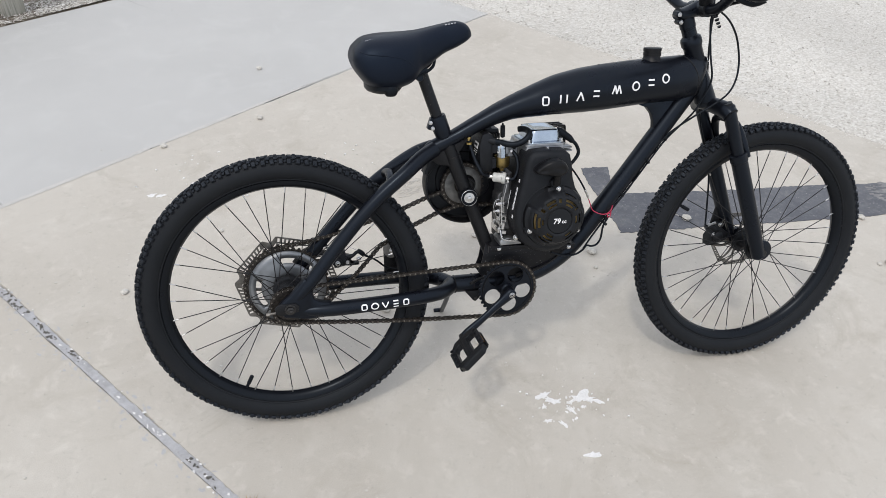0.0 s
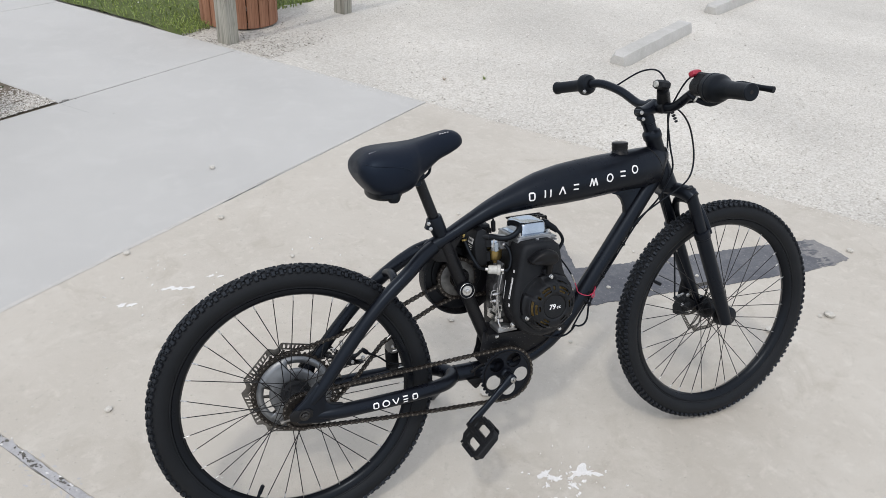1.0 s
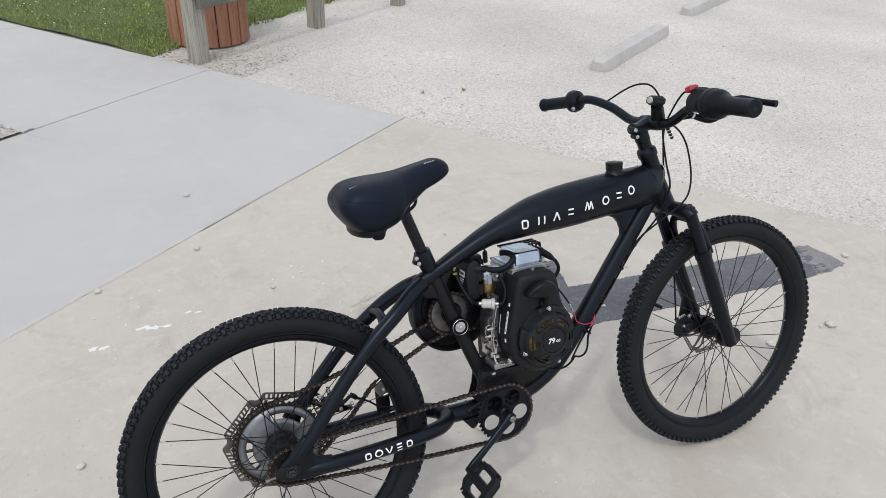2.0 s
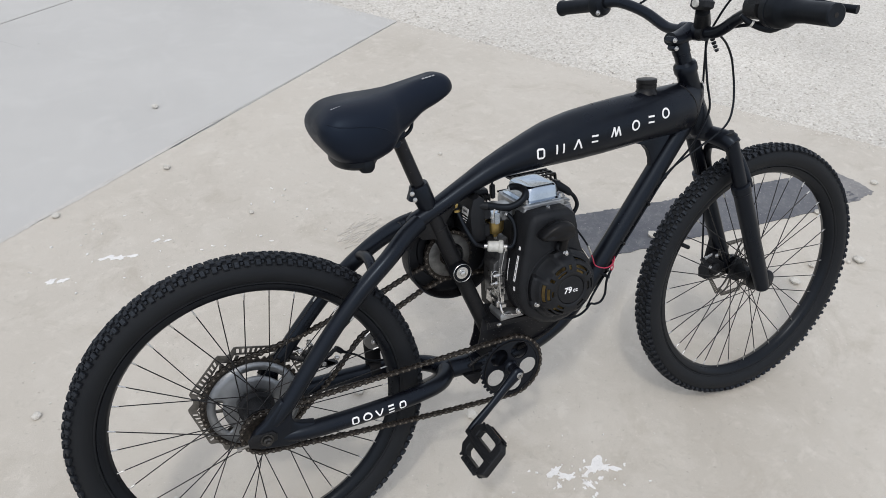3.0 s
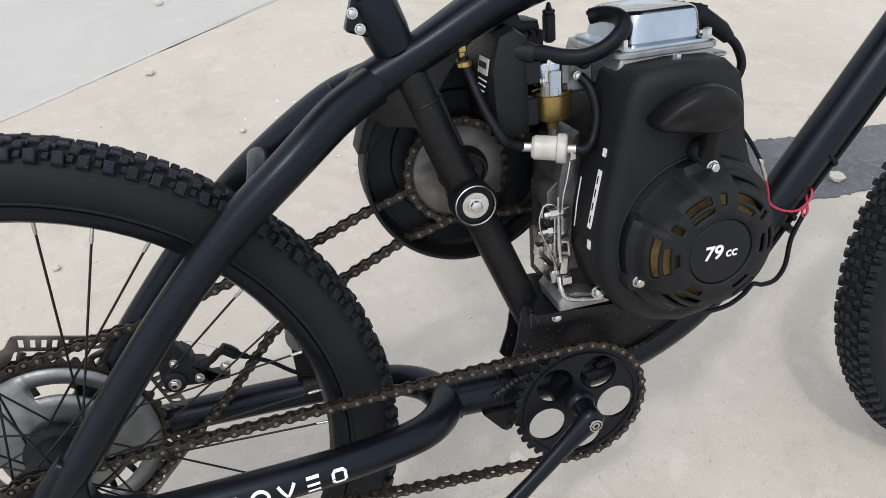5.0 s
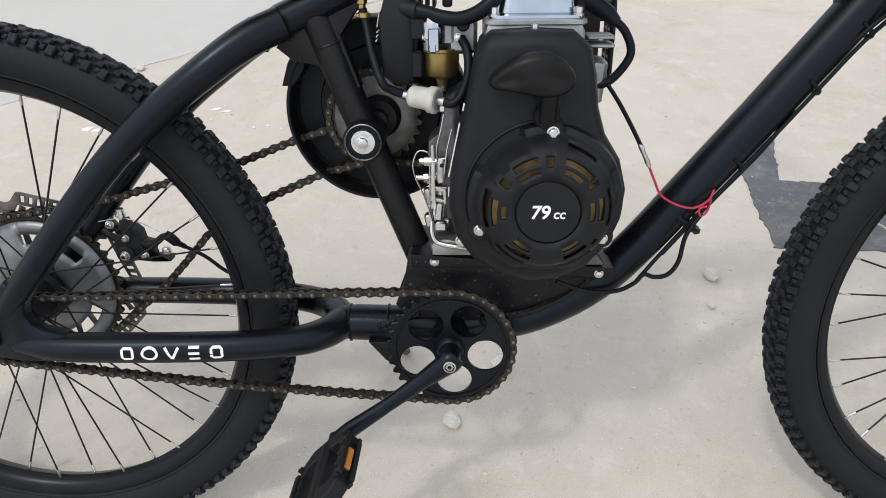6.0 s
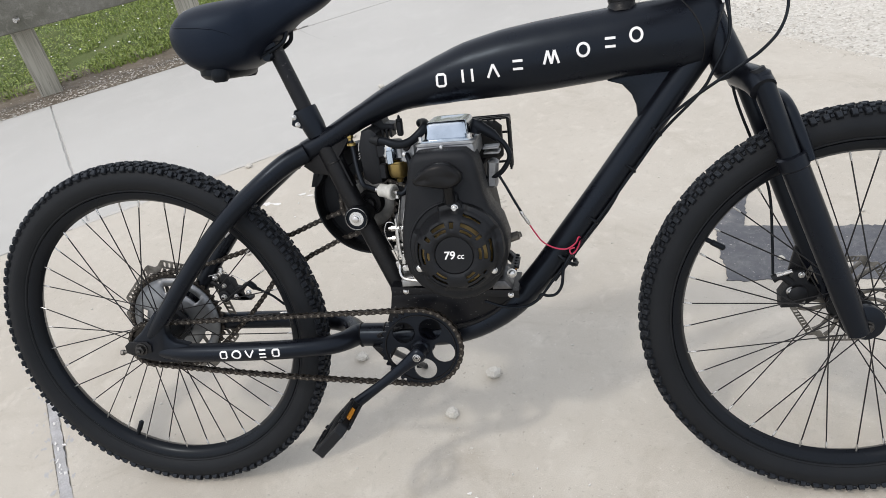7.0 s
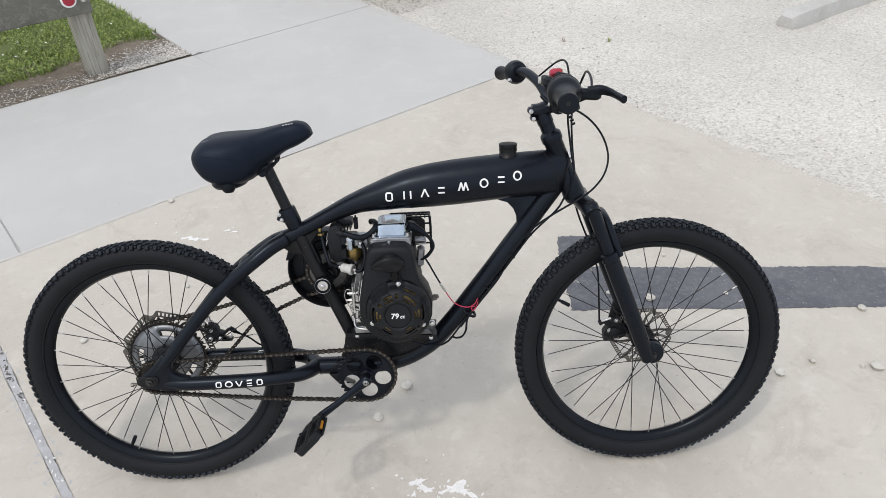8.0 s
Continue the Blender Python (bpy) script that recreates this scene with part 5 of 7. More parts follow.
# white marks on the flank: plain strokes, rings and bars
def strokes(items, side, name, parent, width=0.0037, lift=0.0006):
    s = Shape()
    for pts in items:
        k = len(pts)
        closed = k > 3 and pts[0] == pts[-1]
        lft, rgt = [], []
        for i in range(k):
            a, b = Vector(pts[i - 1 if i else (k - 2 if closed else 0)]), Vector(pts[i + 1 if i < k - 1 else (1 if closed else k - 1)])
            d = (b - a).normalized()
            m = Vector((-d.y, d.x)) * width / 2
            for out, q in ((lft, Vector(pts[i]) + m), (rgt, Vector(pts[i]) - m)):
                out.append(Vector((q.x, side(q.x, q.y) - lift, q.y)))
        s.add(lft + rgt, [(i, i + 1, k + i + 1, k + i) for i in range(k - 1)])
    return part(name, s, WHITE, parent, "white printed mark", smooth=False)


def fine(a, b, n=7):
    return [(a[0] + (b[0] - a[0]) * i / (n - 1), a[1] + (b[1] - a[1]) * i / (n - 1)) for i in range(n)]


def ring_mark(c, rx, rz, n=28):
    return [(c[0] + rx * math.cos(2 * math.pi * i / n), c[1] + rz * math.sin(2 * math.pi * i / n)) for i in range(n)] + [(c[0] + rx, c[1])]


def hollow(x, z, w, h):
    """A plain open rectangle with clipped corners."""
    k = min(w, h) * 0.35
    p = [(x - w + k, z - h), (x, z - h), (x + w - k, z - h), (x + w, z - h + k), (x + w, z), (x + w, z + h - k), (x + w - k, z + h), (x, z + h), (x - w + k, z + h), (x - w, z + h - k), (x - w, z), (x - w, z - h + k)]
    return p + [p[0]]


base_at = [(0.606, 0.764), (0.648, 0.7675), (0.688, 0.771), (0.726, 0.7765), (0.776, 0.783), (0.823, 0.789), (0.862, 0.7955), (0.899, 0.8025)]
h2 = 0.0097
marks = []


for i, (x, z) in enumerate(base_at):
    if i in (5, 7):
        marks.append([ring_mark((x, z), 0.0082, 0.0092)])
    elif i in (3, 6):
        marks.append([fine((x - 0.0075, z + q), (x + 0.0075, z + q)) for q in (-h2 * 0.6, h2 * 0.6)])
    elif i == 2:
        marks.append([fine((x - 0.0085, z - h2), (x, z + h2)), fine((x, z + h2), (x + 0.0085, z - h2))])
    elif i == 4:
        marks.append([fine((x - 0.011, z - h2), (x - 0.005, z + h2)), fine((x - 0.005, z + h2), (x, z - h2)), fine((x, z - h2), (x + 0.005, z + h2)), fine((x + 0.005, z + h2), (x + 0.011, z - h2))])
    elif i == 1:
        marks.append([fine((x - 0.0075, z - h2), (x - 0.0075, z + h2)), fine((x + 0.0075, z - h2), (x + 0.0075, z + h2))])
    else:
        marks.append([hollow(x, z, 0.0068, h2 - 0.0008)])
for m in marks:
    strokes(m, tank_side, "mark", frame_ob)
stay_side = lambda x, z: -np.interp(x, [0.16, 0.235, 0.285], [0.0710, 0.0685, 0.0640]) - math.sqrt(max(1e-6, 0.0174 ** 2 - (z - 0.3215) ** 2))
for i in range(5):
    x, z, g = 0.1655 + 0.0246 * i, 0.3235, 0.0068
    if i == 1:
        it = [ring_mark((x, z), 0.0080, 0.0068)]
    elif i == 2:
        it = [fine((x - 0.0075, z + g), (x, z - g)), fine((x, z - g), (x + 0.0075, z + g))]
    elif i == 3:
        it = [fine((x - 0.006, z + q), (x + 0.006, z + q)) for q in (-g, 0, g)]
    else:
        it = [hollow(x, z, 0.0058, 0.0062)]
    strokes(it, stay_side, "mark", frame_ob, 0.0030)

# ---- saddle, post and clamp ----
sx = [0.175, 0.179, 0.189, 0.204, 0.228, 0.258, 0.288, 0.306, 0.322, 0.348, 0.376, 0.402, 0.422, 0.434, 0.440]
st = [0.878, 0.892, 0.903, 0.913, 0.918, 0.920, 0.921, 0.9225, 0.9245, 0.930, 0.936, 0.940, 0.936, 0.926, 0.912]
sb = [0.864, 0.850, 0.834, 0.817, 0.806, 0.804, 0.811, 0.820, 0.838, 0.854, 0.873, 0.884, 0.894, 0.902, 0.908]
sw = [0.046, 0.059, 0.072, 0.081, 0.086, 0.085, 0.0765, 0.0665, 0.0545, 0.042, 0.033, 0.031, 0.027, 0.018, 0.006]
rings = []
for i in np.linspace(0, len(sx) - 1, 56):
    f = lambda a: spline([Vector((q, 0, 0)) for q in a], float(i)).x
    x, t, b, w = f(sx), f(st), f(sb), f(sw)
    h = t - b
    rg = []
    for k in range(32):
        a = 2 * math.pi * k / 32
        ca, sa = math.cos(a), math.sin(a)
        y = math.copysign(abs(ca) ** 0.75, ca) * w * (1 if sa > -0.3 else 1 - 0.10 * (-sa - 0.3))
        z = (b + t) / 2 + math.copysign(abs(sa) ** (0.80 if sa > 0 else 0.55), sa) * h / 2
        if sa > 0:
            z -= 0.0022 * math.exp(-(y / 0.012) ** 2) * (1 if 0.16 < x < 0.40 else 0)
        rg.append(Vector((x, y, z)))
    rings.append(rg)
saddle = part("saddle", Shape().loft(rings, True), VINYL, bike, "broad padded black vinyl saddle, nose tipped up", sharp=70)
LABEL_GREY = material("worn grey print", (0.44, 0.44, 0.46), 0.5, dark=(0.20, 0.20, 0.21), scale=420)
for k in range(4):
    part("label_bar", Shape().box((0.2040 + 0.0042 * k, -0.0450, 0.9085 + 0.0009 * k), (0.0030, 0.0014, 0.0012), Matrix.Rotation(-0.24, 4, "Y") @ Matrix.Rotation(0.35, 4, "X")), LABEL_GREY, saddle, "tiny worn printed mark")
for k in range(4):
    part("label_bar", Shape().box((0.380 + k * 0.0064, -0.0195, 0.9338 + k * 0.0009), (0.0044, 0.0026, 0.0012), Matrix.Rotation(-0.14, 4, "Y") @ Matrix.Rotation(0.62, 4, "X")), LABEL_GREY, saddle, "tiny worn printed mark")
for sd in (-1, 1):
    # a stitched seam that fades out at the waist
    seam = []
    for x in np.linspace(0.186, 0.302, 30):
        t, b, w = (float(np.interp(x, sx, q)) for q in (st, sb, sw))
        z = float(np.interp(x, [0.186, 0.20, 0.24, 0.265, 0.285, 0.302], [0.890, 0.885, 0.881, 0.877, 0.869, 0.856]))
        up = (z - (b + t) / 2) / ((t - b) / 2)
        sa = math.copysign(abs(up) ** (1 / (0.80 if up > 0 else 0.55)), up)
        seam.append(Vector((x, sd * ((1 - sa * sa) ** 0.375 * w + 0.0001), z)))
    part("seam", Shape().tube(seam, [0.0003] + [0.0012] * 24 + [0.0010, 0.0008, 0.0006, 0.0004, 0.0002], 6), VINYL, saddle, "raised stitched seam")
for sd in (-1, 1):
    part("saddle_rail", Shape().tube([(0.240, 0.030 * sd, 0.826), (0.262, 0.027 * sd, 0.818), (0.290, 0.022 * sd, 0.820), (0.325, 0.021 * sd, 0.833), (0.350, 0.016 * sd, 0.847), (0.358, 0.010 * sd, 0.866), (0.375, 0.006 * sd, 0.878)], 0.0035, 10, smooth=5), HOSE, saddle, "black steel seat rail")
    part("bumper", Shape().lathe((0.250, 0.055 * sd, 0.799), [(0, -0.003), (0.010, -0.003), (0.014, 0.002), (0.015, 0.006), (0.016, 0.010), (0.014, 0.020), (0, 0.022)], 20, "z"), HOSE, saddle, "black rubber saddle bumper")
part("base_plate", Shape().loft([[Vector((0.242 + 0.044 * k * math.cos(a), 0.074 * k * math.sin(a), z)) for a in (2 * math.pi * i / 48 for i in range(48))] for z, k in ((0.799, 0.66), (0.802, 0.82), (0.808, 0.92), (0.828, 0.94))], True), HOSE, saddle, "black moulded seat base", sharp=40)
pd = (Vector((0.3755, 0, 0.6965)) - Vector((0.334, 0, 0.817))).normalized()
p0 = Vector((0.325, 0, 0.843))
part("seat_post", Shape().tube([p0, Vector((0.334, 0, 0.817)), Vector((0.334, 0, 0.817)) + pd * 0.115], 0.0130, 20), SPATTER, bike, "round black seat post")
cl = part("seat_clamp", Shape().tube([Vector((0.334, 0, 0.817)) + pd * 0.085, Vector((0.334, 0, 0.817)) + pd * 0.089, Vector((0.334, 0, 0.817)) + pd * 0.118, Vector((0.334, 0, 0.817)) + pd * 0.135], [0.0185, 0.0195, 0.0195, 0.0175], 24), PAINT, bike, "black seat clamp with two zinc bolts", sharp=30)
part("ear", Shape().box((0.352, -0.004, 0.720), (0.022, 0.016, 0.028), Matrix.Rotation(radians(20), 4, "Y"), 0.002), PAINT, cl)
for q in (0.0065, -0.0065):
    part("bolt", bolt((0.347 - q * 0.36, -0.012, 0.718 + q), 0.0034, 0.004), STEEL, cl, "zinc bolt")
part("rail_clamp", Shape().lathe((0.320, 0, 0.827), [(0, -0.024), (0.0075, -0.024), (0.009, -0.021), (0.009, 0.021), (0.0075, 0.024), (0, 0.024)], 20).box((0.319, 0, 0.838), (0.04, 0.05, 0.012), Matrix.Rotation(-0.35, 4, "Y"), 0.003), PAINT, bike, "black seat rail clamp")

# ---- fork ----
fork = part("fork", Shape().tube([(1.068, -0.070, 0.712), (1.063, -0.055, 0.722), (1.053, -0.022, 0.728), (1.050, 0, 0.729), (1.053, 0.022, 0.728), (1.063, 0.055, 0.722), (1.068, 0.070, 0.712)], [0.019, 0.0205, 0.019, 0.019, 0.019, 0.0205, 0.019], 20, smooth=5), PAINT, bike, "black telescopic suspension fork", sharp=50)
leg_top, leg_low = Vector((1.067, 0, 0.724)), Vector((1.216, 0, 0.338))
ld = (leg_low - leg_top).normalized()
for sd in (-1, 1):
    o = Vector((0, 0.062 * sd, 0))
    part("stanchion", Shape().tube([leg_top + o - ld * 0.012, leg_top + o - ld * 0.008, leg_top + o + ld * 0.15], [0.012, 0.0155, 0.0155], 20), PAINT, fork, sharp=30)
    part("top_cap", Shape().tube([leg_top + o - ld * 0.018, leg_top + o - ld * 0.010], [0.010, 0.0115], 20), PLASTIC, fork)
    part("slider", Shape().tube([leg_top + o + ld * 0.118, leg_top + o + ld * 0.120, leg_top + o + ld * 0.138, leg_top + o + ld * 0.140, leg_top + o + ld * 0.22, leg_top + o + ld * 0.36, leg_top + o + ld * 0.405, leg_low + o + ld * 0.012, leg_low + o + ld * 0.018], [0.0180, 0.0215, 0.0215, 0.0198, 0.0200, 0.0192, 0.0176, 0.0168, 0.010], 24), PAINT, fork, "black fork slider", sharp=35)
    part("slider_lug", Shape().prism([(1.2326 + 0.027 * math.cos(2 * math.pi * k / 28), 0.340 + 0.028 * math.sin(2 * math.pi * k / 28)) for k in range(28)], (0.052 + 0.008) * sd, (0.052 - 0.006) * sd, 0.002), PAINT, fork)
    part("axle_nut", bolt((1.2326, 0.060 * sd, 0.336), 0.0068, 0.011, sd), NUT, fork, "hexagon axle nut")
arch = [leg_top + Vector((0.024, y, 0)) + ld * q for y, q in ((-0.062, 0.128), (-0.058, 0.085), (-0.040, 0.045), (0, 0.034), (0.040, 0.045), (0.058, 0.085), (0.062, 0.128))]
part("brake_arch", Shape().tube(arch, [0.008, 0.010, 0.011, 0.012, 0.011, 0.010, 0.008], 14, smooth=5, flat=[0.010, 0.008, 0.010, 0.010, 0.010, 0.008, 0.010]), PAINT, fork)
part("crown_race", Shape().tube([head_low + hd * 0.001, head_low + hd * 0.012], [0.0255, 0.022], 24), PAINT, fork)

# ---- handlebar, stem, controls ----
bar = [(0.905, 0.352, 0.988), (0.931, 0.234, 1.001), (0.950, 0.190, 1.004), (0.972, 0.130, 0.985), (0.985, 0.075, 0.957), (0.988, 0.040, 0.952), (0.990, 0, 0.952), (0.992, -0.040, 0.952), (0.994, -0.075, 0.958), (0.990, -0.130, 0.988), (0.976, -0.190, 1.008), (0.965, -0.234, 1.010), (0.950, -0.354, 1.008)]
handlebar = part("handlebar", Shape().tube(bar, 0.0115, 18, smooth=5), PAINT, bike, "swept black riser handlebar")
ga, gb = Vector(bar[0]), Vector(bar[1])
gd = (gb - ga).normalized()
part("grip", Shape().tube([ga - gd * 0.006, ga - gd * 0.004, ga + gd * 0.002, ga + gd * 0.006, ga + gd * 0.100], [0.014, 0.0185, 0.0185, 0.0162, 0.0165], 24), HOSE, handlebar, "black rubber grip", sharp=30)
part("grip_flange", Shape().tube([gb - gd * 0.014, gb - gd * 0.013, gb - gd * 0.004, gb + gd * 0.010, gb + gd * 0.016], [0.018, 0.0285, 0.030, 0.026, 0.016], 28), HOSE, handlebar, "round black lever housing", sharp=30)
part("bolt", bolt(gb + gd * 0.004 + Vector((-0.02, -0.012, -0.018)), 0.004, 0.005), STEEL, handlebar, "zinc screw")
ra, rb = Vector(bar[-1]), Vector(bar[-2])
rd = (rb - ra).normalized()
tg = part("throttle_grip", Shape().tube([ra - rd * q for q in (0.012, 0.0105, -0.05, -0.078, -0.086, -0.092, -0.098, -0.1125, -0.1135, -0.1150, -0.1160, -0.129, -0.132)], [0.0165, 0.0186, 0.0184, 0.0215, 0.0255, 0.0300, 0.0320, 0.0330, 0.0316, 0.0316, 0.0335, 0.0330, 0.0290], 32), HOSE, handlebar, "fat black twist grip throttle", sharp=30)
# a dark disc painted as the shaded hole in the grip's end
part("end_hole_disc", Shape().tube([ra - rd * 0.0125, ra - rd * 0.0100], [0.004, 0.0045], 10), DARK, tg)
part("lever_bracket", Shape().box(rb + Vector((0.035, 0.0, -0.004)), (0.07, 0.030, 0.020), Matrix.Rotation(0.1, 4, "Y"), 0.005), HOSE, handlebar, "black lever bracket")
part("brake_lever", Shape().tube([rb + Vector((0.045, -0.005, 0.0)), rb + Vector((0.068, -0.012, 0.003)), rb + Vector((0.082, -0.030, 0.000)), rb + Vector((0.088, -0.055, -0.003)), (1.058, -0.318, 1.004)], [0.010, 0.0095, 0.0075, 0.0065, 0.0075], 14, smooth=5, flat=[0.008, 0.007, 0.005, 0.005, 0.006]), HOSE, handlebar, "black brake lever")
sw_at = rb + rd * 0.046
part("switch_body", Shape().tube([sw_at - rd * 0.018, sw_at - rd * 0.016, sw_at + rd * 0.016, sw_at + rd * 0.018], [0.018, 0.0225, 0.0225, 0.018], 20), PLASTIC, handlebar, "black switch housing", sharp=30)
part("switch_box", Shape().box(sw_at + Vector((-0.002, -0.004, 0.014)), (0.036, 0.030, 0.034), Matrix.Rotation(0.25, 4, "Y"), 0.005), PLASTIC, handlebar, "black switch box", sharp=30)
part("kill_switch", Shape().box(sw_at + Vector((-0.012, 0.010, 0.030)), (0.024, 0.022, 0.014), Matrix.Rotation(-0.35, 4, "X"), 0.003), RED, handlebar, "red rocker switch")
boot = part("cable_boot", Shape().tube([(0.928, -0.190, 1.000), (0.938, -0.196, 0.990), (0.950, -0.204, 0.982), (0.975, -0.216, 0.976), (0.992, -0.228, 0.984)], [0.0035, 0.0055, 0.0065, 0.010, 0.010], 14, smooth=3), HOSE, handlebar, "black throttle cable boot")
part("boot_ring", Shape().tube([(0.9435, -0.200, 0.986), (0.9465, -0.202, 0.984)], 0.0066, 14), FILTER, boot, "pale ring")
gz = Vector((0.962, -0.056, 1.010))
mt = part("light_mount", Shape().box(gz, (0.027, 0.046, 0.023), Matrix.Rotation(0.2, 4, "Y") @ Matrix.Rotation(0.12, 4, "Z"), 0.006), PLASTIC, handlebar, "small black bar-mounted control box", sharp=30)
part("push_button", Shape().lathe(gz + Vector((-0.0155, 0.002, 0.003)), [(0, -0.003), (0.007, -0.003), (0.008, 0.002)], 18, "x"), FILTER, mt, "round white push button")
part("mount_band", Shape().tube([gz + Vector((0.008, 0.006, -0.014)), (0.990, -0.030, 0.968)], [0.014, 0.017], 16).tube([(0.990, -0.018, 0.952), (0.991, -0.042, 0.952)], 0.0165, 16), PLASTIC, mt)
part("stem_steerer", Shape().tube([head_top - hd * 0.066, head_top - hd * 0.050, head_top - hd * 0.026, head_top - hd * 0.025, head_top - hd * 0.006, head_top], [0.0165, 0.0185, 0.0185, 0.0170, 0.0170, 0.0235], 24), PAINT, handlebar, "black stem column", sharp=30)
part("stem", Shape().tube([(0.936, 0, 0.942), (0.954, 0, 0.940), (0.973, 0, 0.947), (0.991, 0, 0.953)], [0.013, 0.016, 0.0155, 0.019], 20, smooth=3, flat=[0.018, 0.021, 0.020, 0.024]), PAINT, handlebar, "short black stem", sharp=40)
part("stem_ear", Shape().box((0.935, -0.006, 0.941), (0.016, 0.024, 0.014), Matrix.Rotation(0.35, 4, "Y"), 0.003).box((0.940, -0.006, 0.924), (0.014, 0.022, 0.012), Matrix.Rotation(0.35, 4, "Y"), 0.003), PAINT, handlebar)
part("bolt", bolt((0.933, -0.019, 0.941), 0.0038, 0.004), STEEL, handlebar, "zinc bolt")
part("bolt", bolt((0.939, -0.018, 0.924), 0.0034, 0.004), STEEL, handlebar, "zinc bolt")
for sd in (-1, 1):
    part("bar_clamp", Shape().tube([(0.9905, 0.012 * sd, 0.952), (0.991, 0.027 * sd, 0.952)], 0.0175, 18), PAINT, handlebar)


def cable(name, pts, r=0.0024, label="black control cable", parent=None, mat=None):
    return part(name, Shape().tube(pts, r, 14 if r > 0.003 else 8, smooth=6), mat or HOSE, parent or handlebar, label)


cable("cable", [(0.978, 0.16, 0.998), (1.010, 0.10, 1.035), (1.020, 0.04, 1.040), (1.020, 0.0, 1.010), (1.018, -0.02, 0.960), (1.016, -0.018, 0.92), (1.024, -0.022, 0.85), (1.030, -0.030, 0.79), (1.008, -0.028, 0.738), (0.990, -0.024, 0.708), (0.936, -0.016, 0.652), (0.895, -0.014, 0.597), (0.855, -0.014, 0.543), (0.802, -0.014, 0.474), (0.757, -0.016, 0.415), (0.732, -0.022, 0.384)])
cable("cable", [rb + Vector((0.056, 0.014, 0.004)), rb + Vector((0.062, 0.045, 0.016)), rb + Vector((0.066, 0.085, 0.024)), (1.034, -0.11, 1.033), (1.040, -0.06, 1.020), (1.030, -0.03, 0.975), (1.026, -0.010, 0.93), (1.030, -0.004, 0.86), (1.040, 0.004, 0.78), (1.050, 0.030, 0.70), (1.088, 0.042, 0.60), (1.111, 0.045, 0.531), (1.118, 0.044, 0.45), (1.121, 0.043, 0.388)])
cable("cable", [(0.998, -0.045, 0.957), (1.028, -0.040, 0.944), (1.060, -0.030, 0.922), (1.088, -0.019, 0.891), (1.107, -0.010, 0.855), (1.112, -0.012, 0.820), (1.098, -0.028, 0.788), (1.068, -0.050, 0.763), (1.034, -0.058, 0.743), (0.980, -0.044, 0.706), (0.943, -0.028, 0.674), (0.915, -0.018, 0.640), (0.886, -0.010, 0.597), (0.858, -0.008, 0.540), (0.805, -0.008, 0.471), (0.760, -0.010, 0.412)])
cable("wire_sleeve", [(1.012, -0.215, 0.995), (0.998, -0.195, 0.985), (1.000, -0.150, 0.975), (1.010, -0.08, 0.962), (1.020, -0.03, 0.940)], 0.0035, "black wire sleeve")
# ribbed boot where the cables leave the bar
rb_boot = Shape()
for k in range(6):
    c = Vector((1.006 + 0.0035 * k, -0.036 - 0.001 * k, 0.953 - 0.0075 * k))
    rb_boot.tube([c, c + Vector((0.0016, 0, -0.0034))], [0.0062 - 0.0003 * k, 0.0052 - 0.0003 * k], 12)
part("cable_sleeve", rb_boot, HOSE, handlebar, "ribbed black cable sleeve")
badge_at = Vector((1.0010, 0, 0.832))
part("head_badge", Shape().box(badge_at + Vector((0.0215, -0.0125, 0.0086)), (0.0012, 0.0120, 0.0170), Matrix.Rotation(-0.52, 4, "Z") @ Matrix.Rotation(-0.38, 4, "Y"), 0.0003), WHITE, frame_ob, "small white badge on the head tube")
for x, z in ((0.935, 0.650), (0.895, 0.595), (0.833, 0.514), (0.791, 0.459)):
    part("cable_tie", Shape().tube([(x - 0.014, -0.022, z + 0.012), (x - 0.003, -0.020, z + 0.003), (x, -0.014, z - 0.002), (x + 0.001, 0.0, z - 0.003)], [0.0016, 0.0026, 0.0026, 0.0020], 8, smooth=3), HOSE, frame_ob, "black cable tie")

# ---- cranks, chainring, pedals, chains ----
BB = Vector((0.522, 0, 0.312))
chainring = sprocket("chainring", BB, -0.052, 0.0700, 36, 5, 0.0202, 0.0408, PAINT, bike, "black five-hole steel chainring", 0.0016, radians(-12))
part("guard_ring", Shape().lathe(BB + Vector((0, -0.054, 0)), [(0.0615, 0.0), (0.0625, -0.0020), (0.0635, -0.0020), (0.0640, 0.0)], 64), PAINT_ROUGH, chainring)
part("spider", Shape().lathe(BB + Vector((0, -0.054, 0)), [(0.0165, 0.0), (0.0155, -0.003), (0.0125, -0.006), (0.0115, -0.030)], 28), PAINT, chainring)
pe = Vector((0.400, -0.102, 0.226))
crank = part("crank", Shape().tube([BB + Vector((0.008, -0.078, 0.006)), BB + Vector((0, -0.080, 0)), BB + Vector((-0.03, -0.084, -0.022)), BB + Vector((-0.07, -0.092, -0.050)), pe + Vector((0.010, 0.002, 0.008)), pe - Vector((0.008, 0, 0.006))], [0.010, 0.0142, 0.0100, 0.0084, 0.0100, 0.008], 18, smooth=5, flat=[0.008, 0.0105, 0.0075, 0.0065, 0.0080, 0.006]), PAINT, bike, "black steel crank arm", sharp=50)
part("crank_bolt", Shape().lathe(BB + Vector((0, -0.0905, 0)), [(0.0072, 0.0), (0.0070, -0.0012), (0.0056, -0.0016), (0.0052, 0.0005)], 20).lathe(BB + Vector((0, -0.0905, 0)), [(0.0046, 0.0), (0.0046, -0.0012), (0.0026, -0.0016), (0.0024, 0.001), (0, 0.001)], 6), STEEL, crank, "zinc crank bolt")
lp = BB * 2 - pe
lp.y = 0.100
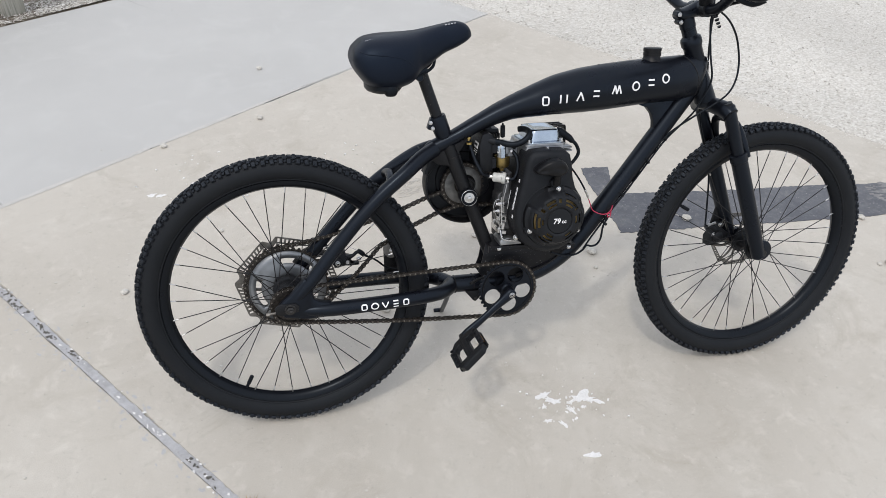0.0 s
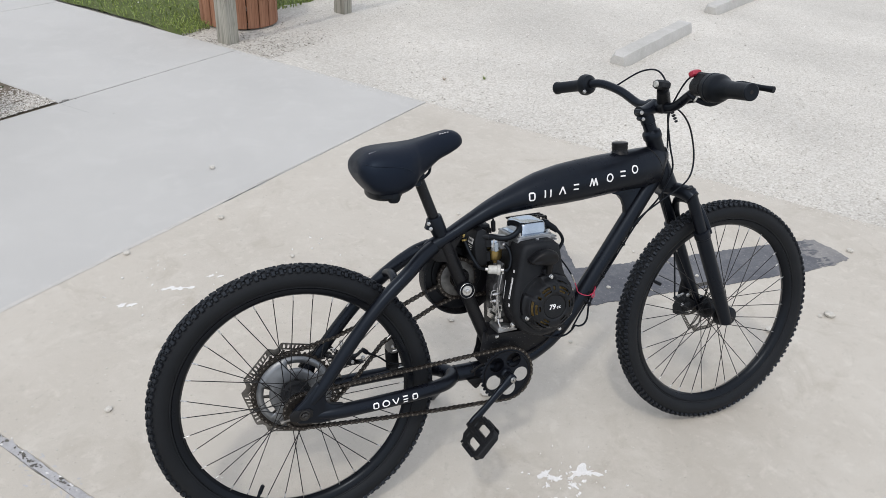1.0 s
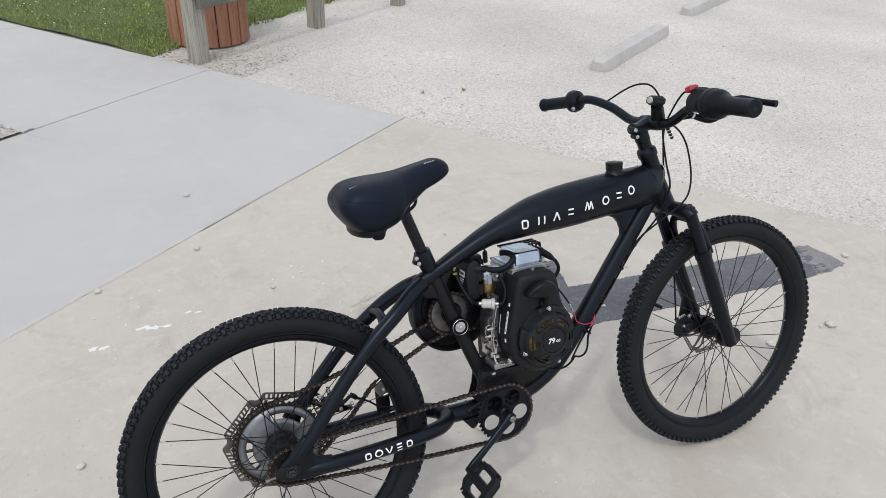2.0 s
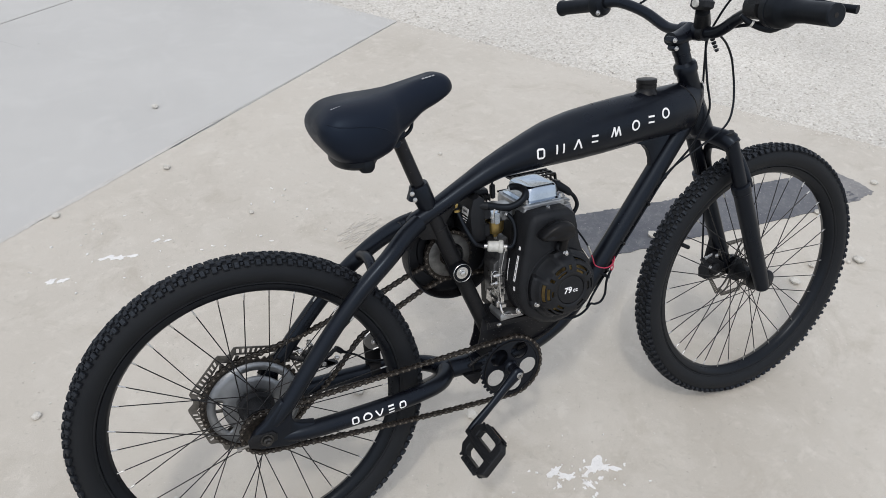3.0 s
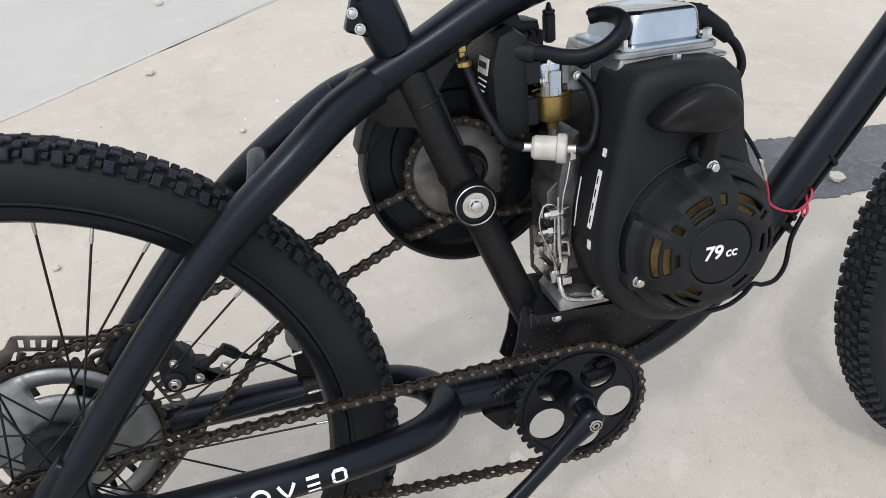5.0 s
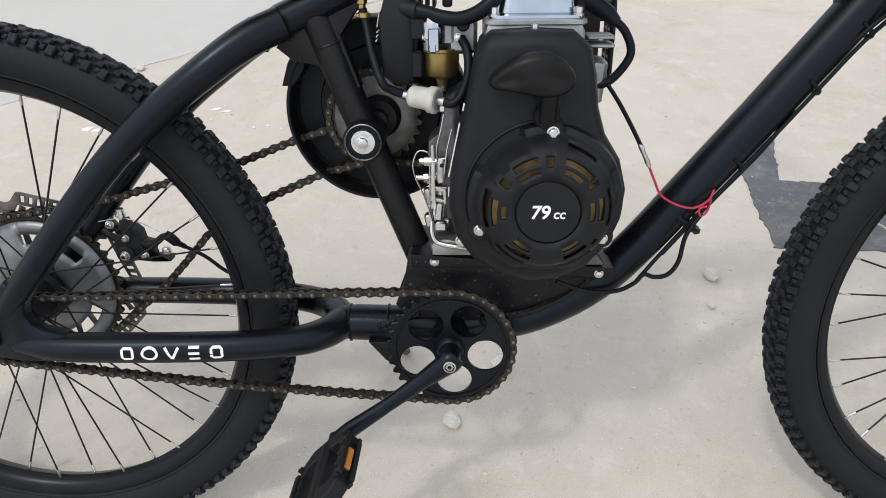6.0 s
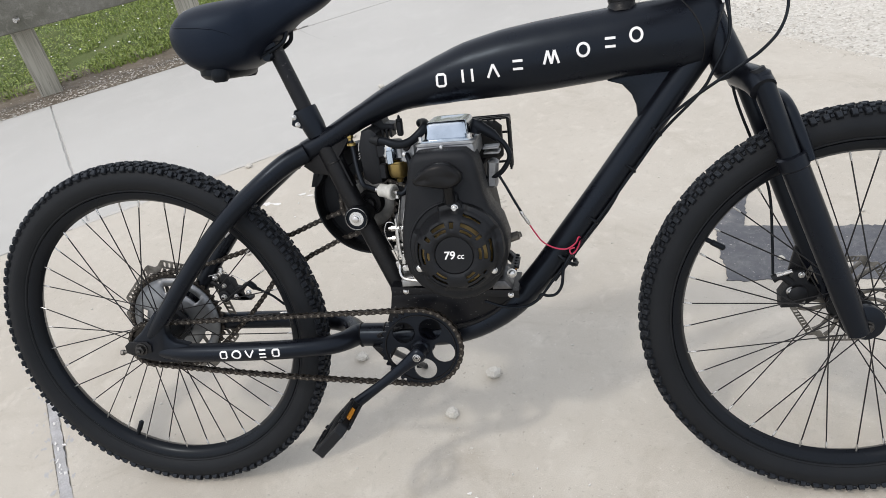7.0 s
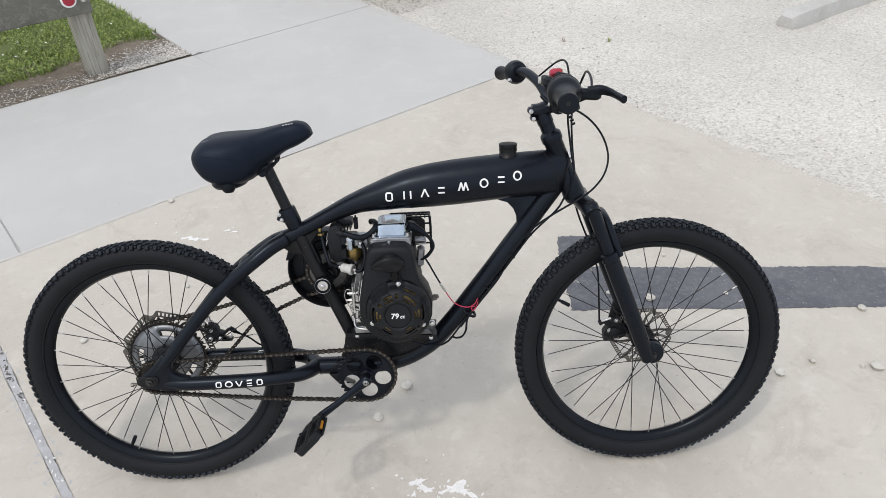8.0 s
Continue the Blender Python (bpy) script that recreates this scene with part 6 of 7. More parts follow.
lcrank = part("crank", Shape().tube([BB + Vector((-0.008, 0.070, -0.006)), BB + Vector((0, 0.074, 0)), BB + Vector((0.07, 0.088, 0.050)), lp], [0.012, 0.015, 0.0105, 0.012], 16, smooth=4, flat=[0.008, 0.011, 0.0075, 0.0085]), PAINT, bike, "black steel crank arm", sharp=50)


def pedal(parent, at, sd, tilt):
    """A platform pedal: a cut-cornered cage with two windows, reflectors let into its long edges."""
    m = Matrix.Translation(at) @ Matrix.Rotation(-tilt, 4, "Y")
    turn3 = m.to_3x3().to_4x4()
    hp, hy, th = 0.0385, 0.0505, 0.0085
    outline = [(-hp, -hy + 0.012), (-hp + 0.010, -hy), (hp - 0.010, -hy), (hp, -hy + 0.012), (hp, hy - 0.016), (hp - 0.016, hy), (-hp + 0.016, hy), (-hp, hy - 0.016)]
    bm = bmesh.new()
    edges = []
    windows = [[(e * 0.010, -0.029), (e * 0.027, -0.029), (e * 0.030, -0.025), (e * 0.030, 0.020), (e * 0.023, 0.030), (e * 0.010, 0.030)] for e in (-1, 1)]
    for lp in [outline] + windows:
        vs = [bm.verts.new((x, y, -th)) for x, y in lp]
        edges += [bm.edges.new((vs[i], vs[(i + 1) % len(vs)])) for i in range(len(vs))]
    bmesh.ops.triangle_fill(bm, use_beauty=True, use_dissolve=False, edges=edges)
    got = bmesh.ops.extrude_face_region(bm, geom=bm.faces[:])
    bmesh.ops.translate(bm, vec=(0, 0, th * 2), verts=[g for g in got["geom"] if isinstance(g, bmesh.types.BMVert)])
    bmesh.ops.recalc_face_normals(bm, faces=bm.faces)
    rim = [e for e in bm.edges if len(e.link_faces) == 2 and e.calc_face_angle(0) > 0.6]
    bmesh.ops.bevel(bm, geom=rim, offset=0.0016, segments=1, affect="EDGES")
    bm.transform(m)
    me = bpy.data.meshes.new("pedal")
    bm.to_mesh(me)
    bm.free()
    me.materials.append(PLASTIC)
    p = part("pedal", me, None, parent, "black plastic platform pedal")
    part("axle_cap", Shape().lathe(at + Vector((0, sd * 0.046, 0)), [(0.0095, -sd * 0.004), (0.0095, sd * 0.001), (0.0075, sd * 0.003), (0, sd * 0.0035)], 20), PLASTIC, p)
    # grip ridges along both long edges
    for e in (-1, 1):
        s = Shape()
        for k in range(5):
            for f in (-1, 1):
                s.box(m @ Vector((0.0373 * e, -0.034 + 0.0165 * k, f * 0.0090)), (0.0075, 0.0040, 0.0050), turn3, 0.0008)
        for f in (-1, 1):
            s.box(m @ Vector((0.0407 * e, -0.004, f * 0.0078)), (0.007, 0.058, 0.0052), turn3, 0.001)
        part("grip_edge", s, PLASTIC, p, "ridged grip edge")
        part("reflector", Shape().box(m @ Vector((0.0398 * e, -0.004, 0)), (0.004, 0.030, 0.0080), turn3, 0.001), AMBER, p, "amber pedal reflector")
    part("pedal_axle", Shape().tube([at + Vector((0, sd * 0.046, 0)), at + Vector((0, -sd * 0.046, 0))], 0.0095, 16).tube([at + Vector((0, -sd * 0.066, 0)), at + Vector((0, -sd * 0.045, 0))], 0.0065, 12), PLASTIC, p)


pedal(crank, Vector((0.392, -0.168, 0.226)), -1, radians(45))
pedal(lcrank, lp + Vector((0, 0.062, 0)), 1, radians(-25))


def link(inner, fat):
    """Two waisted side plates with rollers or pins."""
    s = Shape()
    r = (0.0045 if inner else 0.0043) * fat
    half = 0.00635
    top = [(half + r * math.cos(a), r * math.sin(a)) for a in (radians(d) for d in (-110, -75, -40, 0, 40, 75, 110))]
    out = top + [(0.0015, r * 0.66), (-0.0015, r * 0.66)] + [(-x, -z) for x, z in top] + [(-0.0015, -r * 0.66), (0.0015, -r * 0.66)]
    y = 0.0030 if inner else 0.0046
    for sd in (-1, 1):
        s.prism(out, sd * (y + 0.0007), sd * (y - 0.0007), 0.0004)
    for x in (-half, half):
        if inner:
            s.lathe((x, 0, 0), [(0.0038, -0.0025), (0.0038, 0.0025)], 10)
        else:
            s.lathe((x, 0, 0), [(0, -0.0064), (0.0015 * fat, -0.0063), (0.0019 * fat, -0.0058), (0.0019 * fat, 0.0058), (0, 0.0062)], 10, slot=1)
    return s.mesh("link", [CHAIN, PIN], False)


LINKS = {}


def arc(c, r, a0, a1, step=3):
    n = max(2, int(abs(a1 - a0) / step))
    return [(c[0] + r * math.cos(radians(a0 + (a1 - a0) * k / n)), c[1] + r * math.sin(radians(a0 + (a1 - a0) * k / n))) for k in range(n + 1)]


def chain(name, loop, y, label, fat=1.0):
    pts = [Vector((x, 0, z)) for x, z in loop]
    pts.append(pts[0])
    run = [0.0]
    for a, b in zip(pts, pts[1:]):
        run.append(run[-1] + (b - a).length)
    n = int(round(run[-1] / 0.0127 / 2)) * 2
    at = lambda d: Vector((float(np.interp(d % run[-1], run, [p.x for p in pts])), y, float(np.interp(d % run[-1], run, [p.z for p in pts]))))
    pitch = run[-1] / n
    owner = None
    if fat not in LINKS:
        LINKS[fat] = [link(True, fat), link(False, fat)]
    for k in range(n):
        a, b = at(k * pitch), at((k + 1) * pitch)
        ang = math.atan2(b.z - a.z, b.x - a.x)
        m = Matrix.Translation((a + b) / 2) @ Matrix.Rotation(-ang, 4, "Y")
        if owner is None:
            # the joining clip carries the other links
            clip = link(False, fat)
            clip.transform(m)
            owner = part(name, clip, None, bike, label)
            continue
        ob = part("link", LINKS[fat][k % 2], None, owner)
        ob.matrix_basis = m


RW, FW = (0.0, 0.331), (BB.x, BB.z)
beta = math.degrees(math.atan2(FW[1] - RW[1], FW[0] - RW[0]))
ac = math.degrees(math.acos((0.042 - 0.072) / math.hypot(FW[0] - RW[0], FW[1] - RW[1])))
loop = arc(RW, 0.042, beta + ac, beta + 360 - ac)
# the slack lower run
p1, p2 = loop[-1], (FW[0] + 0.072 * math.cos(radians(beta - ac)), FW[1] + 0.072 * math.sin(radians(beta - ac)))
loop += [(p1[0] + (p2[0] - p1[0]) * k / 20, p1[1] + (p2[1] - p1[1]) * k / 20 - 0.005 * math.sin(math.pi * k / 20)) for k in range(1, 20)]
loop += arc(FW, 0.072, beta - ac, beta + ac)
chain("pedal_chain", loop, -0.050, "oily brown bicycle chain")
# the engine chain: slack above, over the idler below
loop = arc((0, 0.336), 0.100, 95, 311) + [(0.157, 0.339), (0.189, 0.373), (0.221, 0.409), (0.232, 0.419), (0.246, 0.426), (0.268, 0.436), (0.306, 0.459), (0.338, 0.473), (0.371, 0.488)]
loop += arc((0.427, 0.531), 0.0265, -65, 112, 8) + [(0.388, 0.5435), (0.339, 0.527), (0.28, 0.504), (0.22, 0.486), (0.174, 0.4735), (0.114, 0.457), (0.054, 0.445)]
chain("drive_chain", loop, 0.052, "oily brown engine chain", 1.12)
loop = arc((0.436, 0.556), 0.0525, 78, 262) + arc((0.600, 0.520), 0.022, -98, 78, 10)
chain("reduction_chain", loop, 0.047, "oily reduction chain inside the cover")

idler = part("chain_tensioner", Shape().prism([(0.238, 0.330), (0.238, 0.395), (0.247, 0.412), (0.262, 0.412), (0.272, 0.395), (0.272, 0.330)], 0.066, 0.071, 0.001).tube([(0.243, 0.0685, 0.325), (0.268, 0.0685, 0.325)], 0.019, 14), PAINT_ROUGH, bike, "black chain tensioner bracket on the chain stay")
part("idler_wheel", Shape().lathe((0.255, 0.052, 0.404), [(0.006, -0.008), (0.018, -0.008), (0.020, -0.006), (0.020, 0.006), (0.018, 0.008), (0.006, 0.008)], 28), material("grey idler wheel", (0.16, 0.155, 0.145), 0.5), idler, "grey idler wheel")
part("bolt", bolt((0.255, 0.044, 0.404), 0.005, 0.006), STEEL, idler, "zinc bolt")

# kickstand and its bracket
part("kickstand", Shape().tube([(0.398, 0.010, 0.305), (0.403, 0.045, 0.288), (0.418, 0.150, 0.199), (0.435, 0.270, 0.109), (0.438, 0.288, 0.0955), (0.432, 0.298, 0.0910), (0.416, 0.300, 0.0905)], [0.0085, 0.0070, 0.0066, 0.0066, 0.0068, 0.0068, 0.0062], 12, smooth=4), PAINT, bike, "black steel kickstand")
part("stand_bracket", Shape().prism([(0.424, 0.302), (0.470, 0.302), (0.466, 0.290), (0.457, 0.278), (0.450, 0.273), (0.444, 0.276)], -0.0235, 0.014, 0.002), PAINT_ROUGH, bike, "black bracket plate under the frame")
part("bracket_bolt", bolt((0.4515, -0.0235, 0.2815), 0.0034, 0.004), NUT, bike, "dark bolt under the frame")

# ---- rear and front calipers ----
rear_body = Shape().prism([(0.1085, 0.4080), (0.1190, 0.4165), (0.1330, 0.4240), (0.1410, 0.4165), (0.1430, 0.4050), (0.1520, 0.4025), (0.1560, 0.3960), (0.1530, 0.3900), (0.1540, 0.3840), (0.1740, 0.3825), (0.1730, 0.3770), (0.1520, 0.3765), (0.1300, 0.3790), (0.1140, 0.3810), (0.1070, 0.3900)], 0.037, 0.055, 0.004)
rear_body.prism([(0.1180, 0.4150), (0.1200, 0.4330), (0.1285, 0.4350), (0.1345, 0.4250), (0.1400, 0.4120), (0.1260, 0.4080)], 0.036, 0.046, 0.0015)
rear_body.tube([(0.150, 0.041, 0.400), (0.160, 0.040, 0.4035), (0.168, 0.040, 0.4100), (0.176, 0.040, 0.4115)], [0.0060, 0.0042, 0.0042, 0.0055], 12, smooth=3)
rear_body.box((0.118, 0.064, 0.398), (0.022, 0.024, 0.022), None, 0.003)
rear_body.lathe((0.121, 0.037, 0.388), [(0.0120, 0.004), (0.0115, -0.002), (0.0095, -0.0035), (0, -0.0036)], 24)
rc = part("brake_caliper", rear_body, PLASTIC, bike, "black mechanical disc brake caliper with zinc bolts", sharp=40)
for x, z, q, y in ((0.121, 0.388, 0.0046, 0.0335), (0.1248, 0.4105, 0.0034, 0.036), (0.1448, 0.3877, 0.0036, 0.037), (0.1030, 0.4240, 0.0040, 0.046), (0.1722, 0.3940, 0.0042, 0.038)):
    part("bolt", bolt((x, y, z), q, 0.006), STEEL, rc, "zinc socket bolt")
# a flat dark disc stands for the shaded hollow of the bolt's socket
part("socket", Shape().lathe((0.121, 0.0274, 0.388), [(0.0026, 0.0), (0, 0.0)], 6), DARK, rc)
part("cable_anchor", Shape().lathe((0.1220, 0.0405, 0.4400), [(0, 0.0075), (0.0044, 0.0070), (0.0048, 0.001), (0.0062, 0.0), (0.0062, -0.003), (0.0030, -0.004), (0.0030, -0.008)], 12, "z"), STEEL, rc, "zinc cable anchor")
part("barrel", Shape().tube([(0.172, 0.040, 0.414), (0.178, 0.041, 0.409), (0.184, 0.041, 0.403), (0.187, 0.042, 0.4005), (0.194, 0.043, 0.396)], [0.0056, 0.0062, 0.0058, 0.0036, 0.0030], 12), HOSE, rc, "black cable barrel")
for low, high in (((0.079, 0.448), (0.1120, 0.4140)), ((0.073, 0.4150), (0.1090, 0.4015))):
    part("caliper_arm", Shape().tube([(low[0], 0.064, low[1]), ((low[0] + high[0]) / 2, 0.060, (low[1] + high[1]) / 2 - 0.003), (high[0], 0.050, high[1])], [0.0072, 0.0050, 0.0060], 10, smooth=3, flat=[0.003, 0.003, 0.003]), PAINT_ROUGH, rc, "flat black caliper arm")
part("inner_wire", Shape().tube([(0.090, 0.046, 0.428), (0.122, 0.040, 0.4345), (0.145, 0.040, 0.4290), (0.173, 0.040, 0.4130)], 0.0007, 6, smooth=4), STEEL, rc, "bare brake wire")
cable("brake_cable", [(0.190, 0.043, 0.398), (0.215, 0.046, 0.382), (0.245, 0.048, 0.357), (0.29, 0.054, 0.345), (0.33, 0.054, 0.335)], 0.0024, "black brake cable", rc)
fc = part("brake_caliper", Shape().prism([(1.136, 0.326), (1.134, 0.350), (1.148, 0.372), (1.154, 0.390), (1.170, 0.394), (1.176, 0.372), (1.196, 0.358), (1.192, 0.340), (1.166, 0.326)], 0.040, 0.066, 0.003).tube([(1.150, 0.042, 0.372), (1.134, 0.041, 0.384), (1.121, 0.043, 0.379)], [0.007, 0.006, 0.0075], 12, smooth=3), PLASTIC, bike, "black mechanical disc brake caliper with zinc bolts", sharp=40)
for x, z, q in ((1.150, 0.357, 0.0058), (1.166, 0.337, 0.0052), (1.165, 0.386, 0.0040)):
    part("bolt", bolt((x, 0.040, z), q, 0.006), STEEL, fc, "zinc socket bolt")
part("piston_housing", Shape().lathe((1.160, 0.041, 0.352), [(0.016, 0.0), (0.015, -0.008), (0.011, -0.011), (0, -0.0115)], 24), PLASTIC, fc)
part("adjuster", Shape().tube([(1.126, 0.040, 0.386), (1.134, 0.040, 0.388), (1.135, 0.040, 0.388), (1.150, 0.040, 0.393)], [0.0046, 0.0046, 0.0034, 0.0034], 10), STEEL, fc, "zinc cable adjuster")
part("caliper_mount", Shape().prism([(1.145, 0.365), (1.160, 0.435), (1.195, 0.430), (1.200, 0.400), (1.180, 0.360)], 0.058, 0.064, 0.001), PAINT_ROUGH, fc, "flat black caliper bracket")

# ---- engine ----
blob = [(0.562, 0.662), (0.600, 0.664), (0.638, 0.662), (0.652, 0.650), (0.658, 0.625), (0.662, 0.595), (0.670, 0.570), (0.686, 0.545), (0.694, 0.515), (0.692, 0.485), (0.682, 0.458), (0.662, 0.434), (0.635, 0.420), (0.605, 0.416), (0.573, 0.424), (0.546, 0.442), (0.529, 0.466), (0.522, 0.495), (0.524, 0.530), (0.531, 0.565), (0.539, 0.600), (0.546, 0.635), (0.552, 0.653)]
engine = part("engine", Shape().prism(blob, -0.098, -0.030, 0.012), PLASTIC, bike, "small single-cylinder petrol engine in a black plastic shroud", sharp=50)
part("crankcase", Shape().prism([(0.520, 0.415), (0.672, 0.408), (0.676, 0.45), (0.668, 0.54), (0.655, 0.62), (0.560, 0.62), (0.530, 0.55), (0.520, 0.47)], -0.031, 0.075, 0.008), DARK, engine, "dark cast crankcase", sharp=40)
part("engine_foot", Shape().prism([(0.503, 0.4262), (0.501, 0.4380), (0.507, 0.4450), (0.522, 0.4460), (0.546, 0.4400), (0.556, 0.4262)], -0.050, 0.0, 0.004), CAST, engine, "bare cast aluminium engine foot")
part("engine_foot", Shape().prism([(0.657, 0.4130), (0.656, 0.4240), (0.666, 0.4300), (0.679, 0.4285), (0.690, 0.4130)], -0.044, 0.03, 0.003), DULL_CAST, engine, "bare cast aluminium engine foot")
part("cylinder_head", Shape().prism([(0.556, 0.640), (0.556, 0.659), (0.560, 0.670), (0.646, 0.668), (0.650, 0.659), (0.650, 0.640)], -0.058, 0.052, 0.004), CAST, engine, "cast aluminium cylinder head", sharp=40)
def rounded(x0, x1, y0, y1, r, z, n=6):
    """A rounded rectangle lying at height z."""
    return [Vector((cx + r * math.cos(a), cy + r * math.sin(a), z)) for cx, cy, s0 in ((x1 - r, y1 - r, 0), (x0 + r, y1 - r, 1), (x0 + r, y0 + r, 2), (x1 - r, y0 + r, 3)) for a in (math.pi / 2 * (s0 + k / n) for k in range(n + 1))]


# pressed cover: brim, bead, sloping sides, rounded top with a shallow tray
rr = []
for z, e, q in ((0.6712, 0.000, 0.011), (0.6740, 0.000, 0.011), (0.6746, 0.0050, 0.011), (0.6758, 0.0072, 0.010), (0.6850, 0.0082, 0.0105), (0.6950, 0.0092, 0.011), (0.6985, 0.0104, 0.0115), (0.7004, 0.0125, 0.012), (0.7012, 0.0150, 0.011), (0.7008, 0.0215, 0.008), (0.7003, 0.0230, 0.007)):
    rr.append(rounded(0.560 + e * 1.25, 0.648 - e * 0.9, -0.058 + e, 0.045 - e, q, z))
part("valve_cover", Shape().loft(rr, True), CHROME, engine, "bright pressed steel valve cover", sharp=28)
fr = []
for z, e in ((0.6655, 0.0010), (0.6665, 0.0), (0.6700, 0.0), (0.6710, 0.0010)):
    ring = []
    for p in rounded(0.5545 + e, 0.6520 - e, -0.0615 + e, 0.0500 - e, 0.012, z, 8):
        # waisted between the four screw ears
        d = Vector((p.x - 0.603, p.y + 0.006, 0))
        pinch = max(0.0, 1 - abs(d.x) / 0.030) if abs(d.y) > 0.045 else 0.0
        ring.append(p - Vector((0, math.copysign(0.0035 * pinch, d.y), 0)))
    fr.append(ring)
part("head_flange", Shape().loft(fr, True), CAST, engine, "machined aluminium head flange", sharp=30)
for x, z, q in ((0.5645, 0.677, 0.0036), (0.6430, 0.677, 0.0042)):
    part("bolt", Shape().lathe((x, -0.052, z - 0.004), [(0.0055, 0.0), (0.0055, 0.002), (q, 0.002), (q, 0.008), (0, 0.009)], 6, "z"), STEEL, engine, "zinc bolt")
part("bolt", Shape().lathe((0.601, -0.074, 0.661), [(0.006, 0.0), (0.006, 0.002), (0.004, 0.002), (0.004, 0.007), (0, 0.008)], 6, "z"), STEEL, engine, "zinc bolt")
# recoil starter: fluted cover with slots over a yellow fan
RC = Vector((0.6145, 0, 0.509))
slots = [(103, 131, 1), (102, 130, 3), (44, 71, 1), (38, 74, 3), (46, 74, 6), (172, 190, 1), (166, 195, 3), (160, 198, 5), (-12, 14, 1), (-9, 15, 3), (-15, 20, 5), (222, 248, 1), (221, 251, 3), (219, 250, 5), (292, 316, 1), (291, 318, 3), (285, 316, 5), (87, 93, 2), (87, 93, 3), (142, 150, 2), (142, 150, 3), (30, 36, 2), (30, 36, 3), (322, 330, 4)]
radii = [0.0306, 0.0385, 0.0428, 0.0462, 0.0512, 0.0545, 0.0588, 0.0614, 0.0640, 0.0668, 0.0712, 0.0725]
depth = [-0.1338, -0.1338, -0.1335, -0.1328, -0.1306, -0.1282, -0.1235, -0.1175, -0.1105, -0.1075, -0.1055, -0.0980]


def hollow_at(deg):
    """How far the cover's edge is let in between its bolt lobes."""
    deg %= 360
    dip = 0.0
    for mid, half, far in ((131, 26, 0.0135), (20, 12, 0.006), (268, 20, 0.006), (214, 8, 0.003), (75, 7, 0.004)):
        k = min(1.0, max(0.0, (half - abs(deg - mid)) / 7))
        dip = max(dip, far * k * k * (3 - 2 * k))
    return dip


cov = Shape()
n = 180
for k in range(n):
    mid = (k + 0.5) * 2
    for j in range(len(radii) - 1):
        if any(j == q and (a <= mid <= b or a <= mid - 360 <= b) for a, b, q in slots):
            continue
        # scalloped outer step
        a0, a1 = radians(k * 2), radians(k * 2 + 2)
        g = lambda i, a: RC + Vector((radii[i] * math.cos(a), depth[i] + hollow_at(math.degrees(a)) * min(1.0, max(0.0, (radii[i] - 0.0512) / 0.0060)), radii[i] * math.sin(a)))
        cov.add([g(j, a0), g(j + 1, a0), g(j + 1, a1), g(j, a1)], [(0, 3, 2, 1)])
cov.weld = True
rcv = part("recoil_cover", cov, PLASTIC, engine, "round black starter cover with curved slots", sharp=35)
sol = rcv.modifiers.new("thick", "SOLIDIFY")
sol.thickness, sol.offset = 0.003, -1.0
part("fan", Shape().lathe(RC, [(0, -0.117), (0.035, -0.117), (0.054, -0.114), (0.066, -0.100)], 48), GOLD, engine, "dull yellow fan plate")
part("centre_boss", Shape().lathe(RC, [(0.0309, -0.1325), (0.0301, -0.1352), (0.0288, -0.1364), (0, -0.1368)], 64), PLASTIC, rcv, "round raised boss", sharp=30)
for body, size, at in (("79", 0.0178, (-0.0163, -0.0052)), ("cc", 0.0128, (0.0044, -0.0052))):
    txt = bpy.data.curves.new("lettering", "FONT")
    txt.body, txt.size, txt.extrude, txt.offset, txt.shear = body, size, 0.0002, 0.0004 if body == "79" else 0.0002, 0.12
    tmp = bpy.data.objects.new("lettering", txt)
    scene.collection.objects.link(tmp)
    me = bpy.data.meshes.new_from_object(tmp.evaluated_get(bpy.context.evaluated_depsgraph_get()))
    bpy.data.objects.remove(tmp)
    me.materials.clear()
    me.materials.append(WHITE)
    ob = part("lettering", me, None, rcv, "white printed engine size")
    ob.matrix_basis = Matrix.Translation(RC + Vector((at[0], -0.1371, at[1]))) @ Matrix.Rotation(math.pi / 2, 4, "X")
for x, z in ((0.6183, 0.5772), (0.5525, 0.4812), (0.6705, 0.4730)):
    part("bolt_boss", Shape().lathe((x, 0, z), [(0.0125, -0.096), (0.0116, -0.1062), (0.0100, -0.1090), (0, -0.1092)], 24), PLASTIC, engine)
    part("bolt", bolt((x, -0.1090, z), 0.0043, 0.0068), STEEL, engine, "zinc flange bolt")
part("shroud_ridge", Shape().tube([RC + Vector((0.0765 * math.cos(radians(a)), -0.0975, 0.0765 * math.sin(radians(a)))) for a in range(96, 206, 5)], 0.0022, 8), PLASTIC, engine, "raised ridge round the starter")
part("bolt", bolt((0.535, -0.066, 0.452), 0.0050, 0.006), STEEL, engine, "zinc flange bolt")
grip_line = [(0.5589, 0.6297), (0.5655, 0.6378), (0.5740, 0.6450), (0.5850, 0.6512), (0.5975, 0.6548), (0.6110, 0.6545), (0.6235, 0.6485), (0.6325, 0.6390), (0.6350, 0.6310), (0.6325, 0.6235), (0.6240, 0.6180), (0.6130, 0.6160), (0.6010, 0.6165), (0.5880, 0.6195), (0.5740, 0.6215), (0.5620, 0.6235)]
grip_line = [spline([Vector((*p, 0)) for p in grip_line[-1:] + grip_line + grip_line[:2]], 1 + k / 3) for k in range(48)]
mid = sum(grip_line, Vector()) / 48
hb = []
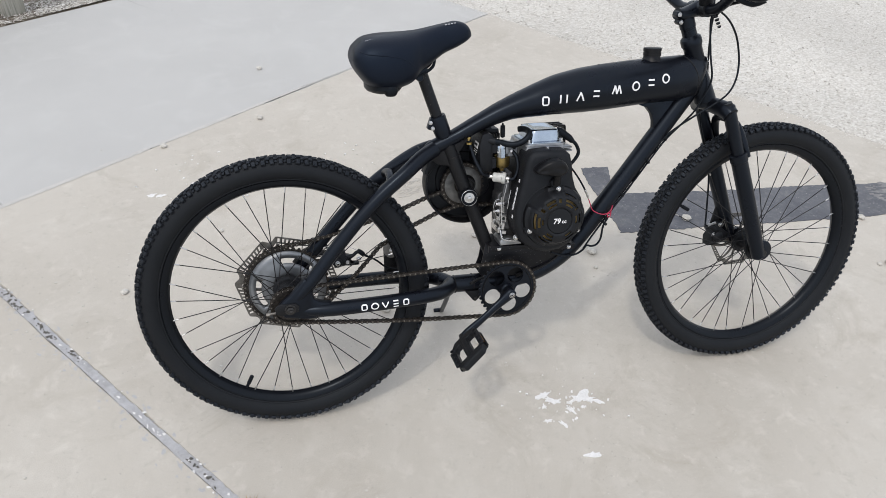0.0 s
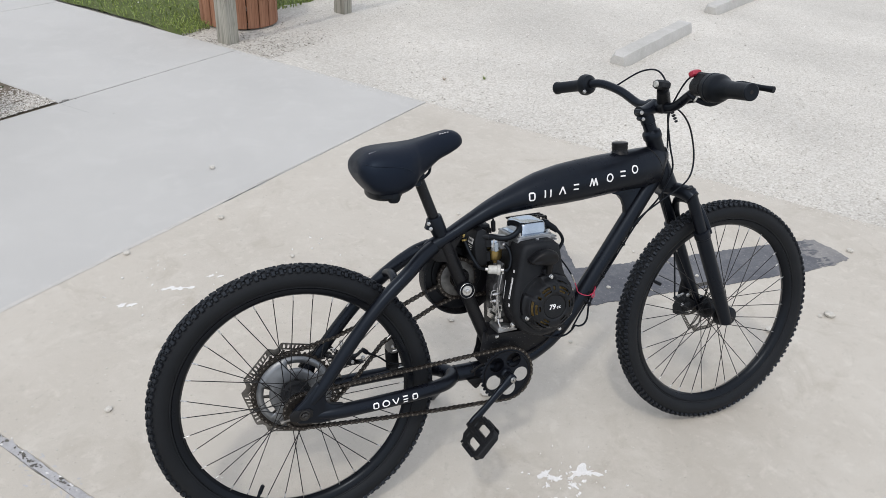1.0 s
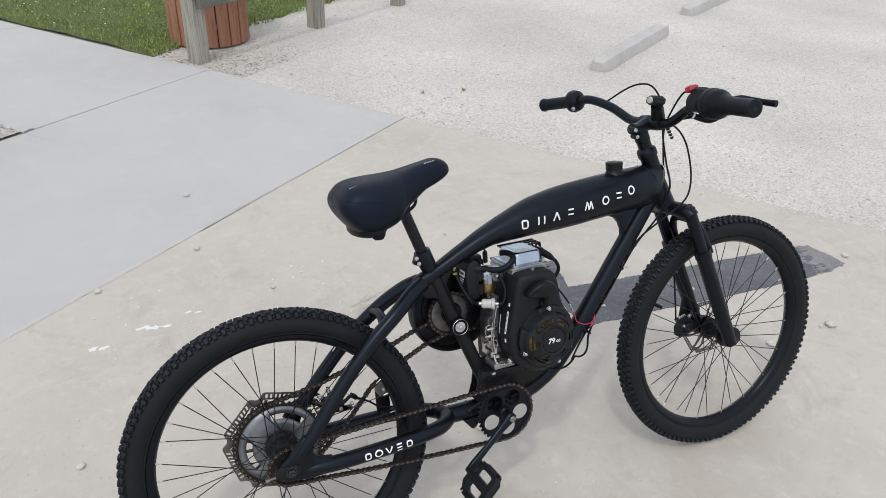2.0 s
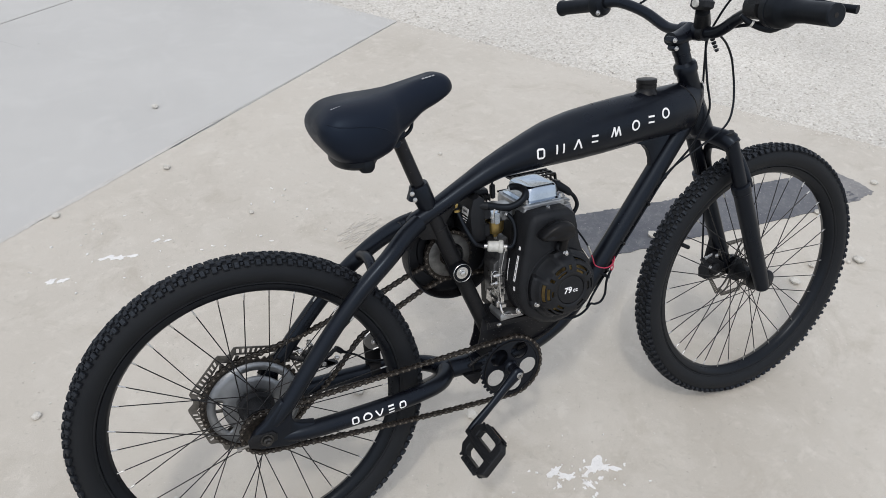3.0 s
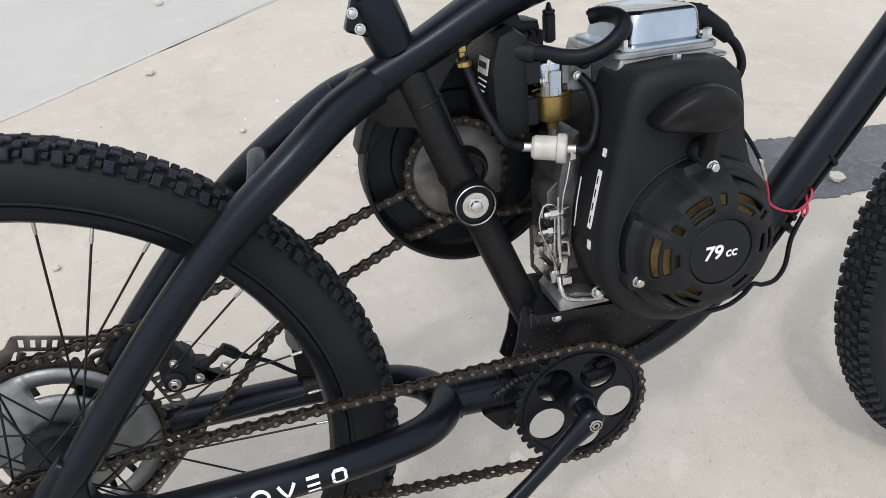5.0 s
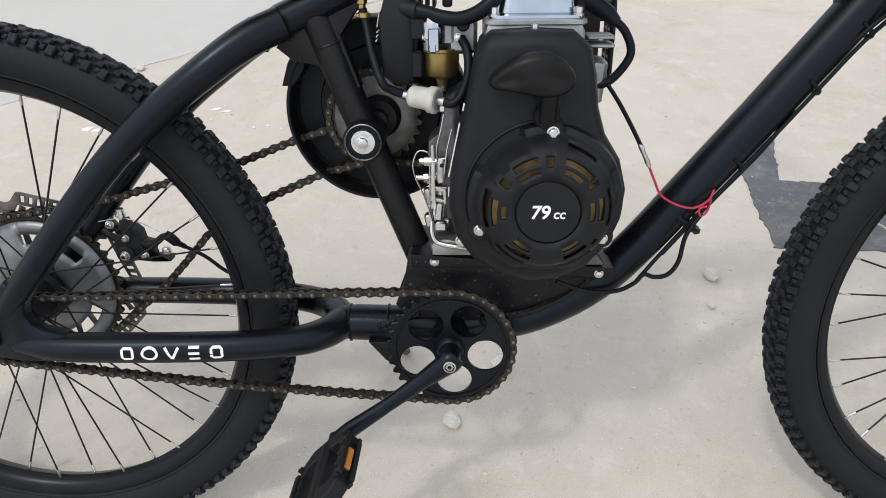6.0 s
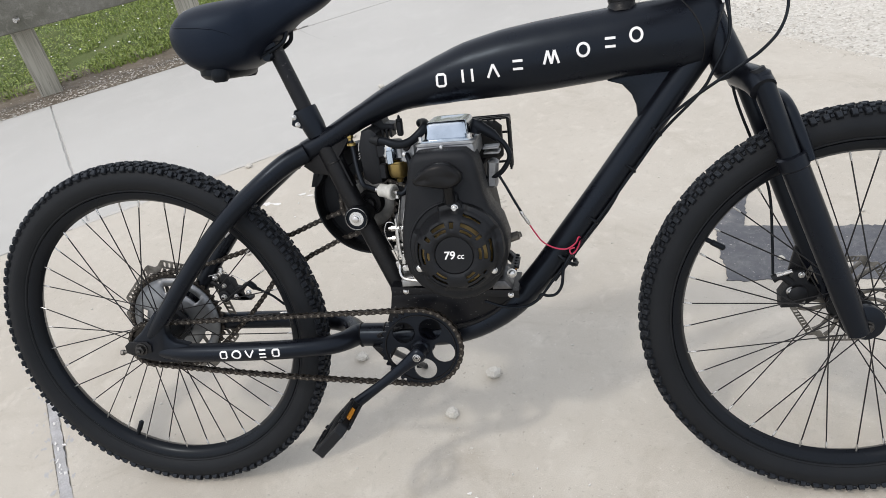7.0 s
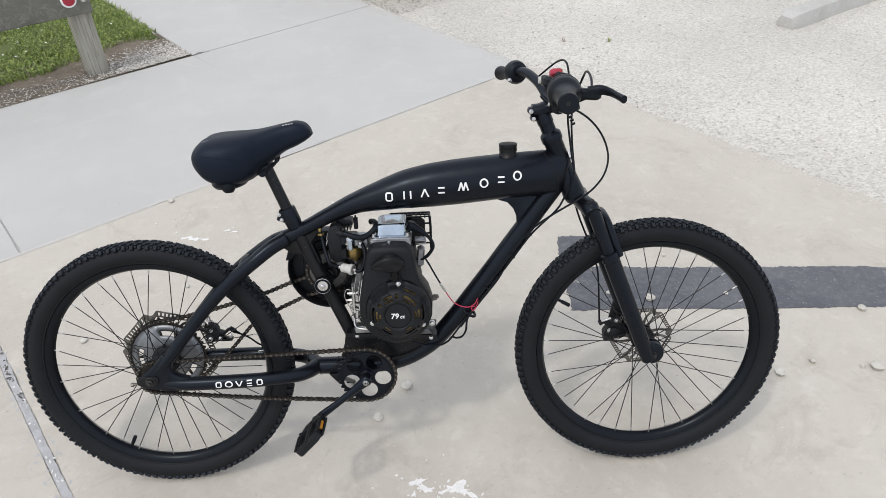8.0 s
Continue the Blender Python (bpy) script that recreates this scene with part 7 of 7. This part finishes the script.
for y, k in ((-0.1015, 0.72), (-0.1050, 0.90), (-0.1110, 0.99), (-0.1180, 1.0), (-0.1245, 0.985), (-0.1285, 0.93), (-0.1312, 0.83), (-0.1325, 0.66), (-0.1328, 0.3)):
    hb.append([Vector((mid.x + (p.x - mid.x) * (0.35 + 0.65 * k), y + 0.006 * ((p.x - mid.x) / 0.038) ** 2, mid.y - 0.0045 + (p.y - mid.y) * k)) for p in grip_line])
pull = part("pull_handle", Shape().loft(hb, True), SATIN, engine, "black starter pull handle", sharp=60)
part("handle_stem", Shape().tube([(0.6125, -0.1160, 0.620), (0.6125, -0.1150, 0.6120), (0.6125, -0.1125, 0.600), (0.6125, -0.1090, 0.588)], [0.0105, 0.0084, 0.0080, 0.0084], 18, flat=[0.0115, 0.0092, 0.0086, 0.0090]), SATIN, pull)
part("cord_guide", Shape().lathe((0.6125, -0.1010, 0.5905), [(0.0105, 0.006), (0.0125, 0.0), (0.0115, -0.006), (0.0095, -0.0085), (0, -0.009)], 20), PLASTIC, engine)
for z, lng, wide in ((0.508, 0.008, 0.005), (0.551, 0.054, 0.0055), (0.593, 0.007, 0.005)):
    x = float(np.interp(z, [0.495, 0.53, 0.565, 0.60], [0.522, 0.524, 0.531, 0.539])) - 0.0008
    part("warning_label", Shape().box((x, -0.074, z), (0.0012, wide, lng), Matrix.Rotation(0.20 if z > 0.54 else 0.05, 4, "Y")), WHITE, engine, "narrow white warning label")
    if lng > 0.05:
        for k in range(4):
            part("label_bar", Shape().box((x - 0.0007 + (k - 1.5) * 0.0024, -0.074, z + (k - 1.5) * 0.012), (0.0006, 0.0016, 0.0070), Matrix.Rotation(0.20, 4, "Y")), HOSE, engine, "dark printed bar")

# carburettor, air box, fuel filter and hoses
carb = part("carburettor", Shape().box((0.515, -0.012, 0.655), (0.032, 0.030, 0.026), None, 0.004).box((0.535, -0.010, 0.652), (0.030, 0.034, 0.034), None, 0.004).lathe((0.512, -0.014, 0.668), [(0, 0.006), (0.013, 0.006), (0.015, 0.002), (0.013, -0.004)], 24, "z").tube([(0.503, -0.03, 0.662), (0.503, -0.03, 0.640)], 0.006, 10), CAST, engine, "grey cast carburettor", sharp=35)
part("float_bowl", Shape().lathe((0.514, -0.014, 0.606), [(0, -0.004), (0.005, -0.003), (0.006, 0.003), (0.0150, 0.007), (0.0178, 0.014), (0.0180, 0.030), (0.0192, 0.031), (0.0192, 0.034)], 32, "z"), BRASS, carb, "yellow passivated float bowl", sharp=40)
for k, (x, y, z) in enumerate(((0.500, -0.031, 0.652), (0.531, -0.031, 0.652), (0.520, -0.030, 0.668))):
    part("screw", bolt((x, y, z), 0.0030, 0.004), STEEL, carb, "small zinc screw")
part("throttle_lever", Shape().box((0.506, -0.036, 0.662), (0.012, 0.002, 0.024), Matrix.Rotation(0.2, 4, "Y"), 0.0006).box((0.512, -0.034, 0.672), (0.020, 0.003, 0.006), None, 0.0006), STEEL, carb, "zinc throttle lever")
part("idle_knob", Shape().lathe((0.536, -0.030, 0.664), [(0.0065, 0.0), (0.0065, -0.006), (0.005, -0.008), (0, -0.008)], 16), SATIN, carb, "black idle knob")
part("bowl_bolt", Shape().lathe((0.514, -0.014, 0.597), [(0.004, 0.0), (0.004, 0.007), (0.006, 0.008)], 6, "z"), STEEL, carb)
part("carb_clip", Shape().lathe((0.5068, -0.026, 0.6560), [(0.0108, 0.011), (0.0116, 0.0095), (0.0116, -0.008), (0.0108, -0.010)], 24, "z").box((0.5075, -0.0385, 0.650), (0.011, 0.003, 0.022), None, 0.001).box((0.5065, -0.0395, 0.6425), (0.007, 0.002, 0.008), None, 0.001), CHROME, carb, "bent zinc clip round the carburettor body", sharp=30)
part("choke_plate", Shape().lathe((0.512, -0.022, 0.6665), [(0, 0.0016), (0.0085, 0.0016), (0.0095, 0.0), (0.0085, -0.0010)], 28, "z"), BRASS, carb, "brass choke plate")
part("air_box", Shape().prism([(0.461, 0.694), (0.453, 0.668), (0.455, 0.615), (0.468, 0.603), (0.488, 0.606), (0.488, 0.65), (0.488, 0.690), (0.476, 0.699)], -0.030, 0.050, 0.007).box((0.492, -0.026, 0.66), (0.016, 0.010, 0.022), None, 0.002).box((0.490, -0.024, 0.625), (0.012, 0.010, 0.026), None, 0.002), PLASTIC, engine, "black plastic air filter box", sharp=40)
for k in range(4):
    part("air_box_rib", Shape().box((0.486 + 0.007 * k, 0.006, 0.6845), (0.0032, 0.034, 0.014), None, 0.001), PLASTIC, engine)
lab = Matrix.Rotation(0.2, 4, "Y")
ab = part("air_box_label", Shape().box((0.4525, -0.010, 0.668), (0.001, 0.026, 0.014), lab), material("grey label", (0.45, 0.45, 0.44), 0.5), engine, "small pale label with printed bars")
for k in range(5):
    part("label_bar", Shape().box((0.4517, -0.018 + 0.0042 * k, 0.669), (0.0006, 0.0022, 0.0050), lab), HOSE, ab)
for k in range(3):
    part("label_line", Shape().box((0.4508 - 0.001 * k, -0.010, 0.656 - 0.0045 * k), (0.0010, 0.022 - 0.003 * k, 0.0010), lab), WHITE, engine, "fine printed line")
part("choke_lever", Shape().box((0.520, 0.004, 0.690), (0.010, 0.010, 0.026), None, 0.002).lathe((0.520, 0.004, 0.702), [(0.0055, 0.0), (0.0055, 0.003), (0.003, 0.004), (0.0016, 0.009), (0, 0.010)], 14, "z"), PLASTIC, engine, "black choke lever")
part("air_box_lid", Shape().prism([(0.470, 0.692), (0.472, 0.706), (0.480, 0.711), (0.490, 0.709), (0.494, 0.700), (0.510, 0.698), (0.512, 0.686), (0.488, 0.684)], 0.002, 0.040, 0.004), PLASTIC, engine, "black ribbed air box lid", sharp=40)
cable("breather_hose", [(0.486, -0.026, 0.677), (0.500, -0.030, 0.675), (0.515, -0.035, 0.671), (0.532, -0.042, 0.670), (0.548, -0.047, 0.675), (0.561, -0.048, 0.684), (0.569, -0.042, 0.692), (0.570, -0.028, 0.697), (0.564, -0.012, 0.698), (0.556, -0.004, 0.696)], 0.0070, "thick black breather hose", engine)
part("hose_nozzle", Shape().tube([(0.476, -0.022, 0.679), (0.492, -0.028, 0.676), (0.493, -0.0285, 0.676)], [0.0086, 0.0086, 0.0070], 16), PLASTIC, engine, "black hose nozzle")
fd = Vector((0.90, -0.42, -0.08)).normalized()
fc0 = Vector((0.4985, -0.046, 0.5955))
fl = part("fuel_filter", Shape().tube([fc0 + fd * q for q in (-0.017, -0.0165, -0.014, 0.005, 0.006, 0.0125, 0.0140, 0.0142)], [0.006, 0.0088, 0.0108, 0.0110, 0.0132, 0.0132, 0.0120, 0.0098], 32), FILTER, engine, "milky white inline fuel filter", sharp=35)
part("filter_face", Shape().tube([fc0 + fd * 0.0138, fc0 + fd * 0.0146], [0.0098, 0.0092], 28), material("grey filter paper", (0.22, 0.22, 0.20), 0.6), engine, "grey filter end seen through the plastic")
part("hose_clip", Shape().tube([fc0 - fd * 0.016, fc0 - fd * 0.026], 0.0046, 12), STEEL, fl, "zinc hose clip")
part("hose_clip", Shape().tube([fc0 + fd * 0.014, fc0 + fd * 0.022], 0.0046, 12).box(fc0 + fd * 0.019 + Vector((0, 0, -0.0065)), (0.006, 0.005, 0.007), None, 0.001), STEEL, fl, "zinc hose clip")
cable("fuel_hose", [(0.4355, -0.006, 0.677), (0.439, -0.010, 0.662), (0.446, -0.026, 0.634), (0.456, -0.040, 0.610), (0.464, -0.038, 0.603), fc0 - fd * 0.024], 0.0043, "black fuel hose", engine)
cable("fuel_hose", [fc0 + fd * 0.022, fc0 + fd * 0.030, (0.534, -0.056, 0.600), (0.541, -0.050, 0.620), (0.540, -0.040, 0.640), (0.534, -0.030, 0.651)], 0.0045, "black fuel hose", engine)
part("fuel_tap", Shape().lathe((0.4345, -0.005, 0.682), [(0.0045, 0.010), (0.0060, 0.006), (0.0060, 0.0), (0.0042, -0.001), (0.0042, -0.006)], 6, "z").lathe((0.4365, -0.006, 0.670), [(0.0052, 0.004), (0.0066, 0.003), (0.0066, -0.001), (0.0052, -0.002)], 16, "z").box((0.4310, -0.010, 0.671), (0.004, 0.004, 0.005), None, 0.001), BRASS, engine, "brass fuel outlet with hose clip")
part("tank_outlet", Shape().lathe((0.433, -0.003, 0.687), [(0, 0.0), (0.010, 0.0), (0.012, 0.004), (0.013, 0.022), (0, 0.024)], 20, "z"), PAINT, frame_ob)

# governor linkage
part("governor_lever", Shape().prism([(0.5035, 0.548), (0.5060, 0.549), (0.5075, 0.530), (0.5070, 0.500), (0.5085, 0.480), (0.5045, 0.480), (0.5030, 0.500), (0.5035, 0.530)], -0.047, -0.045, 0.0004), STEEL, engine, "thin zinc governor lever", sharp=30)
lb = Shape().prism([(0.508, 0.532), (0.518, 0.533), (0.520, 0.528), (0.517, 0.507), (0.510, 0.505), (0.507, 0.512)], -0.040, -0.037, 0.0008)
lb.prism([(0.501, 0.503), (0.519, 0.502), (0.519, 0.483), (0.516, 0.483), (0.515, 0.497), (0.505, 0.498), (0.505, 0.490), (0.516, 0.488), (0.516, 0.484), (0.500, 0.487)], -0.042, -0.039, 0.0006)
lb.prism([(0.506, 0.500), (0.520, 0.500), (0.520, 0.462), (0.506, 0.462)], -0.034, -0.028, 0.001)
lb.box((0.5105, -0.040, 0.475), (0.008, 0.012, 0.019), Matrix.Rotation(0.1, 4, "Y"), 0.0015)
lb.box((0.5120, -0.042, 0.459), (0.014, 0.010, 0.011), None, 0.002)
lb.box((0.5005, -0.041, 0.4655), (0.009, 0.012, 0.014), Matrix.Rotation(-0.2, 4, "Y"), 0.0015)
lb.box((0.498, -0.036, 0.494), (0.006, 0.010, 0.010), None, 0.001)
for c, size in (((0.5045, -0.022, 0.490), (0.003, 0.038, 0.028)), ((0.5010, -0.016, 0.462), (0.004, 0.046, 0.014)), ((0.5020, -0.010, 0.527), (0.0025, 0.014, 0.024)), ((0.5000, -0.030, 0.509), (0.003, 0.016, 0.010)), ((0.4985, -0.008, 0.478), (0.006, 0.012, 0.012))):
    lb.box(c, size, Matrix.Rotation(0.12, 4, "Y"), 0.0008)
part("linkage_bracket", lb, STEEL, engine, "bent grey linkage bracket", sharp=30)
# no hole is cut: a dark disc gives its shade
part("bracket_hole_disc", Shape().lathe((0.514, -0.0405, 0.525), [(0.0022, 0.001), (0.0022, -0.0003), (0, -0.0003)], 16), DARK, engine)
ns = Shape().lathe((0.499, -0.044, 0.531), [(0, -0.008), (0.0028, -0.008), (0.0034, -0.006), (0.0034, -0.003), (0.0050, -0.003), (0.0050, 0.005), (0.0034, 0.005), (0.0034, 0.010), (0, 0.010)], 6, "x")
ns.lathe((0.496, -0.040, 0.512), [(0, -0.010), (0.0024, -0.010), (0.0028, -0.008), (0.0028, -0.001), (0.0052, -0.001), (0.0052, 0.004), (0.0028, 0.004), (0.0028, 0.012), (0, 0.012)], 6, "x")
part("adjuster_screw", ns, STEEL, engine, "zinc adjuster screws and nuts", sharp=30)
gv = Shape()
gv.tube([(0.504, -0.046, 0.536), (0.499, -0.048, 0.542), (0.490, -0.048, 0.542), (0.485, -0.048, 0.529), (0.487, -0.048, 0.515), (0.494, -0.048, 0.498), (0.500, -0.047, 0.480), (0.503, -0.046, 0.466)], 0.0009, 6, smooth=4)
gv.tube([(0.517, -0.046, 0.580), (0.514, -0.046, 0.564), (0.510, -0.046, 0.548), (0.509, -0.045, 0.534)], 0.0011, 6, smooth=3)
gv.tube([(0.5025, -0.043, 0.530), (0.5015, -0.044, 0.505), (0.5010, -0.044, 0.472)], 0.0010, 6)
gv.tube([(0.525, -0.052, 0.566), (0.520, -0.054, 0.545), (0.517, -0.054, 0.520)], 0.0009, 6)
for k in range(7):
    gv.lathe((0.5015, -0.044, 0.472 - 0.0012 * k), [(0.0016, 0.0004), (0.0024, 0.0), (0.0016, -0.0004)], 10, "z")
gv.tube([(0.5035, -0.048, 0.466), (0.5035, -0.052, 0.455), (0.507, -0.054, 0.4465), (0.516, -0.056, 0.4425), (0.542, -0.058, 0.4395)], 0.0028, 10, smooth=5)
part("governor_linkage", gv, STEEL, engine, "zinc springs and bent rods", sharp=30)
part("crankcase_flank", Shape().prism([(0.508, 0.462), (0.507, 0.520), (0.511, 0.560), (0.518, 0.590), (0.534, 0.600), (0.536, 0.462)], -0.034, 0.030, 0.006).prism([(0.500, 0.530), (0.512, 0.536), (0.512, 0.556), (0.500, 0.548)], -0.030, 0.010, 0.002), DULL_CAST, engine, "grey cast crankcase flank", sharp=35)

# exhaust guard and spark plug side
guard = Shape()
for y in (0.052, 0.070, 0.088):
    guard.box((0.646, y, 0.6855), (0.100, 0.004, 0.003))
guard.box((0.640, 0.070, 0.6835), (0.020, 0.036, 0.002))
for x in np.linspace(0.598, 0.694, 10):
    guard.box((x, 0.070, 0.6840), (0.003, 0.040, 0.0025))
for z in np.linspace(0.600, 0.678, 9):
    guard.box((0.6955, 0.070, z), (0.003, 0.040, 0.0032))
for y in (0.052, 0.070, 0.088):
    guard.box((0.6955, y, 0.641), (0.0035, 0.004, 0.088))
for z in (0.604, 0.630, 0.656):
    guard.box((0.634, 0.0895, z), (0.118, 0.0025, 0.004))
guard.tube([(0.600, 0.089, 0.683), (0.686, 0.088, 0.684), (0.694, 0.080, 0.6835), (0.6955, 0.052, 0.6825)], 0.0032, 8)
guard.tube([(0.6955, 0.052, 0.6825), (0.6965, 0.051, 0.664), (0.6960, 0.051, 0.602)], 0.0032, 8)
part("exhaust_guard", guard, PAINT_ROUGH, engine, "black barred exhaust guard", smooth=False)
part("muffler", Shape().box((0.636, 0.062, 0.646), (0.094, 0.036, 0.070), None, 0.010), DARK, engine, "sooty muffler")
part("coil", Shape().box((0.670, -0.008, 0.606), (0.018, 0.030, 0.046), Matrix.Rotation(0.10, 4, "Y"), 0.004).box((0.671, -0.010, 0.650), (0.026, 0.030, 0.004), None, 0.001).box((0.672, -0.010, 0.642), (0.026, 0.030, 0.004), None, 0.001), CAST, engine, "grey finned casting")
part("plug_cap", Shape().tube([(0.650, -0.020, 0.690), (0.660, -0.022, 0.683), (0.676, -0.024, 0.672), (0.684, -0.024, 0.664)], [0.0095, 0.0090, 0.0080, 0.0060], 16).tube([(0.648, -0.020, 0.676), (0.654, -0.020, 0.697)], 0.0085, 14), HOSE, engine, "black spark plug cap")
cable("plug_lead", [(0.680, -0.024, 0.668), (0.694, -0.024, 0.655), (0.701, -0.024, 0.634), (0.688, -0.022, 0.612), (0.674, -0.020, 0.603), (0.660, -0.016, 0.601)], 0.0042, "black spark plug lead", engine)
part("oil_filler", Shape().tube([(0.676, -0.002, 0.487), (0.704, -0.004, 0.495)], [0.0085, 0.0075], 14).box((0.706, -0.004, 0.496), (0.006, 0.004, 0.010), Matrix.Rotation(-0.3, 4, "Y"), 0.001), ROTOR, engine, "dull oil filler plug")
part("drain_bolt", bolt((0.690, -0.030, 0.437), 0.006, 0.008), STEEL, engine)
cable("wire", [(0.680, -0.022, 0.606), (0.692, -0.034, 0.588), (0.704, -0.044, 0.567), (0.7155, -0.048, 0.546)], 0.0022, "black wire", engine)
part("wire_splice", Shape().tube([(0.713, -0.0475, 0.5495), (0.7155, -0.048, 0.5455), (0.7165, -0.048, 0.543), (0.722, -0.046, 0.533), (0.723, -0.0455, 0.531), (0.7265, -0.044, 0.524)], [0.0020, 0.0030, 0.0024, 0.0024, 0.0030, 0.0016], 10), STEEL, engine, "clear crimped splice")
cable("red_wire", [(0.7255, -0.0445, 0.526), (0.734, -0.040, 0.509), (0.745, -0.032, 0.490), (0.763, -0.032, 0.479), (0.782, -0.030, 0.475), (0.797, -0.028, 0.483), (0.803, -0.022, 0.492), (0.806, -0.012, 0.484), (0.798, -0.026, 0.470), (0.790, -0.030, 0.466), (0.788, -0.030, 0.474), (0.796, -0.028, 0.476)], 0.0013, "thin red wire tied round the tube", engine, PINK)
part("rubber_band", weld((0.779, 0, 0.453), (0.61, 0, 0.79), 0.0232, 30, 0.004), HOSE, frame_ob, "black rubber band round the tube")
cable("wire_loop", [(0.792, -0.028, 0.468), (0.777, -0.032, 0.444), (0.772, -0.034, 0.414), (0.762, -0.034, 0.398), (0.748, -0.032, 0.394), (0.737, -0.030, 0.396), (0.728, -0.028, 0.384), (0.708, -0.028, 0.374), (0.675, -0.032, 0.376), (0.64, -0.036, 0.390)], 0.0026, "black wiring loop", engine)

# mounting plates under the engine
side_plate = [(0.476, 0.4235), (0.560, 0.4200), (0.700, 0.4080), (0.712, 0.392), (0.680, 0.352), (0.63, 0.331), (0.585, 0.333), (0.54, 0.330), (0.470, 0.333), (0.458, 0.350), (0.468, 0.378)]
mp = Shape().prism(side_plate, -0.018, -0.014, 0.0015)
mp.prism(side_plate, 0.018, 0.014, 0.0015)
mp.prism([(0.478, 0.4240), (0.560, 0.4190), (0.700, 0.4085), (0.700, 0.3930), (0.640, 0.3990), (0.560, 0.4060), (0.478, 0.4060)], -0.0365, -0.0325, 0.001)
mp.prism([(0.480, 0.4255), (0.700, 0.4100), (0.700, 0.4055), (0.480, 0.4210)], -0.044, 0.044, 0.0)
part("engine_mount", mp, SPATTER, bike, "dusty black engine mounting plates", sharp=30)
for x, z in ((0.5045, 0.4135), (0.686, 0.400)):
    part("mount_bolt", bolt((x, -0.036, z), 0.0038, 0.005), STEEL, engine, "zinc bolt")

# guide roller on the seat tube
ro = Vector((0.4315, -0.0115, 0.5460))
roll = part("guide_roller", Shape().lathe(ro, [(0.0, 0.004), (0.0215, 0.004), (0.0215, -0.014), (0.0200, -0.0165), (0.0185, -0.0165), (0.0180, -0.0135), (0.012, -0.0135)], 40), HOSE, bike, "black guide roller with a sealed bearing", sharp=30)
part("bearing_ring", Shape().lathe(ro, [(0.0182, -0.0162), (0.0190, -0.0172), (0.0200, -0.0162)], 40), STEEL, roll, "bright bearing ring")
part("washer", Shape().lathe(ro, [(0.0125, -0.0135), (0.0125, -0.0155), (0.0, -0.0160)], 32), STEEL, roll, "zinc washer")
part("bolt", bolt(ro + Vector((0, -0.0158, 0)), 0.0055, 0.006), STEEL, roll, "zinc hexagon bolt")
part("roller_boss", Shape().lathe((0.434, 0, 0.546), [(0.0, -0.019), (0.019, -0.018), (0.019, 0.02), (0, 0.021)], 28), PAINT_ROUGH, frame_ob)

# clutch drum and reduction sprocket on the far side
drum = part("clutch_cover", Shape().lathe((0.441, 0, 0.565), [(0.0975, 0.032), (0.0985, 0.030), (0.101, 0.030), (0.102, 0.032), (0.102, 0.066), (0.096, 0.070), (0, 0.072)], 64).lathe((0.441, 0, 0.565), [(0.0975, 0.032), (0.0975, 0.062), (0.094, 0.066), (0.070, 0.066), (0.068, 0.063), (0, 0.063)], 64), PLASTIC, bike, "round black drive cover, open to the inside", sharp=35)
part("cover_lip", Shape().prism([(0.337, 0.594), (0.345, 0.618), (0.358, 0.640), (0.372, 0.640), (0.362, 0.610), (0.350, 0.594)], 0.030, 0.066, 0.002), PLASTIC, drum)
rs = sprocket("reduction_sprocket", (0.436, 0, 0.556), 0.047, 0.050, 27, 0, 0, 0, CHAIN, drum, "oily toothed reduction sprocket", 0.0018, 0.0, 0.012)
# the shade inside the drive cover is put into this face's darker colour
part("sprocket_face", Shape().lathe((0.436, 0, 0.556), [(0.022, 0.0445), (0.030, 0.0440), (0.0455, 0.0446), (0.0465, 0.0455)], 60), material("shade-darkened sprocket face", (0.17, 0.17, 0.165), 0.5, metal=0.7, dark=(0.09, 0.09, 0.088), scale=60), rs, "bare disc face, darkened for the shade inside the cover")
part("shaft_hub", Shape().lathe((0.442, 0, 0.558), [(0.024, 0.046), (0.024, 0.040), (0.0215, 0.037), (0.0195, 0.030), (0.0175, 0.030), (0.0170, 0.034), (0.010, 0.034), (0.010, 0.020), (0, 0.019)], 32), PAINT_ROUGH, drum, "black shaft hub", sharp=30)
sprocket("pinion", (0.427, 0, 0.531), 0.052, 0.025, 12, 0, 0, 0, CHAIN, drum, "small oily drive sprocket", 0.0022, None, 0.0)
